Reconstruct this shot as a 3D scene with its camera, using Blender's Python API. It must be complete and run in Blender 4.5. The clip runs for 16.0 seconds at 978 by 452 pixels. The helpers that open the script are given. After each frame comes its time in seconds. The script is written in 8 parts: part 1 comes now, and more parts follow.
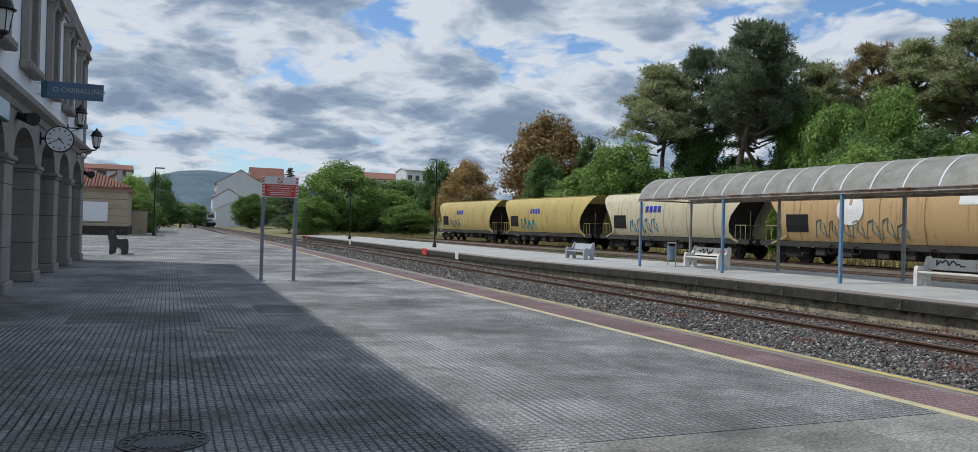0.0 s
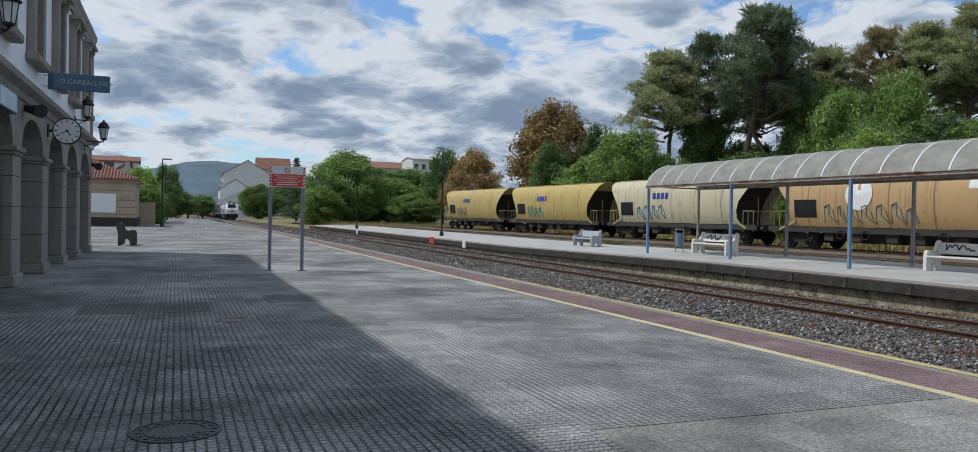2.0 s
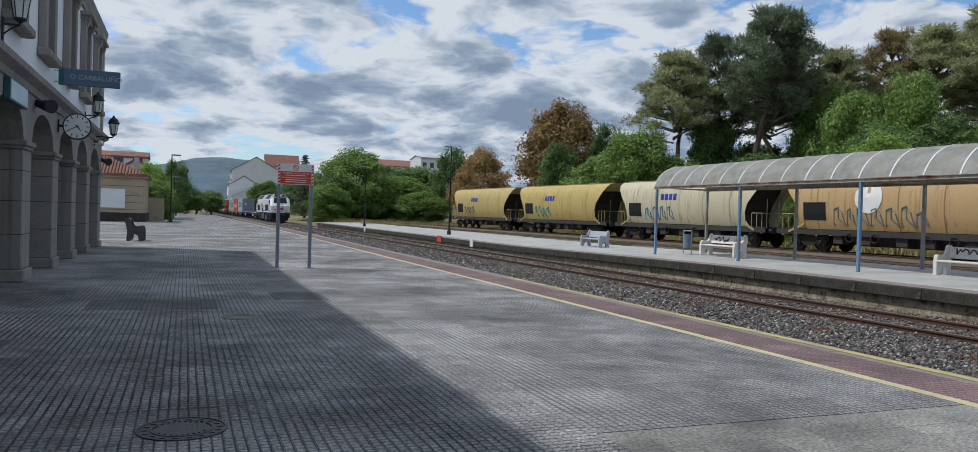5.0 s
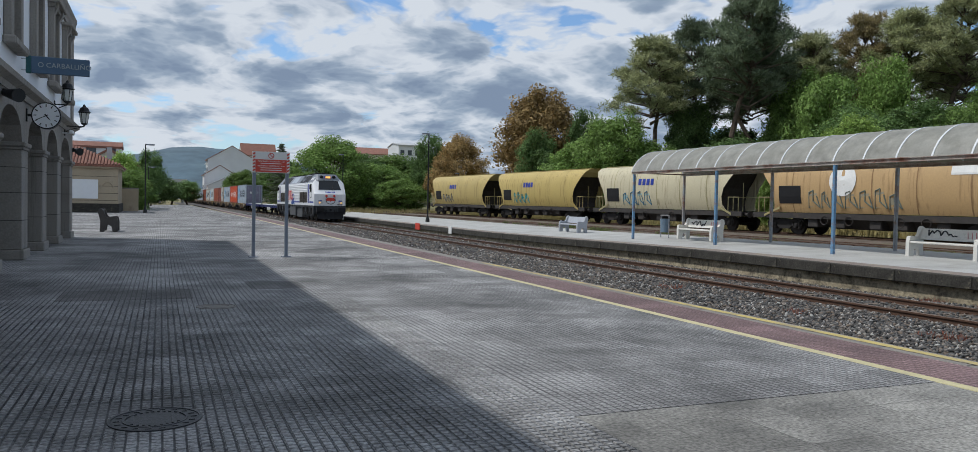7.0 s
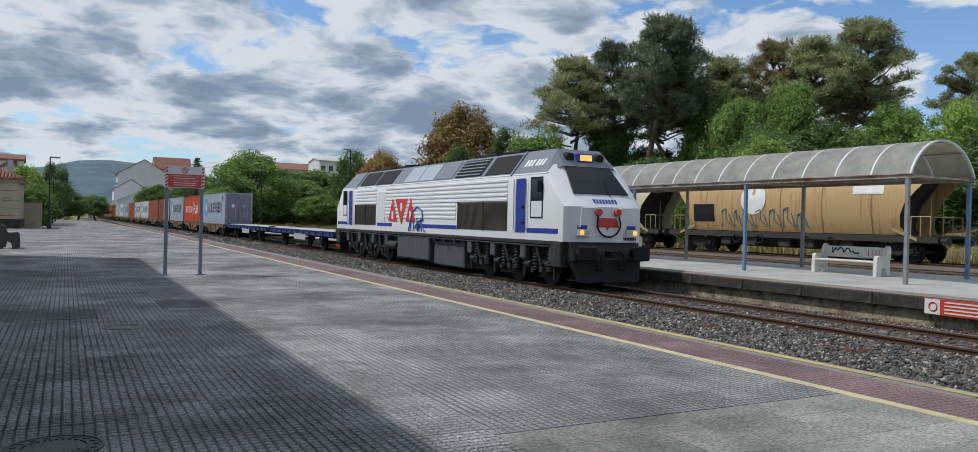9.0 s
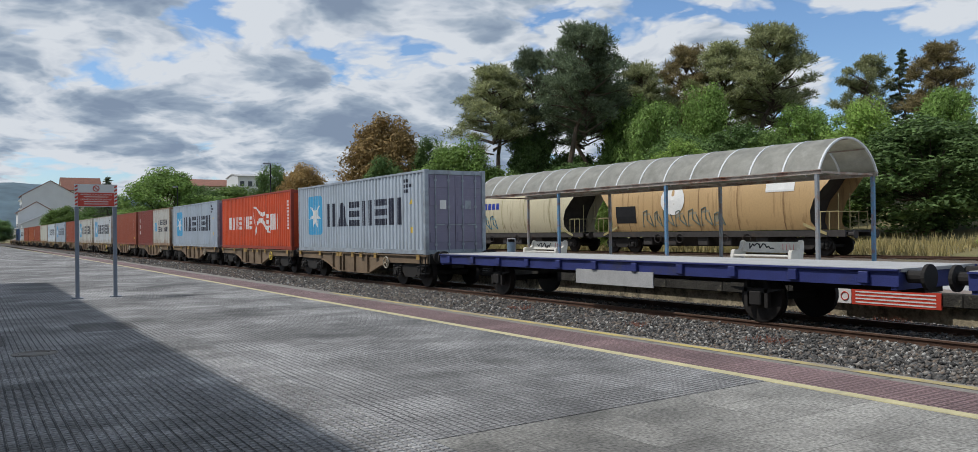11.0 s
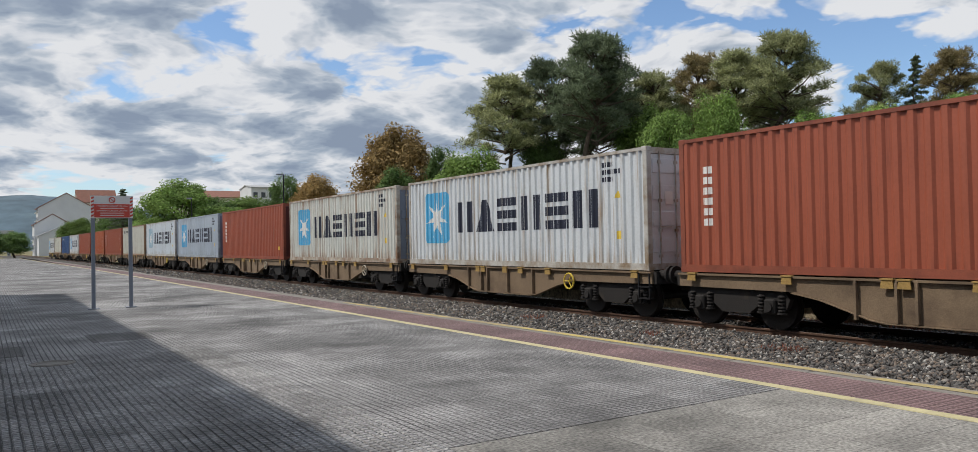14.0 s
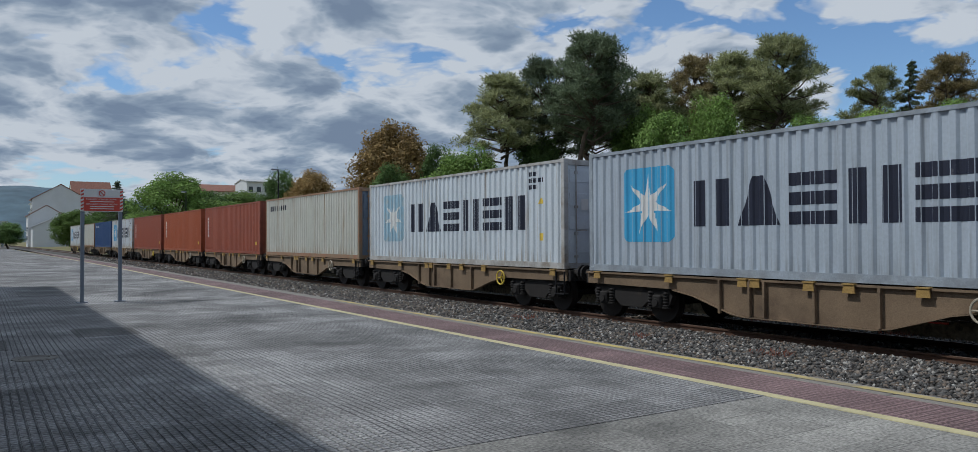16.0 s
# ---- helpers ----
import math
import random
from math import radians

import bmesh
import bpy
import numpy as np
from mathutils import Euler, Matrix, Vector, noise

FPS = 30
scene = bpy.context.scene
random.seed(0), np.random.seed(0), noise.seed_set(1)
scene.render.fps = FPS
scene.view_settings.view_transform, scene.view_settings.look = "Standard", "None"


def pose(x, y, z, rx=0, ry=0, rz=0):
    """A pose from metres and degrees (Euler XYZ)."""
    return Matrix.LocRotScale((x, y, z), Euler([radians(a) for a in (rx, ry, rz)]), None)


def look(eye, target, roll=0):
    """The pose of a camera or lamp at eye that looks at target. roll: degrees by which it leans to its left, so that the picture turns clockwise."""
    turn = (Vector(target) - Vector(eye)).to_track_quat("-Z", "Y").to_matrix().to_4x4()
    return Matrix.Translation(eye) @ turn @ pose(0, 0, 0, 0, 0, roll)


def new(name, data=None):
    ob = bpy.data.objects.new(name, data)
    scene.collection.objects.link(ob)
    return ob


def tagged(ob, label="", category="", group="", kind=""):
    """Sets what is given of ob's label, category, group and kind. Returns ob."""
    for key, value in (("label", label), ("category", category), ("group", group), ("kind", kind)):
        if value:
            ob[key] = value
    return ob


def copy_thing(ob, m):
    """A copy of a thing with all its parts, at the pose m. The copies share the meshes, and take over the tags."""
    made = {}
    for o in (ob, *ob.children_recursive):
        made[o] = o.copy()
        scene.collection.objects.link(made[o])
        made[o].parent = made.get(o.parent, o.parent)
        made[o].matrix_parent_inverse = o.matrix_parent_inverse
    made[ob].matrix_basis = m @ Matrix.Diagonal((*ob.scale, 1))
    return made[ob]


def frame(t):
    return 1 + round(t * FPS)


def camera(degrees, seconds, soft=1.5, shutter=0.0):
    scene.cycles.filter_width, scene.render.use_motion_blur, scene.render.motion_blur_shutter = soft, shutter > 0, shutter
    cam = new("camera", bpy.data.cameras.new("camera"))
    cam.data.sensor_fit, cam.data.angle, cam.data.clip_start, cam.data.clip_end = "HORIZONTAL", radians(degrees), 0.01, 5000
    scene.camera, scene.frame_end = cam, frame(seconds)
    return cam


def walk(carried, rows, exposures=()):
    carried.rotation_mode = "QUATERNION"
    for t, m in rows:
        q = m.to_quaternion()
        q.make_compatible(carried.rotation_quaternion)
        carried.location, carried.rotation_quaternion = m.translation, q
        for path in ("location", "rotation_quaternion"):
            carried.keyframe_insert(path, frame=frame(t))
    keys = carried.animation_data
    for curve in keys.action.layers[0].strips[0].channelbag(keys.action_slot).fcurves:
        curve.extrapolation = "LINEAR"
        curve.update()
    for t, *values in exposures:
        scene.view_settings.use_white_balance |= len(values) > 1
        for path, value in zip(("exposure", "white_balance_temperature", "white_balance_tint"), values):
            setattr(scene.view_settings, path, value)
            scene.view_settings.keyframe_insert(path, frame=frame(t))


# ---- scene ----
cam = camera(63.0, 16.0, soft=0.6)
PATH = [
    (0, (-13.32, -0.181, 1.442), (-12.575, 1.675, 1.448), 1.6),
    (0.5, (-13.32, -0.178, 1.444), (-12.576, 1.678, 1.443), 1.5),
    (1, (-13.325, -0.179, 1.449), (-12.584, 1.679, 1.438), 1.2),
    (1.5, (-13.328, -0.171, 1.452), (-12.59, 1.687, 1.431), 1.1),
    (2, (-13.329, -0.157, 1.439), (-12.599, 1.705, 1.415), 1.1),
    (2.5, (-13.335, -0.154, 1.455), (-12.613, 1.711, 1.431), 1.3),
    (3, (-13.333, -0.134, 1.458), (-12.619, 1.734, 1.452), 1.4),
    (3.5, (-13.334, -0.13, 1.452), (-12.621, 1.738, 1.457), 1.4),
    (4, (-13.332, -0.132, 1.452), (-12.622, 1.737, 1.449), 1.6),
    (6.5, (-13.303, -0.122, 1.437), (-12.567, 1.737, 1.384), 1.3),
    (7, (-13.291, -0.112, 1.432), (-12.529, 1.736, 1.374), 1.1),
    (7.5, (-13.289, -0.112, 1.437), (-12.486, 1.719, 1.38), 1.0),
    (8, (-13.281, -0.113, 1.441), (-12.434, 1.699, 1.398), 1.1),
    (8.5, (-13.274, -0.112, 1.44), (-12.384, 1.68, 1.414), 1.3),
    (9, (-13.267, -0.101, 1.438), (-12.33, 1.666, 1.426), 1.3),
    (9.5, (-13.246, -0.099, 1.424), (-12.254, 1.637, 1.425), 1.2),
    (9.7, (-13.239, -0.096, 1.42), (-12.21, 1.619, 1.425), 1.3),
    (11.8, (-13.312, -0.052, 1.38), (-12.207, 1.615, 1.396), -1.1),
    (12, (-13.313, -0.051, 1.379), (-12.215, 1.621, 1.398), -1.1),
    (12.5, (-13.312, -0.056, 1.376), (-12.229, 1.626, 1.406), -1.3),
    (13, (-13.317, -0.053, 1.376), (-12.239, 1.631, 1.412), -1.4),
    (13.5, (-13.315, -0.06, 1.379), (-12.244, 1.628, 1.417), -1.4),
    (14, (-13.304, -0.065, 1.378), (-12.232, 1.623, 1.415), -1.1),
    (14.5, (-13.279, -0.064, 1.381), (-12.203, 1.622, 1.418), -0.6),
    (15, (-13.297, -0.062, 1.381), (-12.213, 1.618, 1.418), -0.6),
    (15.5, (-13.282, -0.07, 1.389), (-12.199, 1.61, 1.425), -0.4),
    (16, (-13.202, -0.086, 1.413), (-12.121, 1.596, 1.445), -0.2),
]
walk(cam, [(t, look(e, g, r)) for t, e, g, r in PATH], exposures=[(0, 0.0, 5950, 9), (7, 0.0, 5980, 9), (12.5, 0.03, 6300, 10), (13.9, 0.14, 6450, 11), (14.3, 0.05, 6300, 10), (14.9, -0.27, 5950, 9), (16, -0.3, 5850, 8)])

# ---- world and sun ----
scene.view_settings.exposure = 0.0
world = bpy.data.worlds.new("sky_world")
scene.world = world
world.use_nodes = True
SUN_EL, SUN_AZ = 53.5, 61.7   # height; degrees to the left of straight ahead


def build_sky():
    nt = world.node_tree
    nt.nodes.clear()
    N, L = nt.nodes.new, nt.links.new
    out = N("ShaderNodeOutputWorld")
    bg = N("ShaderNodeBackground")
    sky = N("ShaderNodeTexSky")
    sky.sky_type = "NISHITA"
    sky.sun_disc = False
    sky.sun_elevation = radians(SUN_EL)
    sky.sun_rotation = radians(-SUN_AZ)
    sky.air_density, sky.dust_density, sky.ozone_density = 1.0, 0.6, 1.5
    tc = N("ShaderNodeTexCoord")
    sep = N("ShaderNodeSeparateXYZ")
    L(tc.outputs["Generated"], sep.inputs[0])

    def m(op, a, b=None, c=None):
        n = N("ShaderNodeMath")
        n.operation = op
        for i, v in enumerate((a, b, c)):
            if v is None:
                continue
            if isinstance(v, (int, float)):
                n.inputs[i].default_value = v
            else:
                L(v, n.inputs[i])
        return n.outputs[0]

    up = m("MAXIMUM", sep.outputs[2], 0.0)
    den = m("ADD", up, 0.23)
    px, py = m("DIVIDE", sep.outputs[0], den), m("DIVIDE", sep.outputs[1], den)
    comb = N("ShaderNodeCombineXYZ")
    L(px, comb.inputs[0])
    L(py, comb.inputs[1])

    def noise_at(scale, detail, rough, off, dist=0.0):
        mp = N("ShaderNodeMapping")
        mp.inputs["Location"].default_value = off
        L(comb.outputs[0], mp.inputs[0])
        n = N("ShaderNodeTexNoise")
        n.inputs["Scale"].default_value, n.inputs["Detail"].default_value = scale, detail
        n.inputs["Roughness"].default_value, n.inputs["Distortion"].default_value = rough, dist
        L(mp.outputs[0], n.inputs["Vector"])
        return n.outputs["Fac"]

    def ramp(v, stops):
        r = N("ShaderNodeValToRGB")
        e = r.color_ramp.elements
        while len(e) < len(stops):
            e.new(0.5)
        for k, (p, c) in zip(e, stops):
            k.position, k.color = p, (*c, 1)
        L(v, r.inputs[0])
        return r.outputs[0]

    def billow(scale, off):
        """Rounded heaps, broken into smaller heaps."""
        mp = N("ShaderNodeMapping")
        mp.inputs["Location"].default_value = off
        L(warp.outputs[0], mp.inputs[0])
        n = N("ShaderNodeTexVoronoi")
        n.feature = "SMOOTH_F1"
        n.inputs["Scale"].default_value, n.inputs["Detail"].default_value = scale, 4.0
        n.inputs["Roughness"].default_value, n.inputs["Smoothness"].default_value = 0.55, 0.35
        L(mp.outputs[0], n.inputs["Vector"])
        return m("SUBTRACT", 1.0, n.outputs["Distance"])

    wn = N("ShaderNodeTexNoise")
    wn.inputs["Scale"].default_value, wn.inputs["Detail"].default_value = 2.2, 6.0
    L(comb.outputs[0], wn.inputs["Vector"])
    ws = N("ShaderNodeVectorMath")
    ws.operation = "SCALE"
    ws.inputs["Scale"].default_value = 0.42
    L(wn.outputs["Color"], ws.inputs[0])
    warp = N("ShaderNodeVectorMath")
    warp.operation = "ADD"
    L(comb.outputs[0], warp.inputs[0])
    L(ws.outputs[0], warp.inputs[1])

    def density(dx, dy):
        soft = noise_at(1.25, 7.0, 0.52, (3.1 + dx, 1.7 + dy, 0.0), 0.1)
        return m("ADD", 0.285, m("ADD", m("MULTIPLY", soft, 0.56), m("MULTIPLY", billow(2.9, (dx, dy, 0.0)), 0.44)))

    here = density(0.0, 0.0)
    # the heaps are brighter on the side that faces the sun
    side = m("SUBTRACT", here, density(-0.07, 0.05))
    # clear patches low on the left and high on the right
    right = m("MULTIPLY", m("SUBTRACT", sep.outputs[0], 0.52), 0.55)
    low = m("MULTIPLY", m("SUBTRACT", 0.13, up), 0.9)
    cover_v = m("SUBTRACT", m("SUBTRACT", here, m("MAXIMUM", right, 0.0)), m("MAXIMUM", low, 0.0))
    cover = ramp(cover_v, [(0.34, (0, 0, 0)), (0.43, (1, 1, 1))])
    tone = ramp(m("SUBTRACT", m("ADD", cover_v, 0.0), m("MULTIPLY", side, 1.15)),
                [(0.43, (0.76, 0.775, 0.79)), (0.49, (0.64, 0.67, 0.71)), (0.55, (0.47, 0.525, 0.59)), (0.61, (0.345, 0.41, 0.495)), (0.71, (0.25, 0.31, 0.405))])
    skyc = N("ShaderNodeMix")
    skyc.data_type, skyc.blend_type = "RGBA", "MULTIPLY"
    skyc.inputs["Factor"].default_value = 1.0
    L(sky.outputs[0], skyc.inputs["A"])
    skyc.inputs["B"].default_value = (0.115, 0.128, 0.142, 1)
    mix = N("ShaderNodeMix")
    mix.data_type = "RGBA"
    L(cover, mix.inputs["Factor"])
    L(skyc.outputs["Result"], mix.inputs["A"])
    L(tone, mix.inputs["B"])
    L(mix.outputs["Result"], bg.inputs[0])
    bg.inputs[1].default_value = 0.9
    L(bg.outputs[0], out.inputs[0])


build_sky()
sun_data = bpy.data.lights.new("sun", "SUN")
sun_data.energy, sun_data.angle, sun_data.color = 2.85, radians(0.9), (1.0, 0.93, 0.83)
sun = new("sun", sun_data)
sun.matrix_world = look((-50.8, 27.3, 78.0), (0, 0, 0))

# ---- materials ----
MATS = {}


def mat(name, color, rough=0.7, metal=0.0, var=0.25, scale=3.0, bump=0.2, fine=40.0, dirt=None, dirt_amt=0.5,
        dirt_scale=1.2, streak=False, rand=0.0, spec=0.5, emit=0.0, edge=0.0):
    """Procedural surface: base colour, grain and blotches at two scales, dirt, relief."""
    if name in MATS:
        return MATS[name]
    ma = bpy.data.materials.new(name)
    ma.use_nodes = True
    nt = ma.node_tree
    N, L = nt.nodes.new, nt.links.new
    b = nt.nodes["Principled BSDF"]
    b.inputs["Roughness"].default_value, b.inputs["Metallic"].default_value = rough, metal
    b.inputs["Specular IOR Level"].default_value = spec
    tc = N("ShaderNodeTexCoord")
    vec = tc.outputs["Object"]
    n1 = N("ShaderNodeTexNoise")
    n1.inputs["Scale"].default_value, n1.inputs["Detail"].default_value = scale, 6.0
    L(vec, n1.inputs["Vector"])
    n2 = N("ShaderNodeTexNoise")
    n2.inputs["Scale"].default_value, n2.inputs["Detail"].default_value = fine, 4.0
    L(vec, n2.inputs["Vector"])
    add = N("ShaderNodeMath")
    add.operation = "ADD"
    L(n1.outputs["Fac"], add.inputs[0])
    L(n2.outputs["Fac"], add.inputs[1])
    rm = N("ShaderNodeMapRange")
    rm.inputs["From Min"].default_value, rm.inputs["From Max"].default_value = 0.6, 1.4
    rm.inputs["To Min"].default_value, rm.inputs["To Max"].default_value = 1 - var, 1 + var
    L(add.outputs[0], rm.inputs["Value"])
    val = rm.outputs["Result"]
    if rand:
        oi = N("ShaderNodeObjectInfo")
        rr = N("ShaderNodeMapRange")
        rr.inputs["To Min"].default_value, rr.inputs["To Max"].default_value = 1 - rand, 1 + rand
        L(oi.outputs["Random"], rr.inputs["Value"])
        mu = N("ShaderNodeMath")
        mu.operation = "MULTIPLY"
        L(val, mu.inputs[0])
        L(rr.outputs["Result"], mu.inputs[1])
        val = mu.outputs[0]
    sc = N("ShaderNodeVectorMath")
    sc.operation = "SCALE"
    sc.inputs[0].default_value = color
    L(val, sc.inputs["Scale"])
    col = sc.outputs[0]
    if dirt is not None:
        dn = N("ShaderNodeTexNoise")
        dn.inputs["Scale"].default_value, dn.inputs["Detail"].default_value = dirt_scale, 8.0
        dn.inputs["Roughness"].default_value = 0.65
        if streak:
            mp = N("ShaderNodeMapping")
            mp.inputs["Scale"].default_value = (9.0, 9.0, 0.45)
            L(vec, mp.inputs[0])
            L(mp.outputs[0], dn.inputs["Vector"])
        else:
            L(vec, dn.inputs["Vector"])
        dr = N("ShaderNodeMapRange")
        dr.inputs["From Min"].default_value = 0.72 - 0.34 * dirt_amt
        dr.inputs["From Max"].default_value = 0.86 - 0.22 * dirt_amt
        amount = dn.outputs["Fac"]
        if edge:
            # rust creeps in from the lower and upper rims of a 2.9 m sheet
            se = N("ShaderNodeSeparateXYZ")
            L(vec, se.inputs[0])
            for a, b2, k in ((0.55, 0.1, 1.0), (2.55, 2.9, 0.8)):
                er = N("ShaderNodeMapRange")
                er.inputs["From Min"].default_value, er.inputs["From Max"].default_value = a, b2
                er.inputs["To Max"].default_value = edge * k
                L(se.outputs[2], er.inputs["Value"])
                ad = N("ShaderNodeMath")
                ad.operation = "ADD"
                L(amount, ad.inputs[0])
                L(er.outputs["Result"], ad.inputs[1])
                amount = ad.outputs[0]
        L(amount, dr.inputs["Value"])
        mx = N("ShaderNodeMix")
        mx.data_type = "RGBA"
        L(dr.outputs["Result"], mx.inputs["Factor"])
        L(col, mx.inputs["A"])
        mx.inputs["B"].default_value = (*dirt, 1)
        col = mx.outputs["Result"]
    L(col, b.inputs["Base Color"])
    if bump:
        bp = N("ShaderNodeBump")
        bp.inputs["Strength"].default_value, bp.inputs["Distance"].default_value = bump, 0.02
        L(n2.outputs["Fac"], bp.inputs["Height"])
        L(bp.outputs[0], b.inputs["Normal"])
    if emit:
        b.inputs["Emission Color"].default_value = (*color, 1)
        b.inputs["Emission Strength"].default_value = emit
    MATS[name] = ma
    return ma


# ---- mesh helpers ----
class Geo:
    """Collects faces for one mesh."""

    def __init__(self):
        self.v, self.f, self.m = [], [], []

    def face(self, pts, mi=0):
        i = len(self.v)
        self.v += [tuple(p) for p in pts]
        self.f.append(tuple(range(i, i + len(pts))))
        self.m.append(mi)

    def mesh(self, verts, faces, mi=0):
        i = len(self.v)
        self.v += [tuple(p) for p in verts]
        for f in faces:
            self.f.append(tuple(i + k for k in f))
            self.m.append(mi)
        return self

    def box(self, x0, x1, y0, y1, z0, z1, mi=0, bev=0.0):
        if bev <= 0:
            v = [(x, y, z) for x in (x0, x1) for y in (y0, y1) for z in (z0, z1)]
            return self.mesh(v, [(0, 1, 3, 2), (4, 6, 7, 5), (0, 4, 5, 1), (2, 3, 7, 6), (0, 2, 6, 4), (1, 5, 7, 3)], mi)
        b = bev
        ring = [(x0 + b, y0), (x1 - b, y0), (x1, y0 + b), (x1, y1 - b), (x1 - b, y1), (x0 + b, y1), (x0, y1 - b), (x0, y0 + b)]
        inner = [(x0 + b, y0 + b), (x1 - b, y0 + b), (x1 - b, y0 + b), (x1 - b, y1 - b), (x1 - b, y1 - b), (x0 + b, y1 - b), (x0 + b, y1 - b), (x0 + b, y0 + b)]
        v = [(*p, z0 + b) for p in ring] + [(*p, z1 - b) for p in ring]
        v += [(x0 + b, y0 + b, z1), (x1 - b, y0 + b, z1), (x1 - b, y1 - b, z1), (x0 + b, y1 - b, z1)]
        v += [(x0 + b, y0 + b, z0), (x1 - b, y0 + b, z0), (x1 - b, y1 - b, z0), (x0 + b, y1 - b, z0)]
        f = [(i, (i + 1) % 8, 8 + (i + 1) % 8, 8 + i) for i in range(8)]
        f += [(8, 9, 17, 16), (9, 10, 17), (10, 11, 18, 17), (11, 12, 18), (12, 13, 19, 18), (13, 14, 19), (14, 15, 16, 19), (15, 8, 16), (16, 17, 18, 19)]
        f += [(1, 0, 20, 21), (2, 1, 21), (3, 2, 21, 22), (4, 3, 22), (5, 4, 22, 23), (6, 5, 23), (7, 6, 23, 20), (0, 7, 20), (23, 22, 21, 20)]
        return self.mesh(v, f, mi)

    def tube(self, a, b, r0, r1=None, n=8, mi=0, caps=True):
        a, b = Vector(a), Vector(b)
        r1 = r0 if r1 is None else r1
        d = (b - a).normalized()
        u = d.orthogonal().normalized()
        w = d.cross(u)
        v = []
        for p, r in ((a, r0), (b, r1)):
            for i in range(n):
                t = 2 * math.pi * i / n
                v.append(p + (u * math.cos(t) + w * math.sin(t)) * r)
        f = [(i, (i + 1) % n, n + (i + 1) % n, n + i) for i in range(n)]
        if caps:
            f += [tuple(range(n))[::-1], tuple(range(n, 2 * n))]
        return self.mesh(v, f, mi)

    def prism(self, outline, axis, a, b, mi=0):
        """Closed outline (pairs of numbers) pulled along an axis from a to b."""
        n = len(outline)

        def put(p, s):
            return {"x": (s, p[0], p[1]), "y": (p[0], s, p[1]), "z": (p[0], p[1], s)}[axis]
        v = [put(p, a) for p in outline] + [put(p, b) for p in outline]
        f = [(i, (i + 1) % n, n + (i + 1) % n, n + i) for i in range(n)] + [tuple(range(n))[::-1], tuple(range(n, 2 * n))]
        return self.mesh(v, f, mi)

    def sweep(self, outline, centres, mi=0):
        """Open or closed cross-section (x, z) set at each centre (x, y, z), joined along."""
        n = len(outline)
        v = [(c[0] + p[0], c[1], c[2] + p[1]) for c in centres for p in outline]
        f = [(k * n + i, k * n + i + 1, (k + 1) * n + i + 1, (k + 1) * n + i) for k in range(len(centres) - 1) for i in range(n - 1)]
        return self.mesh(v, f, mi)

    def lathe(self, prof, centre, n=12, mi=0):
        cx0, cy0, cz0 = centre
        v = [(cx0 + r * math.cos(2 * math.pi * i / n), cy0 + r * math.sin(2 * math.pi * i / n), cz0 + z) for r, z in prof for i in range(n)]
        f = [(k * n + i, k * n + (i + 1) % n, (k + 1) * n + (i + 1) % n, (k + 1) * n + i) for k in range(len(prof) - 1) for i in range(n)]
        return self.mesh(v, f, mi)

    def data(self, name, mats, smooth=False, recalc=True):
        me = bpy.data.meshes.new(name)
        me.from_pydata(self.v, [], self.f)
        for k in (mats if isinstance(mats, (list, tuple)) else [mats]):
            me.materials.append(k)
        me.polygons.foreach_set("material_index", self.m)
        if recalc and len(self.f) < 20000:
            bm = bmesh.new()
            bm.from_mesh(me)
            bmesh.ops.remove_doubles(bm, verts=bm.verts, dist=0.0004)
            bmesh.ops.recalc_face_normals(bm, faces=bm.faces)
            bm.to_mesh(me)
            bm.free()
        if smooth:
            me.polygons.foreach_set("use_smooth", [True] * len(me.polygons))
            me.set_sharp_from_angle(angle=radians(35))
        me.update()
        return me


def part(name, geo, material, parent=None, label="", smooth=False, recalc=True):
    data = geo if isinstance(geo, bpy.types.Mesh) else geo.data(name, material, smooth, recalc)
    ob = new(name, data)
    if parent is not None:
        ob.parent = parent
    if label:
        ob["label"] = label
    return ob


def thing(name, label, category, group="", at=None):
    e = new(name)
    e.empty_display_size = 0.3
    if at is not None:
        e.matrix_basis = at
    return tagged(e, label, category, group)


def structure(name, geo, material, label, category, smooth=False, recalc=True):
    return tagged(part(name, geo, material, None, "", smooth, recalc), label, category, kind="structure")


def bend(y):
    """Sideways shift of the running line, which turns away far off."""
    d = max(0.0, y - 40.0)
    return -0.0125 * (d * d / 60.0 if d < 30.0 else d - 15.0)


def far_top(y):
    """Height of the island platform along its length."""
    return -0.18 * min(1.0, max(0.0, (y - 22.0) / 18.0))

# ---- surfaces ----
M_GRASS = mat("dry_grass_soil", (0.20, 0.17, 0.075), 0.95, var=0.4, scale=0.25, fine=9.0, dirt=(0.07, 0.10, 0.03), dirt_amt=0.7, dirt_scale=0.09, bump=0.6)
M_BALLAST = mat("ballast_bed", (0.075, 0.07, 0.065), 0.95, var=0.55, scale=6.0, fine=22.0, bump=1.0, dirt=(0.09, 0.065, 0.045), dirt_amt=0.4)
M_STONE = mat("ballast_stone", (0.25, 0.245, 0.24), 0.9, var=0.35, scale=3.0, fine=60.0, dirt=(0.12, 0.085, 0.06), dirt_amt=0.45, dirt_scale=0.6)
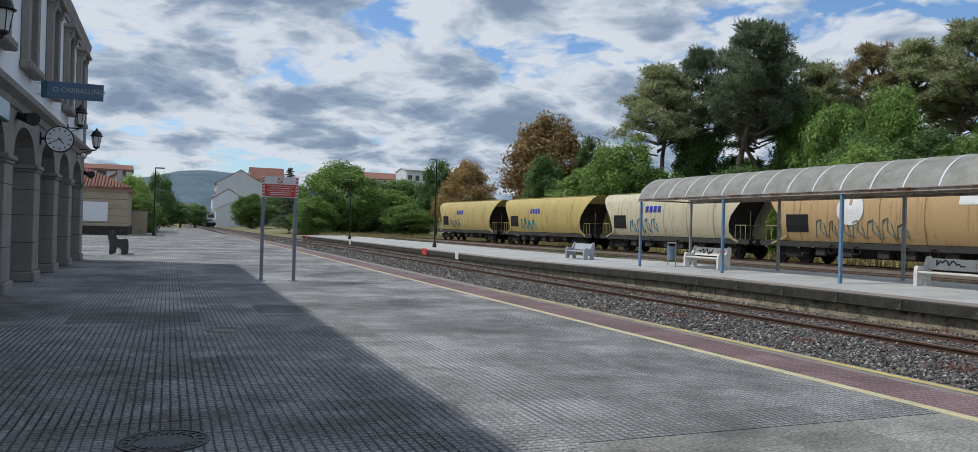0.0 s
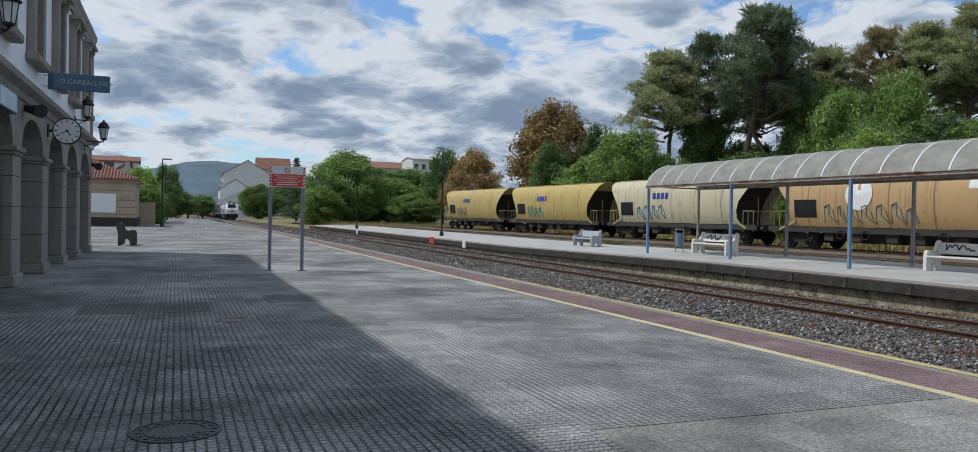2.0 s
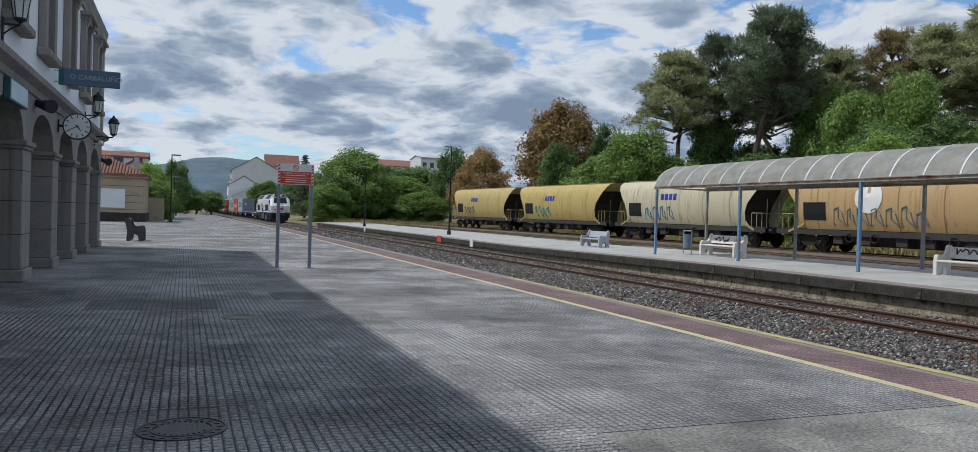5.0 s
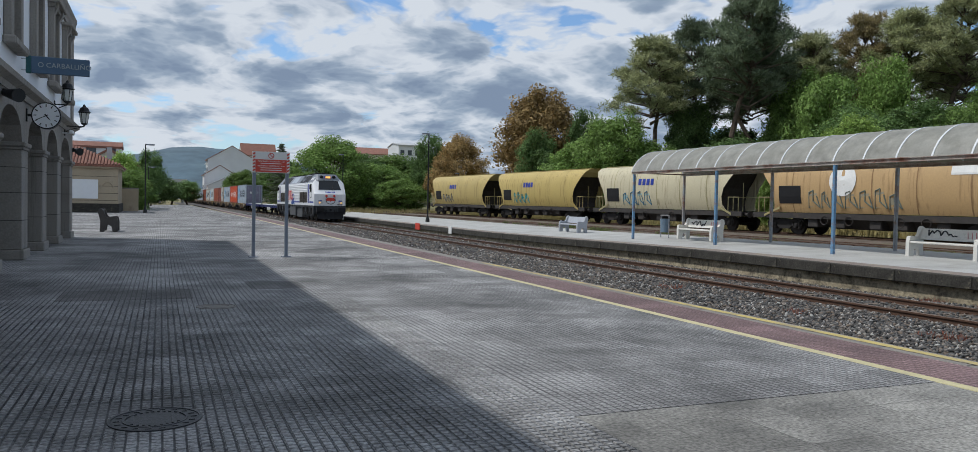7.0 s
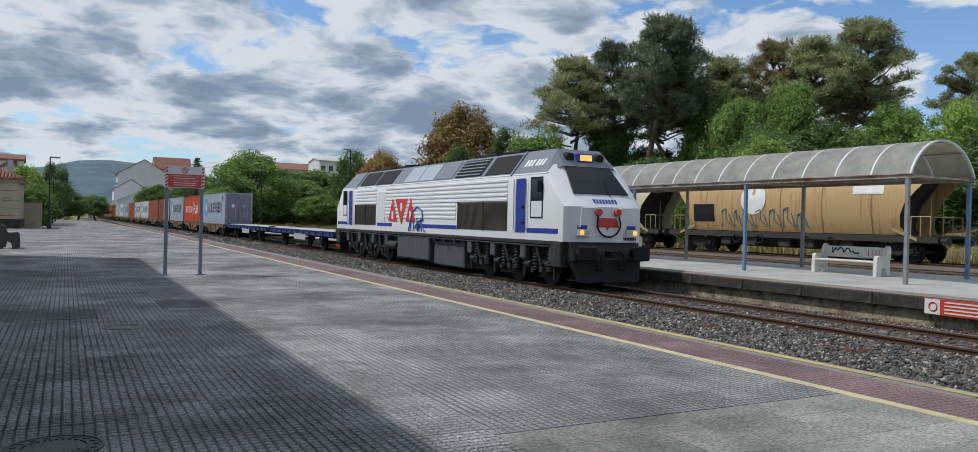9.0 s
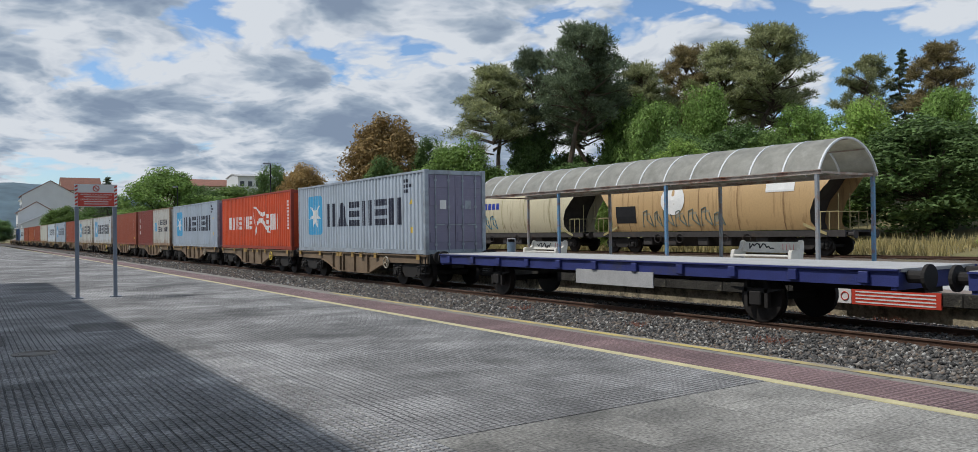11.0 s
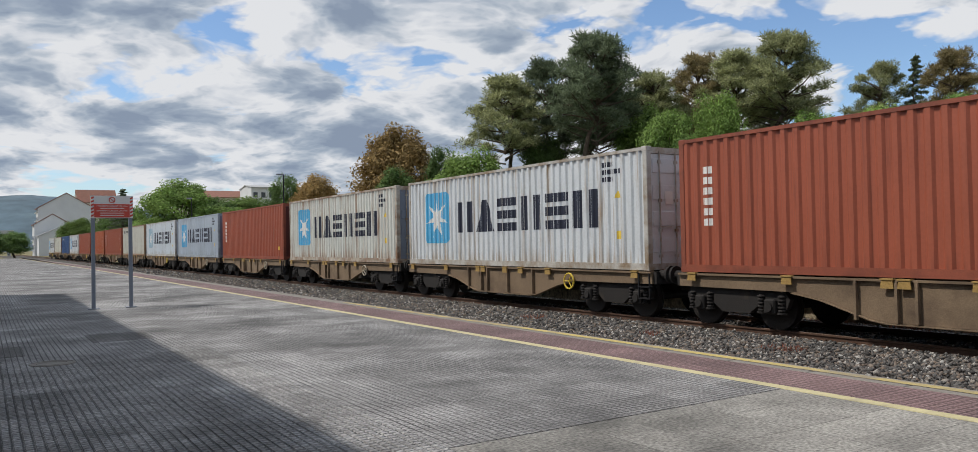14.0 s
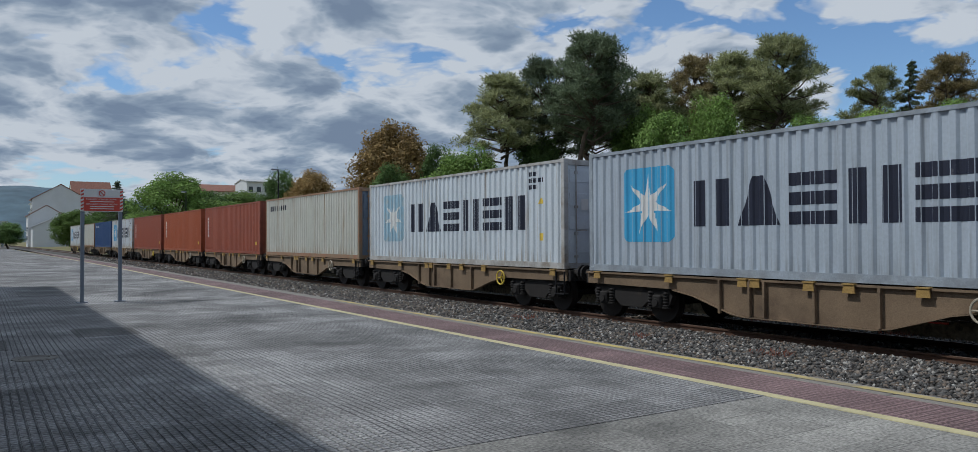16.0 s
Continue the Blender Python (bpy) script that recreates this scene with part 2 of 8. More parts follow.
M_RAIL = mat("rusty_rail_side", (0.085, 0.045, 0.028), 0.85, metal=0.0, var=0.35)
M_RAILTOP = mat("worn_rail_head", (0.16, 0.11, 0.085), 0.45, metal=0.45, var=0.15, bump=0.05)
M_SLEEPER = mat("concrete_sleeper", (0.15, 0.115, 0.085), 0.9, var=0.3, dirt=(0.08, 0.055, 0.04), dirt_amt=0.6)
M_CONC = mat("island_concrete", (0.40, 0.40, 0.385), 0.85, var=0.22, scale=0.8, fine=30.0, dirt=(0.27, 0.26, 0.24), dirt_amt=0.6, dirt_scale=0.5)
M_WALLSTONE = mat("mossy_platform_wall", (0.34, 0.29, 0.20), 0.95, var=0.6, scale=2.2, fine=14.0, dirt=(0.03, 0.027, 0.023), dirt_amt=0.66, dirt_scale=4.0, bump=0.8)
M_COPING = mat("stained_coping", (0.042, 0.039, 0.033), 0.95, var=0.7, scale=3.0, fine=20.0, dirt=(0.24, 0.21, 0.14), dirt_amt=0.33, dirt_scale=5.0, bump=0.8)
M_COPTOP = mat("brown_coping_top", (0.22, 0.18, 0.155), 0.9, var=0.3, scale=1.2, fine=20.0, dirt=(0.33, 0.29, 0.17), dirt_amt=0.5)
M_YELLOW = mat("worn_yellow_paint", (0.52, 0.47, 0.27), 0.8, var=0.2, scale=3.0, dirt=(0.30, 0.27, 0.22), dirt_amt=0.55, dirt_scale=5.0)
M_KERB = mat("pale_platform_kerb", (0.22, 0.205, 0.185), 0.9, var=0.25, scale=1.5, dirt=(0.47, 0.38, 0.13), dirt_amt=0.45, dirt_scale=0.6)


def paving_material(name, color, pitch, width, joint_col, cross=0.5, slab=0.4, rough=0.85, stain=0.35):
    """Small ribbed setts: grooves along the platform, weaker cross grooves, slab joints, stains in patches."""
    ma = bpy.data.materials.new(name)
    ma.use_nodes = True
    nt = ma.node_tree
    N, L = nt.nodes.new, nt.links.new
    b = nt.nodes["Principled BSDF"]
    b.inputs["Roughness"].default_value = rough
    tc = N("ShaderNodeNewGeometry")
    wob = N("ShaderNodeTexNoise")
    wob.inputs["Scale"].default_value, wob.inputs["Detail"].default_value = 2.5, 3.0
    L(tc.outputs["Position"], wob.inputs["Vector"])
    sep = N("ShaderNodeSeparateXYZ")
    L(tc.outputs["Position"], sep.inputs[0])

    def m(op, a, c=None, d=None):
        n = N("ShaderNodeMath")
        n.operation = op
        for k, v in enumerate((a, c, d)):
            if v is None:
                continue
            if isinstance(v, (int, float)):
                n.inputs[k].default_value = v
            else:
                L(v, n.inputs[k])
        return n.outputs[0]

    def groove(axis, step, w):
        f = m("PINGPONG", m("ADD", sep.outputs[axis], m("MULTIPLY", wob.outputs["Fac"], 0.012)), step / 2)
        r = N("ShaderNodeMapRange")
        r.inputs["From Min"].default_value, r.inputs["From Max"].default_value = w * 0.4, w
        r.inputs["To Min"].default_value, r.inputs["To Max"].default_value = 1.0, 0.0
        L(f, r.inputs["Value"])
        return r.outputs["Result"]
    worn = N("ShaderNodeTexNoise")
    worn.inputs["Scale"].default_value, worn.inputs["Detail"].default_value, worn.inputs["Roughness"].default_value = 0.7, 8.0, 0.7
    L(tc.outputs["Position"], worn.inputs["Vector"])
    keep = N("ShaderNodeMapRange")
    keep.inputs["From Min"].default_value, keep.inputs["From Max"].default_value = 0.38, 0.62
    keep.inputs["To Min"].default_value, keep.inputs["To Max"].default_value = 1.0, 0.4
    L(worn.outputs["Fac"], keep.inputs["Value"])
    lines = m("MAXIMUM", groove(0, pitch, width), m("MULTIPLY", groove(1, pitch, width), cross))
    if slab:
        lines = m("MAXIMUM", m("MULTIPLY", lines, keep.outputs["Result"]), m("MULTIPLY", m("MAXIMUM", groove(0, slab, width * 0.9), groove(1, slab, width * 0.9)), 0.8))
    n1 = N("ShaderNodeTexNoise")
    n1.inputs["Scale"].default_value, n1.inputs["Detail"].default_value, n1.inputs["Roughness"].default_value = 0.4, 10.0, 0.68
    L(tc.outputs["Position"], n1.inputs["Vector"])
    n2 = N("ShaderNodeTexNoise")
    n2.inputs["Scale"].default_value, n2.inputs["Detail"].default_value = 38.0, 5.0
    L(tc.outputs["Position"], n2.inputs["Vector"])
    sn = N("ShaderNodeTexWhiteNoise")
    fl = N("ShaderNodeVectorMath")
    fl.operation = "SNAP"
    fl.inputs[1].default_value = (slab or 0.4, slab or 0.4, 10.0)
    L(tc.outputs["Position"], fl.inputs[0])
    L(fl.outputs[0], sn.inputs["Vector"])
    r = N("ShaderNodeMapRange")
    r.inputs["From Min"].default_value, r.inputs["From Max"].default_value = 0.37, 0.63
    r.inputs["To Min"].default_value, r.inputs["To Max"].default_value = 1 - stain, 1 + stain
    L(n1.outputs["Fac"], r.inputs["Value"])
    r2 = N("ShaderNodeMapRange")
    r2.inputs["From Min"].default_value, r2.inputs["From Max"].default_value = 0.25, 0.75
    r2.inputs["To Min"].default_value, r2.inputs["To Max"].default_value = 0.35, 1.65
    L(n2.outputs["Fac"], r2.inputs["Value"])
    r3 = N("ShaderNodeMapRange")
    r3.inputs["To Min"].default_value, r3.inputs["To Max"].default_value = 0.80, 1.16
    L(sn.outputs["Value"], r3.inputs["Value"])
    mu = m("MULTIPLY", m("MULTIPLY", r.outputs["Result"], r2.outputs["Result"]), r3.outputs["Result"])
    sc = N("ShaderNodeVectorMath")
    sc.operation = "SCALE"
    sc.inputs[0].default_value = color
    L(mu, sc.inputs["Scale"])
    mx = N("ShaderNodeMix")
    mx.data_type = "RGBA"
    L(lines, mx.inputs["Factor"])
    L(sc.outputs[0], mx.inputs["A"])
    mx.inputs["B"].default_value = (*joint_col, 1)
    L(mx.outputs["Result"], b.inputs["Base Color"])
    bp = N("ShaderNodeBump")
    bp.inputs["Strength"].default_value, bp.inputs["Distance"].default_value = 0.7, 0.008
    L(m("SUBTRACT", m("MULTIPLY", n2.outputs["Fac"], 0.5), lines), bp.inputs["Height"])
    L(bp.outputs[0], b.inputs["Normal"])
    return ma


M_PAVE = paving_material("grey_setts", (0.245, 0.242, 0.24), 0.066, 0.0095, (0.022, 0.022, 0.024), cross=0.75, slab=0.396, stain=0.55)
M_PAVE_B = paving_material("worn_stone_slabs", (0.225, 0.218, 0.20), 0.60, 0.005, (0.11, 0.105, 0.095), cross=1.0, slab=0, stain=0.45)
M_PATCH = paving_material("dark_sett_patch", (0.135, 0.13, 0.128), 0.066, 0.008, (0.028, 0.027, 0.027), cross=0.9, slab=0.396)
M_RED = paving_material("red_edge_tiles", (0.205, 0.135, 0.135), 0.072, 0.013, (0.075, 0.045, 0.045), cross=1.0, slab=0.36, stain=0.25)

# ---- ground, platforms, tracks ----
ys_far = [-140, -60, -20, 0, 10, 20, 30, 40, 50, 60, 75, 90, 110, 130, 160, 200, 250, 320]


def build_ground():
    prof = [(-2500, -0.7), (-300, -0.7), (-20, -0.72), (4, -0.72), (12.4, -0.5), (13.8, -0.27), (17, -0.27), (26, -0.2), (32, 0.4), (45, 2.0), (80, 5.0), (160, 10.0), (300, 12.0), (2500, 12.0)]
    g = Geo()
    ys = [-2500, -100, 60, 160, 320, 3000]
    g.sweep(prof, [(0, y, 0) for y in ys])
    structure("ground", g, M_GRASS, "dry grass and soil ground with green weeds", "ground")
    g = Geo()
    g.sweep([(-6.2, 0), (-4.5, 0.02), (-1.2, 0.03), (-0.8, 0.06), (2.6, 0.06), (3.3, 0.02)], [(bend(y), y, -0.68) for y in ys_far])
    structure("track_bed", g, M_BALLAST, "grey crushed stone ballast bed with brown stains", "ballast")


def build_platforms():
    g = Geo()
    g.box(-70, -7.25, 4.62, 150, -0.7, 0.0)
    g.box(-70, -10.75, -45, 4.62, -0.7, 0.0)
    structure("pavement", g, M_PAVE, "grey paved station platform with small square setts", "pavement")
    structure("worn_pavement", Geo().box(-10.75, -7.25, -45, 4.614, -0.7, -0.003), M_PAVE_B, "worn pale stone slabs on the station platform", "pavement")
    for x0, x1, y0, y1 in ((-11.95, -11.1, 12.9, 14.1), (-14.6, -12.85, 11.9, 13.1), (-15.6, -15.0, 8.6, 9.4)):
        structure("pavement_patch", Geo().box(x0, x1, y0, y1, -0.05, 0.003), M_PATCH, "darker repaired patch in the platform paving", "pavement")
    lanes = [("platform_strip", -7.12, -6.36, 0.0, M_RED, "dark red studded tile strip along the platform edge"),
             ("yellow_line", -7.25, -7.12, 0.002, M_YELLOW, "worn yellow safety line painted along the platform"),
             ("kerb_bed", -6.36, -6.07, -0.14, M_BALLAST, "rough concrete bed under the platform kerb")]
    for name, a, b, z, m, lab in lanes:
        g = Geo()
        ysn = [-45, 0, 20, 40, 50, 60, 75, 90, 110, 130, 150]
        g.sweep([(a, -0.7), (a, z), (b, z), (b, -0.7)], [(bend(y), y, 0) for y in ysn])
        structure(name, g, m, lab, "platform edge")
    # island platform
    ysi = [-60, -20, 0, 10, 16, 22, 26, 30, 35, 40, 50, 60, 75, 90, 110]
    g = Geo()
    g.sweep([(4.15, -0.6), (4.15, 0.0), (6.5, 0.0), (10.0, 0.126), (10.0, -0.75)], [(bend(y), y, far_top(y)) for y in ysi])
    structure("island_platform", g, M_CONC, "pale concrete island platform between the tracks", "platform")
    g = Geo()
    g.sweep([(3.36, -0.78), (3.36, -0.27), (4.15, -0.27)], [(bend(y), y, far_top(y)) for y in ysi], 0)
    w = structure("island_wall", g, M_WALLSTONE, "stained mossy stone wall of the island platform", "wall")
    stone = {}
    y = -12.0
    while y < 104:
        ln = 2.0 if y < 60 else 4.0
        if ln not in stone:
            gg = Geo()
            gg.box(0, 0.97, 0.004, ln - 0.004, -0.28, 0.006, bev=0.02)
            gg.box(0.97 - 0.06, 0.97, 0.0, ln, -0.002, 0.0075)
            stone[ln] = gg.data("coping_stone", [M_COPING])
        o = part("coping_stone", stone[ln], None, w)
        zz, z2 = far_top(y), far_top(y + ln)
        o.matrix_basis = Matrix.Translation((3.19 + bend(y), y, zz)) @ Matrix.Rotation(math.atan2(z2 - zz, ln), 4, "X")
        y += ln
    g = Geo()
    g.sweep([(-6.25, 0.0085), (-6.12, 0.0085)], [(0, y, 0) for y in (-45, 17.5)])
    structure("yellow_edge_line", g, mat("flaking_yellow_edge", (0.50, 0.40, 0.14), 0.8, var=0.2, dirt=(0.24, 0.21, 0.17), dirt_amt=0.8, dirt_scale=1.4), "flaking yellow line along the kerb", "platform edge")
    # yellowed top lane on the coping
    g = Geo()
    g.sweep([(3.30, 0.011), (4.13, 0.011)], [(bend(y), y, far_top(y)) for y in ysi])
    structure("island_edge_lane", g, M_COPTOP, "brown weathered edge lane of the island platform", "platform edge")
    # kerb stones of the near platform
    kb = bpy.data.objects["kerb_bed"]
    gg = Geo()
    gg.box(0, 0.31, 0.004, 0.996, -0.16, 0.004, bev=0.012)
    ks = gg.data("kerb_stone", [M_KERB])
    for k in range(-2, 120):
        o = part("kerb_stone", ks, None, kb)
        o.matrix_basis = pose(-6.36 + bend(k), k, 0)


def rail_geo(x, ys, z, dx=bend):
    w, h = 0.036, 0.15
    prof = [(-0.065, -h), (-0.065, -h + 0.02), (-0.012, -h + 0.035), (-0.012, -0.045), (-w, -0.035), (-w, -0.004), (w, -0.004), (w, -0.035), (0.012, -0.045), (0.012, -h + 0.035), (0.065, -h + 0.02), (0.065, -h)]
    g = Geo()
    g.sweep(prof, [(x + dx(y), y, z) for y in ys])
    top = Geo()
    top.sweep([(-w + 0.004, -0.003), (-w + 0.008, 0.001), (w - 0.008, 0.001), (w - 0.004, -0.003)], [(x + dx(y), y, z) for y in ys])
    return g, top


def hopper_line(y):
    """Offset of the sidings, which run slightly askew."""
    return -0.055 * (y - 30.0)


def build_tracks():
    ys = [-200, -60] + list(range(40, 400, 15))
    for x in (0.0, 1.738):
        g, t = rail_geo(x, ys, -0.49)
        r = structure("rail", g, M_RAIL, "rusty brown steel rail with a worn shiny head", "rail")
        part("rail_head", t, M_RAILTOP, r)
    for x, z in ((22.47, -0.02), (20.73, -0.02), (17.1, -0.12), (15.36, -0.12)):
        g, t = rail_geo(x, [-40, 160], z, hopper_line)
        r = structure("siding_rail", g, M_RAIL, "rusty rail of an overgrown siding", "rail")
        part("rail_head", t, M_RAIL, r)


def build_siding_bed():
    g = Geo()
    g.sweep([(13.6, -0.24), (14.4, -0.19), (18.6, -0.18), (19.4, -0.12), (24.0, -0.12), (25.2, -0.2)], [(hopper_line(y), y, 0) for y in (-60, 160)])
    structure("siding_bed", g, mat("brown_siding_ballast", (0.125, 0.10, 0.078), 0.95, var=0.45, scale=1.2, fine=16.0, dirt=(0.15, 0.15, 0.06), dirt_amt=0.5, dirt_scale=0.35, bump=0.9), "brown dirty ballast under the overgrown sidings", "ballast")
    rnd = random.Random(3)
    bed = bpy.data.objects["siding_bed"]
    me = Geo().box(-1.3, 1.3, -0.12, 0.12, -0.12, 0.0, bev=0.02).data("wooden_sleeper", [mat("old_timber", (0.10, 0.075, 0.055), 0.9, var=0.4)])
    for x, z in ((16.23, -0.155), (21.6, -0.09)):
        for k in range(95):
            y = 10 + k * 0.65
            o = part("wooden_sleeper", me, None, bed)
            o.matrix_basis = pose(x + hopper_line(y), y, z, 0, 0, rnd.uniform(-1.5, 1.5))


def loose_stones():
    """Crushed stone, lying thick beside and between the rails."""
    rng = np.random.default_rng(5)
    octa = np.array([(1, 0, 0), (0, 1, 0), (-1, 0, 0), (0, -1, 0), (0, 0, 1), (0, 0, -1)], float)
    tri = np.array([(0, 1, 4), (1, 2, 4), (2, 3, 4), (3, 0, 4), (1, 0, 5), (2, 1, 5), (3, 2, 5), (0, 3, 5)])
    V, F = [], []
    n0 = 0
    for x0, x1, y0, y1, count, size in ((-6.0, -0.10, 1.5, 14, 19000, 0.042), (-6.0, -0.10, 14, 30, 13000, 0.048), (-6.0, -0.10, 30, 60, 8000, 0.055),
                                        (0.12, 1.62, 4, 30, 3000, 0.036), (1.86, 3.3, 4, 30, 5000, 0.040), (0.1, 3.2, 30, 60, 3500, 0.055), (-6.0, 3.2, 60, 110, 3500, 0.09)):
        x = rng.uniform(x0, x1, count)
        y = rng.uniform(y0, y1, count)
        base = np.interp(x, [-6.2, -4.5, -1.2, -0.6, 2.4, 3.3], [-0.68, -0.655, -0.645, -0.62, -0.62, -0.66])
        s_ = size * rng.uniform(0.55, 1.35, (count, 1, 3)) * np.array([1.0, 1.0, 0.75])
        pts = octa[None] * s_ * (1 + rng.uniform(-0.25, 0.25, (count, 6, 1)))
        a = rng.uniform(0, 6.283, count)
        c, sn, t = np.cos(a)[:, None], np.sin(a)[:, None], rng.uniform(-0.6, 0.6, (count, 1))
        px, py, pz = pts[..., 0], pts[..., 1], pts[..., 2]
        py, pz = py * np.cos(t) - pz * np.sin(t), py * np.sin(t) + pz * np.cos(t)
        off = np.array([bend(v) for v in y])
        vx, vy = px * c - py * sn + (x + off)[:, None], px * sn + py * c + y[:, None]
        vz = pz + (base + rng.uniform(0.0, 0.025, count))[:, None]
        V.append(np.stack([vx, vy, vz], -1).reshape(-1, 3))
        F.append((tri[None] + (n0 + 6 * np.arange(count))[:, None, None]).reshape(-1, 3))
        n0 += 6 * count
    V, F = np.concatenate(V), np.concatenate(F)
    me = bpy.data.meshes.new("ballast_stones")
    me.vertices.add(len(V))
    me.vertices.foreach_set("co", V.ravel())
    me.loops.add(F.size)
    me.loops.foreach_set("vertex_index", F.ravel().astype(np.int32))
    me.polygons.add(len(F))
    me.polygons.foreach_set("loop_start", np.arange(0, F.size, 3, dtype=np.int32))
    me.update(calc_edges=True)
    me.materials.append(M_ROCK)
    tagged(new("ballast_stones", me), "loose grey crushed ballast stones around the rails", "gravel", kind="stuff")


def rock_material():
    ma = bpy.data.materials.new("crushed_rock")
    ma.use_nodes = True
    nt = ma.node_tree
    b = nt.nodes["Principled BSDF"]
    b.inputs["Roughness"].default_value = 0.9
    geo = nt.nodes.new("ShaderNodeNewGeometry")
    cr = nt.nodes.new("ShaderNodeValToRGB")
    e = cr.color_ramp.elements
    e[0].position, e[0].color = 0.0, (0.028, 0.026, 0.025, 1)
    e[1].position, e[1].color = 1.0, (0.42, 0.42, 0.40, 1)
    k = e.new(0.55)
    k.color = (0.125, 0.122, 0.118, 1)
    k = e.new(0.85)
    k.color = (0.17, 0.13, 0.10, 1)
    nt.links.new(geo.outputs["Random Per Island"], cr.inputs[0])
    nt.links.new(cr.outputs[0], b.inputs["Base Color"])
    return ma


def build_sleepers():
    bed = bpy.data.objects["track_bed"]
    g = Geo()
    g.prism([(-0.14, -0.22), (0.14, -0.22), (0.11, 0.0), (-0.11, 0.0)], "x", -1.30, 1.30)
    me = g.data("sleeper", [M_SLEEPER])
    gc = Geo()
    for r in (-0.869, 0.869):
        for s in (-1, 1):
            gc.box(r + s * 0.06, r + s * 0.13, -0.06, 0.06, -0.005, 0.03) if s > 0 else gc.box(r - 0.13, r - 0.06, -0.06, 0.06, -0.005, 0.03)
    mc = gc.data("rail_clip", [M_RAIL])
    for k in range(110):
        y = 2.0 + k * 0.6
        o = part("sleeper", me, None, bed)
        o.matrix_basis = pose(0.869 + bend(y), y, -0.615)
        c = part("rail_clip", mc, None, o)


def tuft(x, y, z, r, m, rnd, label, n=70, h=0.12):
    t = thing("weed", label, "weed", "weeds by the track")
    g = Geo()
    for _ in range(n):
        a, d = rnd.uniform(0, 6.283), r * rnd.random() ** 0.5
        px, py = x + d * math.cos(a), y + d * 1.3 * math.sin(a)
        hh = h * rnd.uniform(0.5, 1.1)
        lx, ly, w = rnd.uniform(-0.08, 0.08), rnd.uniform(-0.08, 0.08), 0.010
        g.face([(px - w, py, z), (px + w, py, z), (px + lx, py + ly, z + hh)])
        g.face([(px, py - w, z), (px, py + w, z), (px + lx, py + ly, z + hh * 0.9)])
    tagged(part("foliage", g, m, t, recalc=False), kind="stuff")


def build_weeds():
    rnd = random.Random(8)
    red = mat("red_brown_weed", (0.30, 0.11, 0.07), 0.9, var=0.35, bump=0.0)
    green = mat("green_weed", (0.16, 0.20, 0.06), 0.9, var=0.35, bump=0.0)
    lab = "dry reddish weeds growing in the ballast"
    for x, y, r in ((-1.45, 9.05, 0.34), (-1.3, 16.8, 0.3), (-4.9, 11.2, 0.30), (-5.2, 12.6, 0.34), (-5.0, 14.6, 0.30), (-5.3, 16.4, 0.3), (-4.6, 18.2, 0.25), (-5.4, 20.5, 0.4), (-1.6, 12.2, 0.2), (2.95, 11.2, 0.35), (3.0, 12.8, 0.25), (3.0, 9.4, 0.3), (-5.5, 25.0, 0.35)):
        tuft(x, y, -0.66, r, red, rnd, lab, n=int(260 * r), h=0.14)
    for k in range(26):
        tuft(rnd.uniform(13.2, 14.6) - 0.055 * 10, rnd.uniform(14, 60), -0.3, rnd.uniform(0.25, 0.6), green, rnd, "green weeds along the overgrown siding", n=110, h=0.32)
    g = Geo()
    for _ in range(9000):
        y = rnd.uniform(20, 135)
        x = (rnd.uniform(24.5, 31.0) if y < 96 else rnd.uniform(11.0, 31.0)) - 0.055 * (y - 30)
        z = -0.3
        if x > 24:
            z = float(np.interp(x, [17, 26, 32], [-0.28, -0.2, 0.4]))
        hh, w, l = rnd.uniform(0.3, 0.85), 0.03, rnd.uniform(-0.2, 0.2)
        g.face([(x - w, y, z), (x + w, y, z), (x + l, y + l, z + hh)])
        g.face([(x, y - w, z), (x, y + w, z), (x + l, y - l, z + hh)])
    o = part("dry_grass", g, mat("straw_grass", (0.36, 0.30, 0.13), 0.95, var=0.35, scale=0.6, dirt=(0.16, 0.20, 0.06), dirt_amt=0.5, dirt_scale=0.3, bump=0.0), recalc=False)
    tagged(o, "tall dry straw grass along the sidings", "grass", kind="stuff")


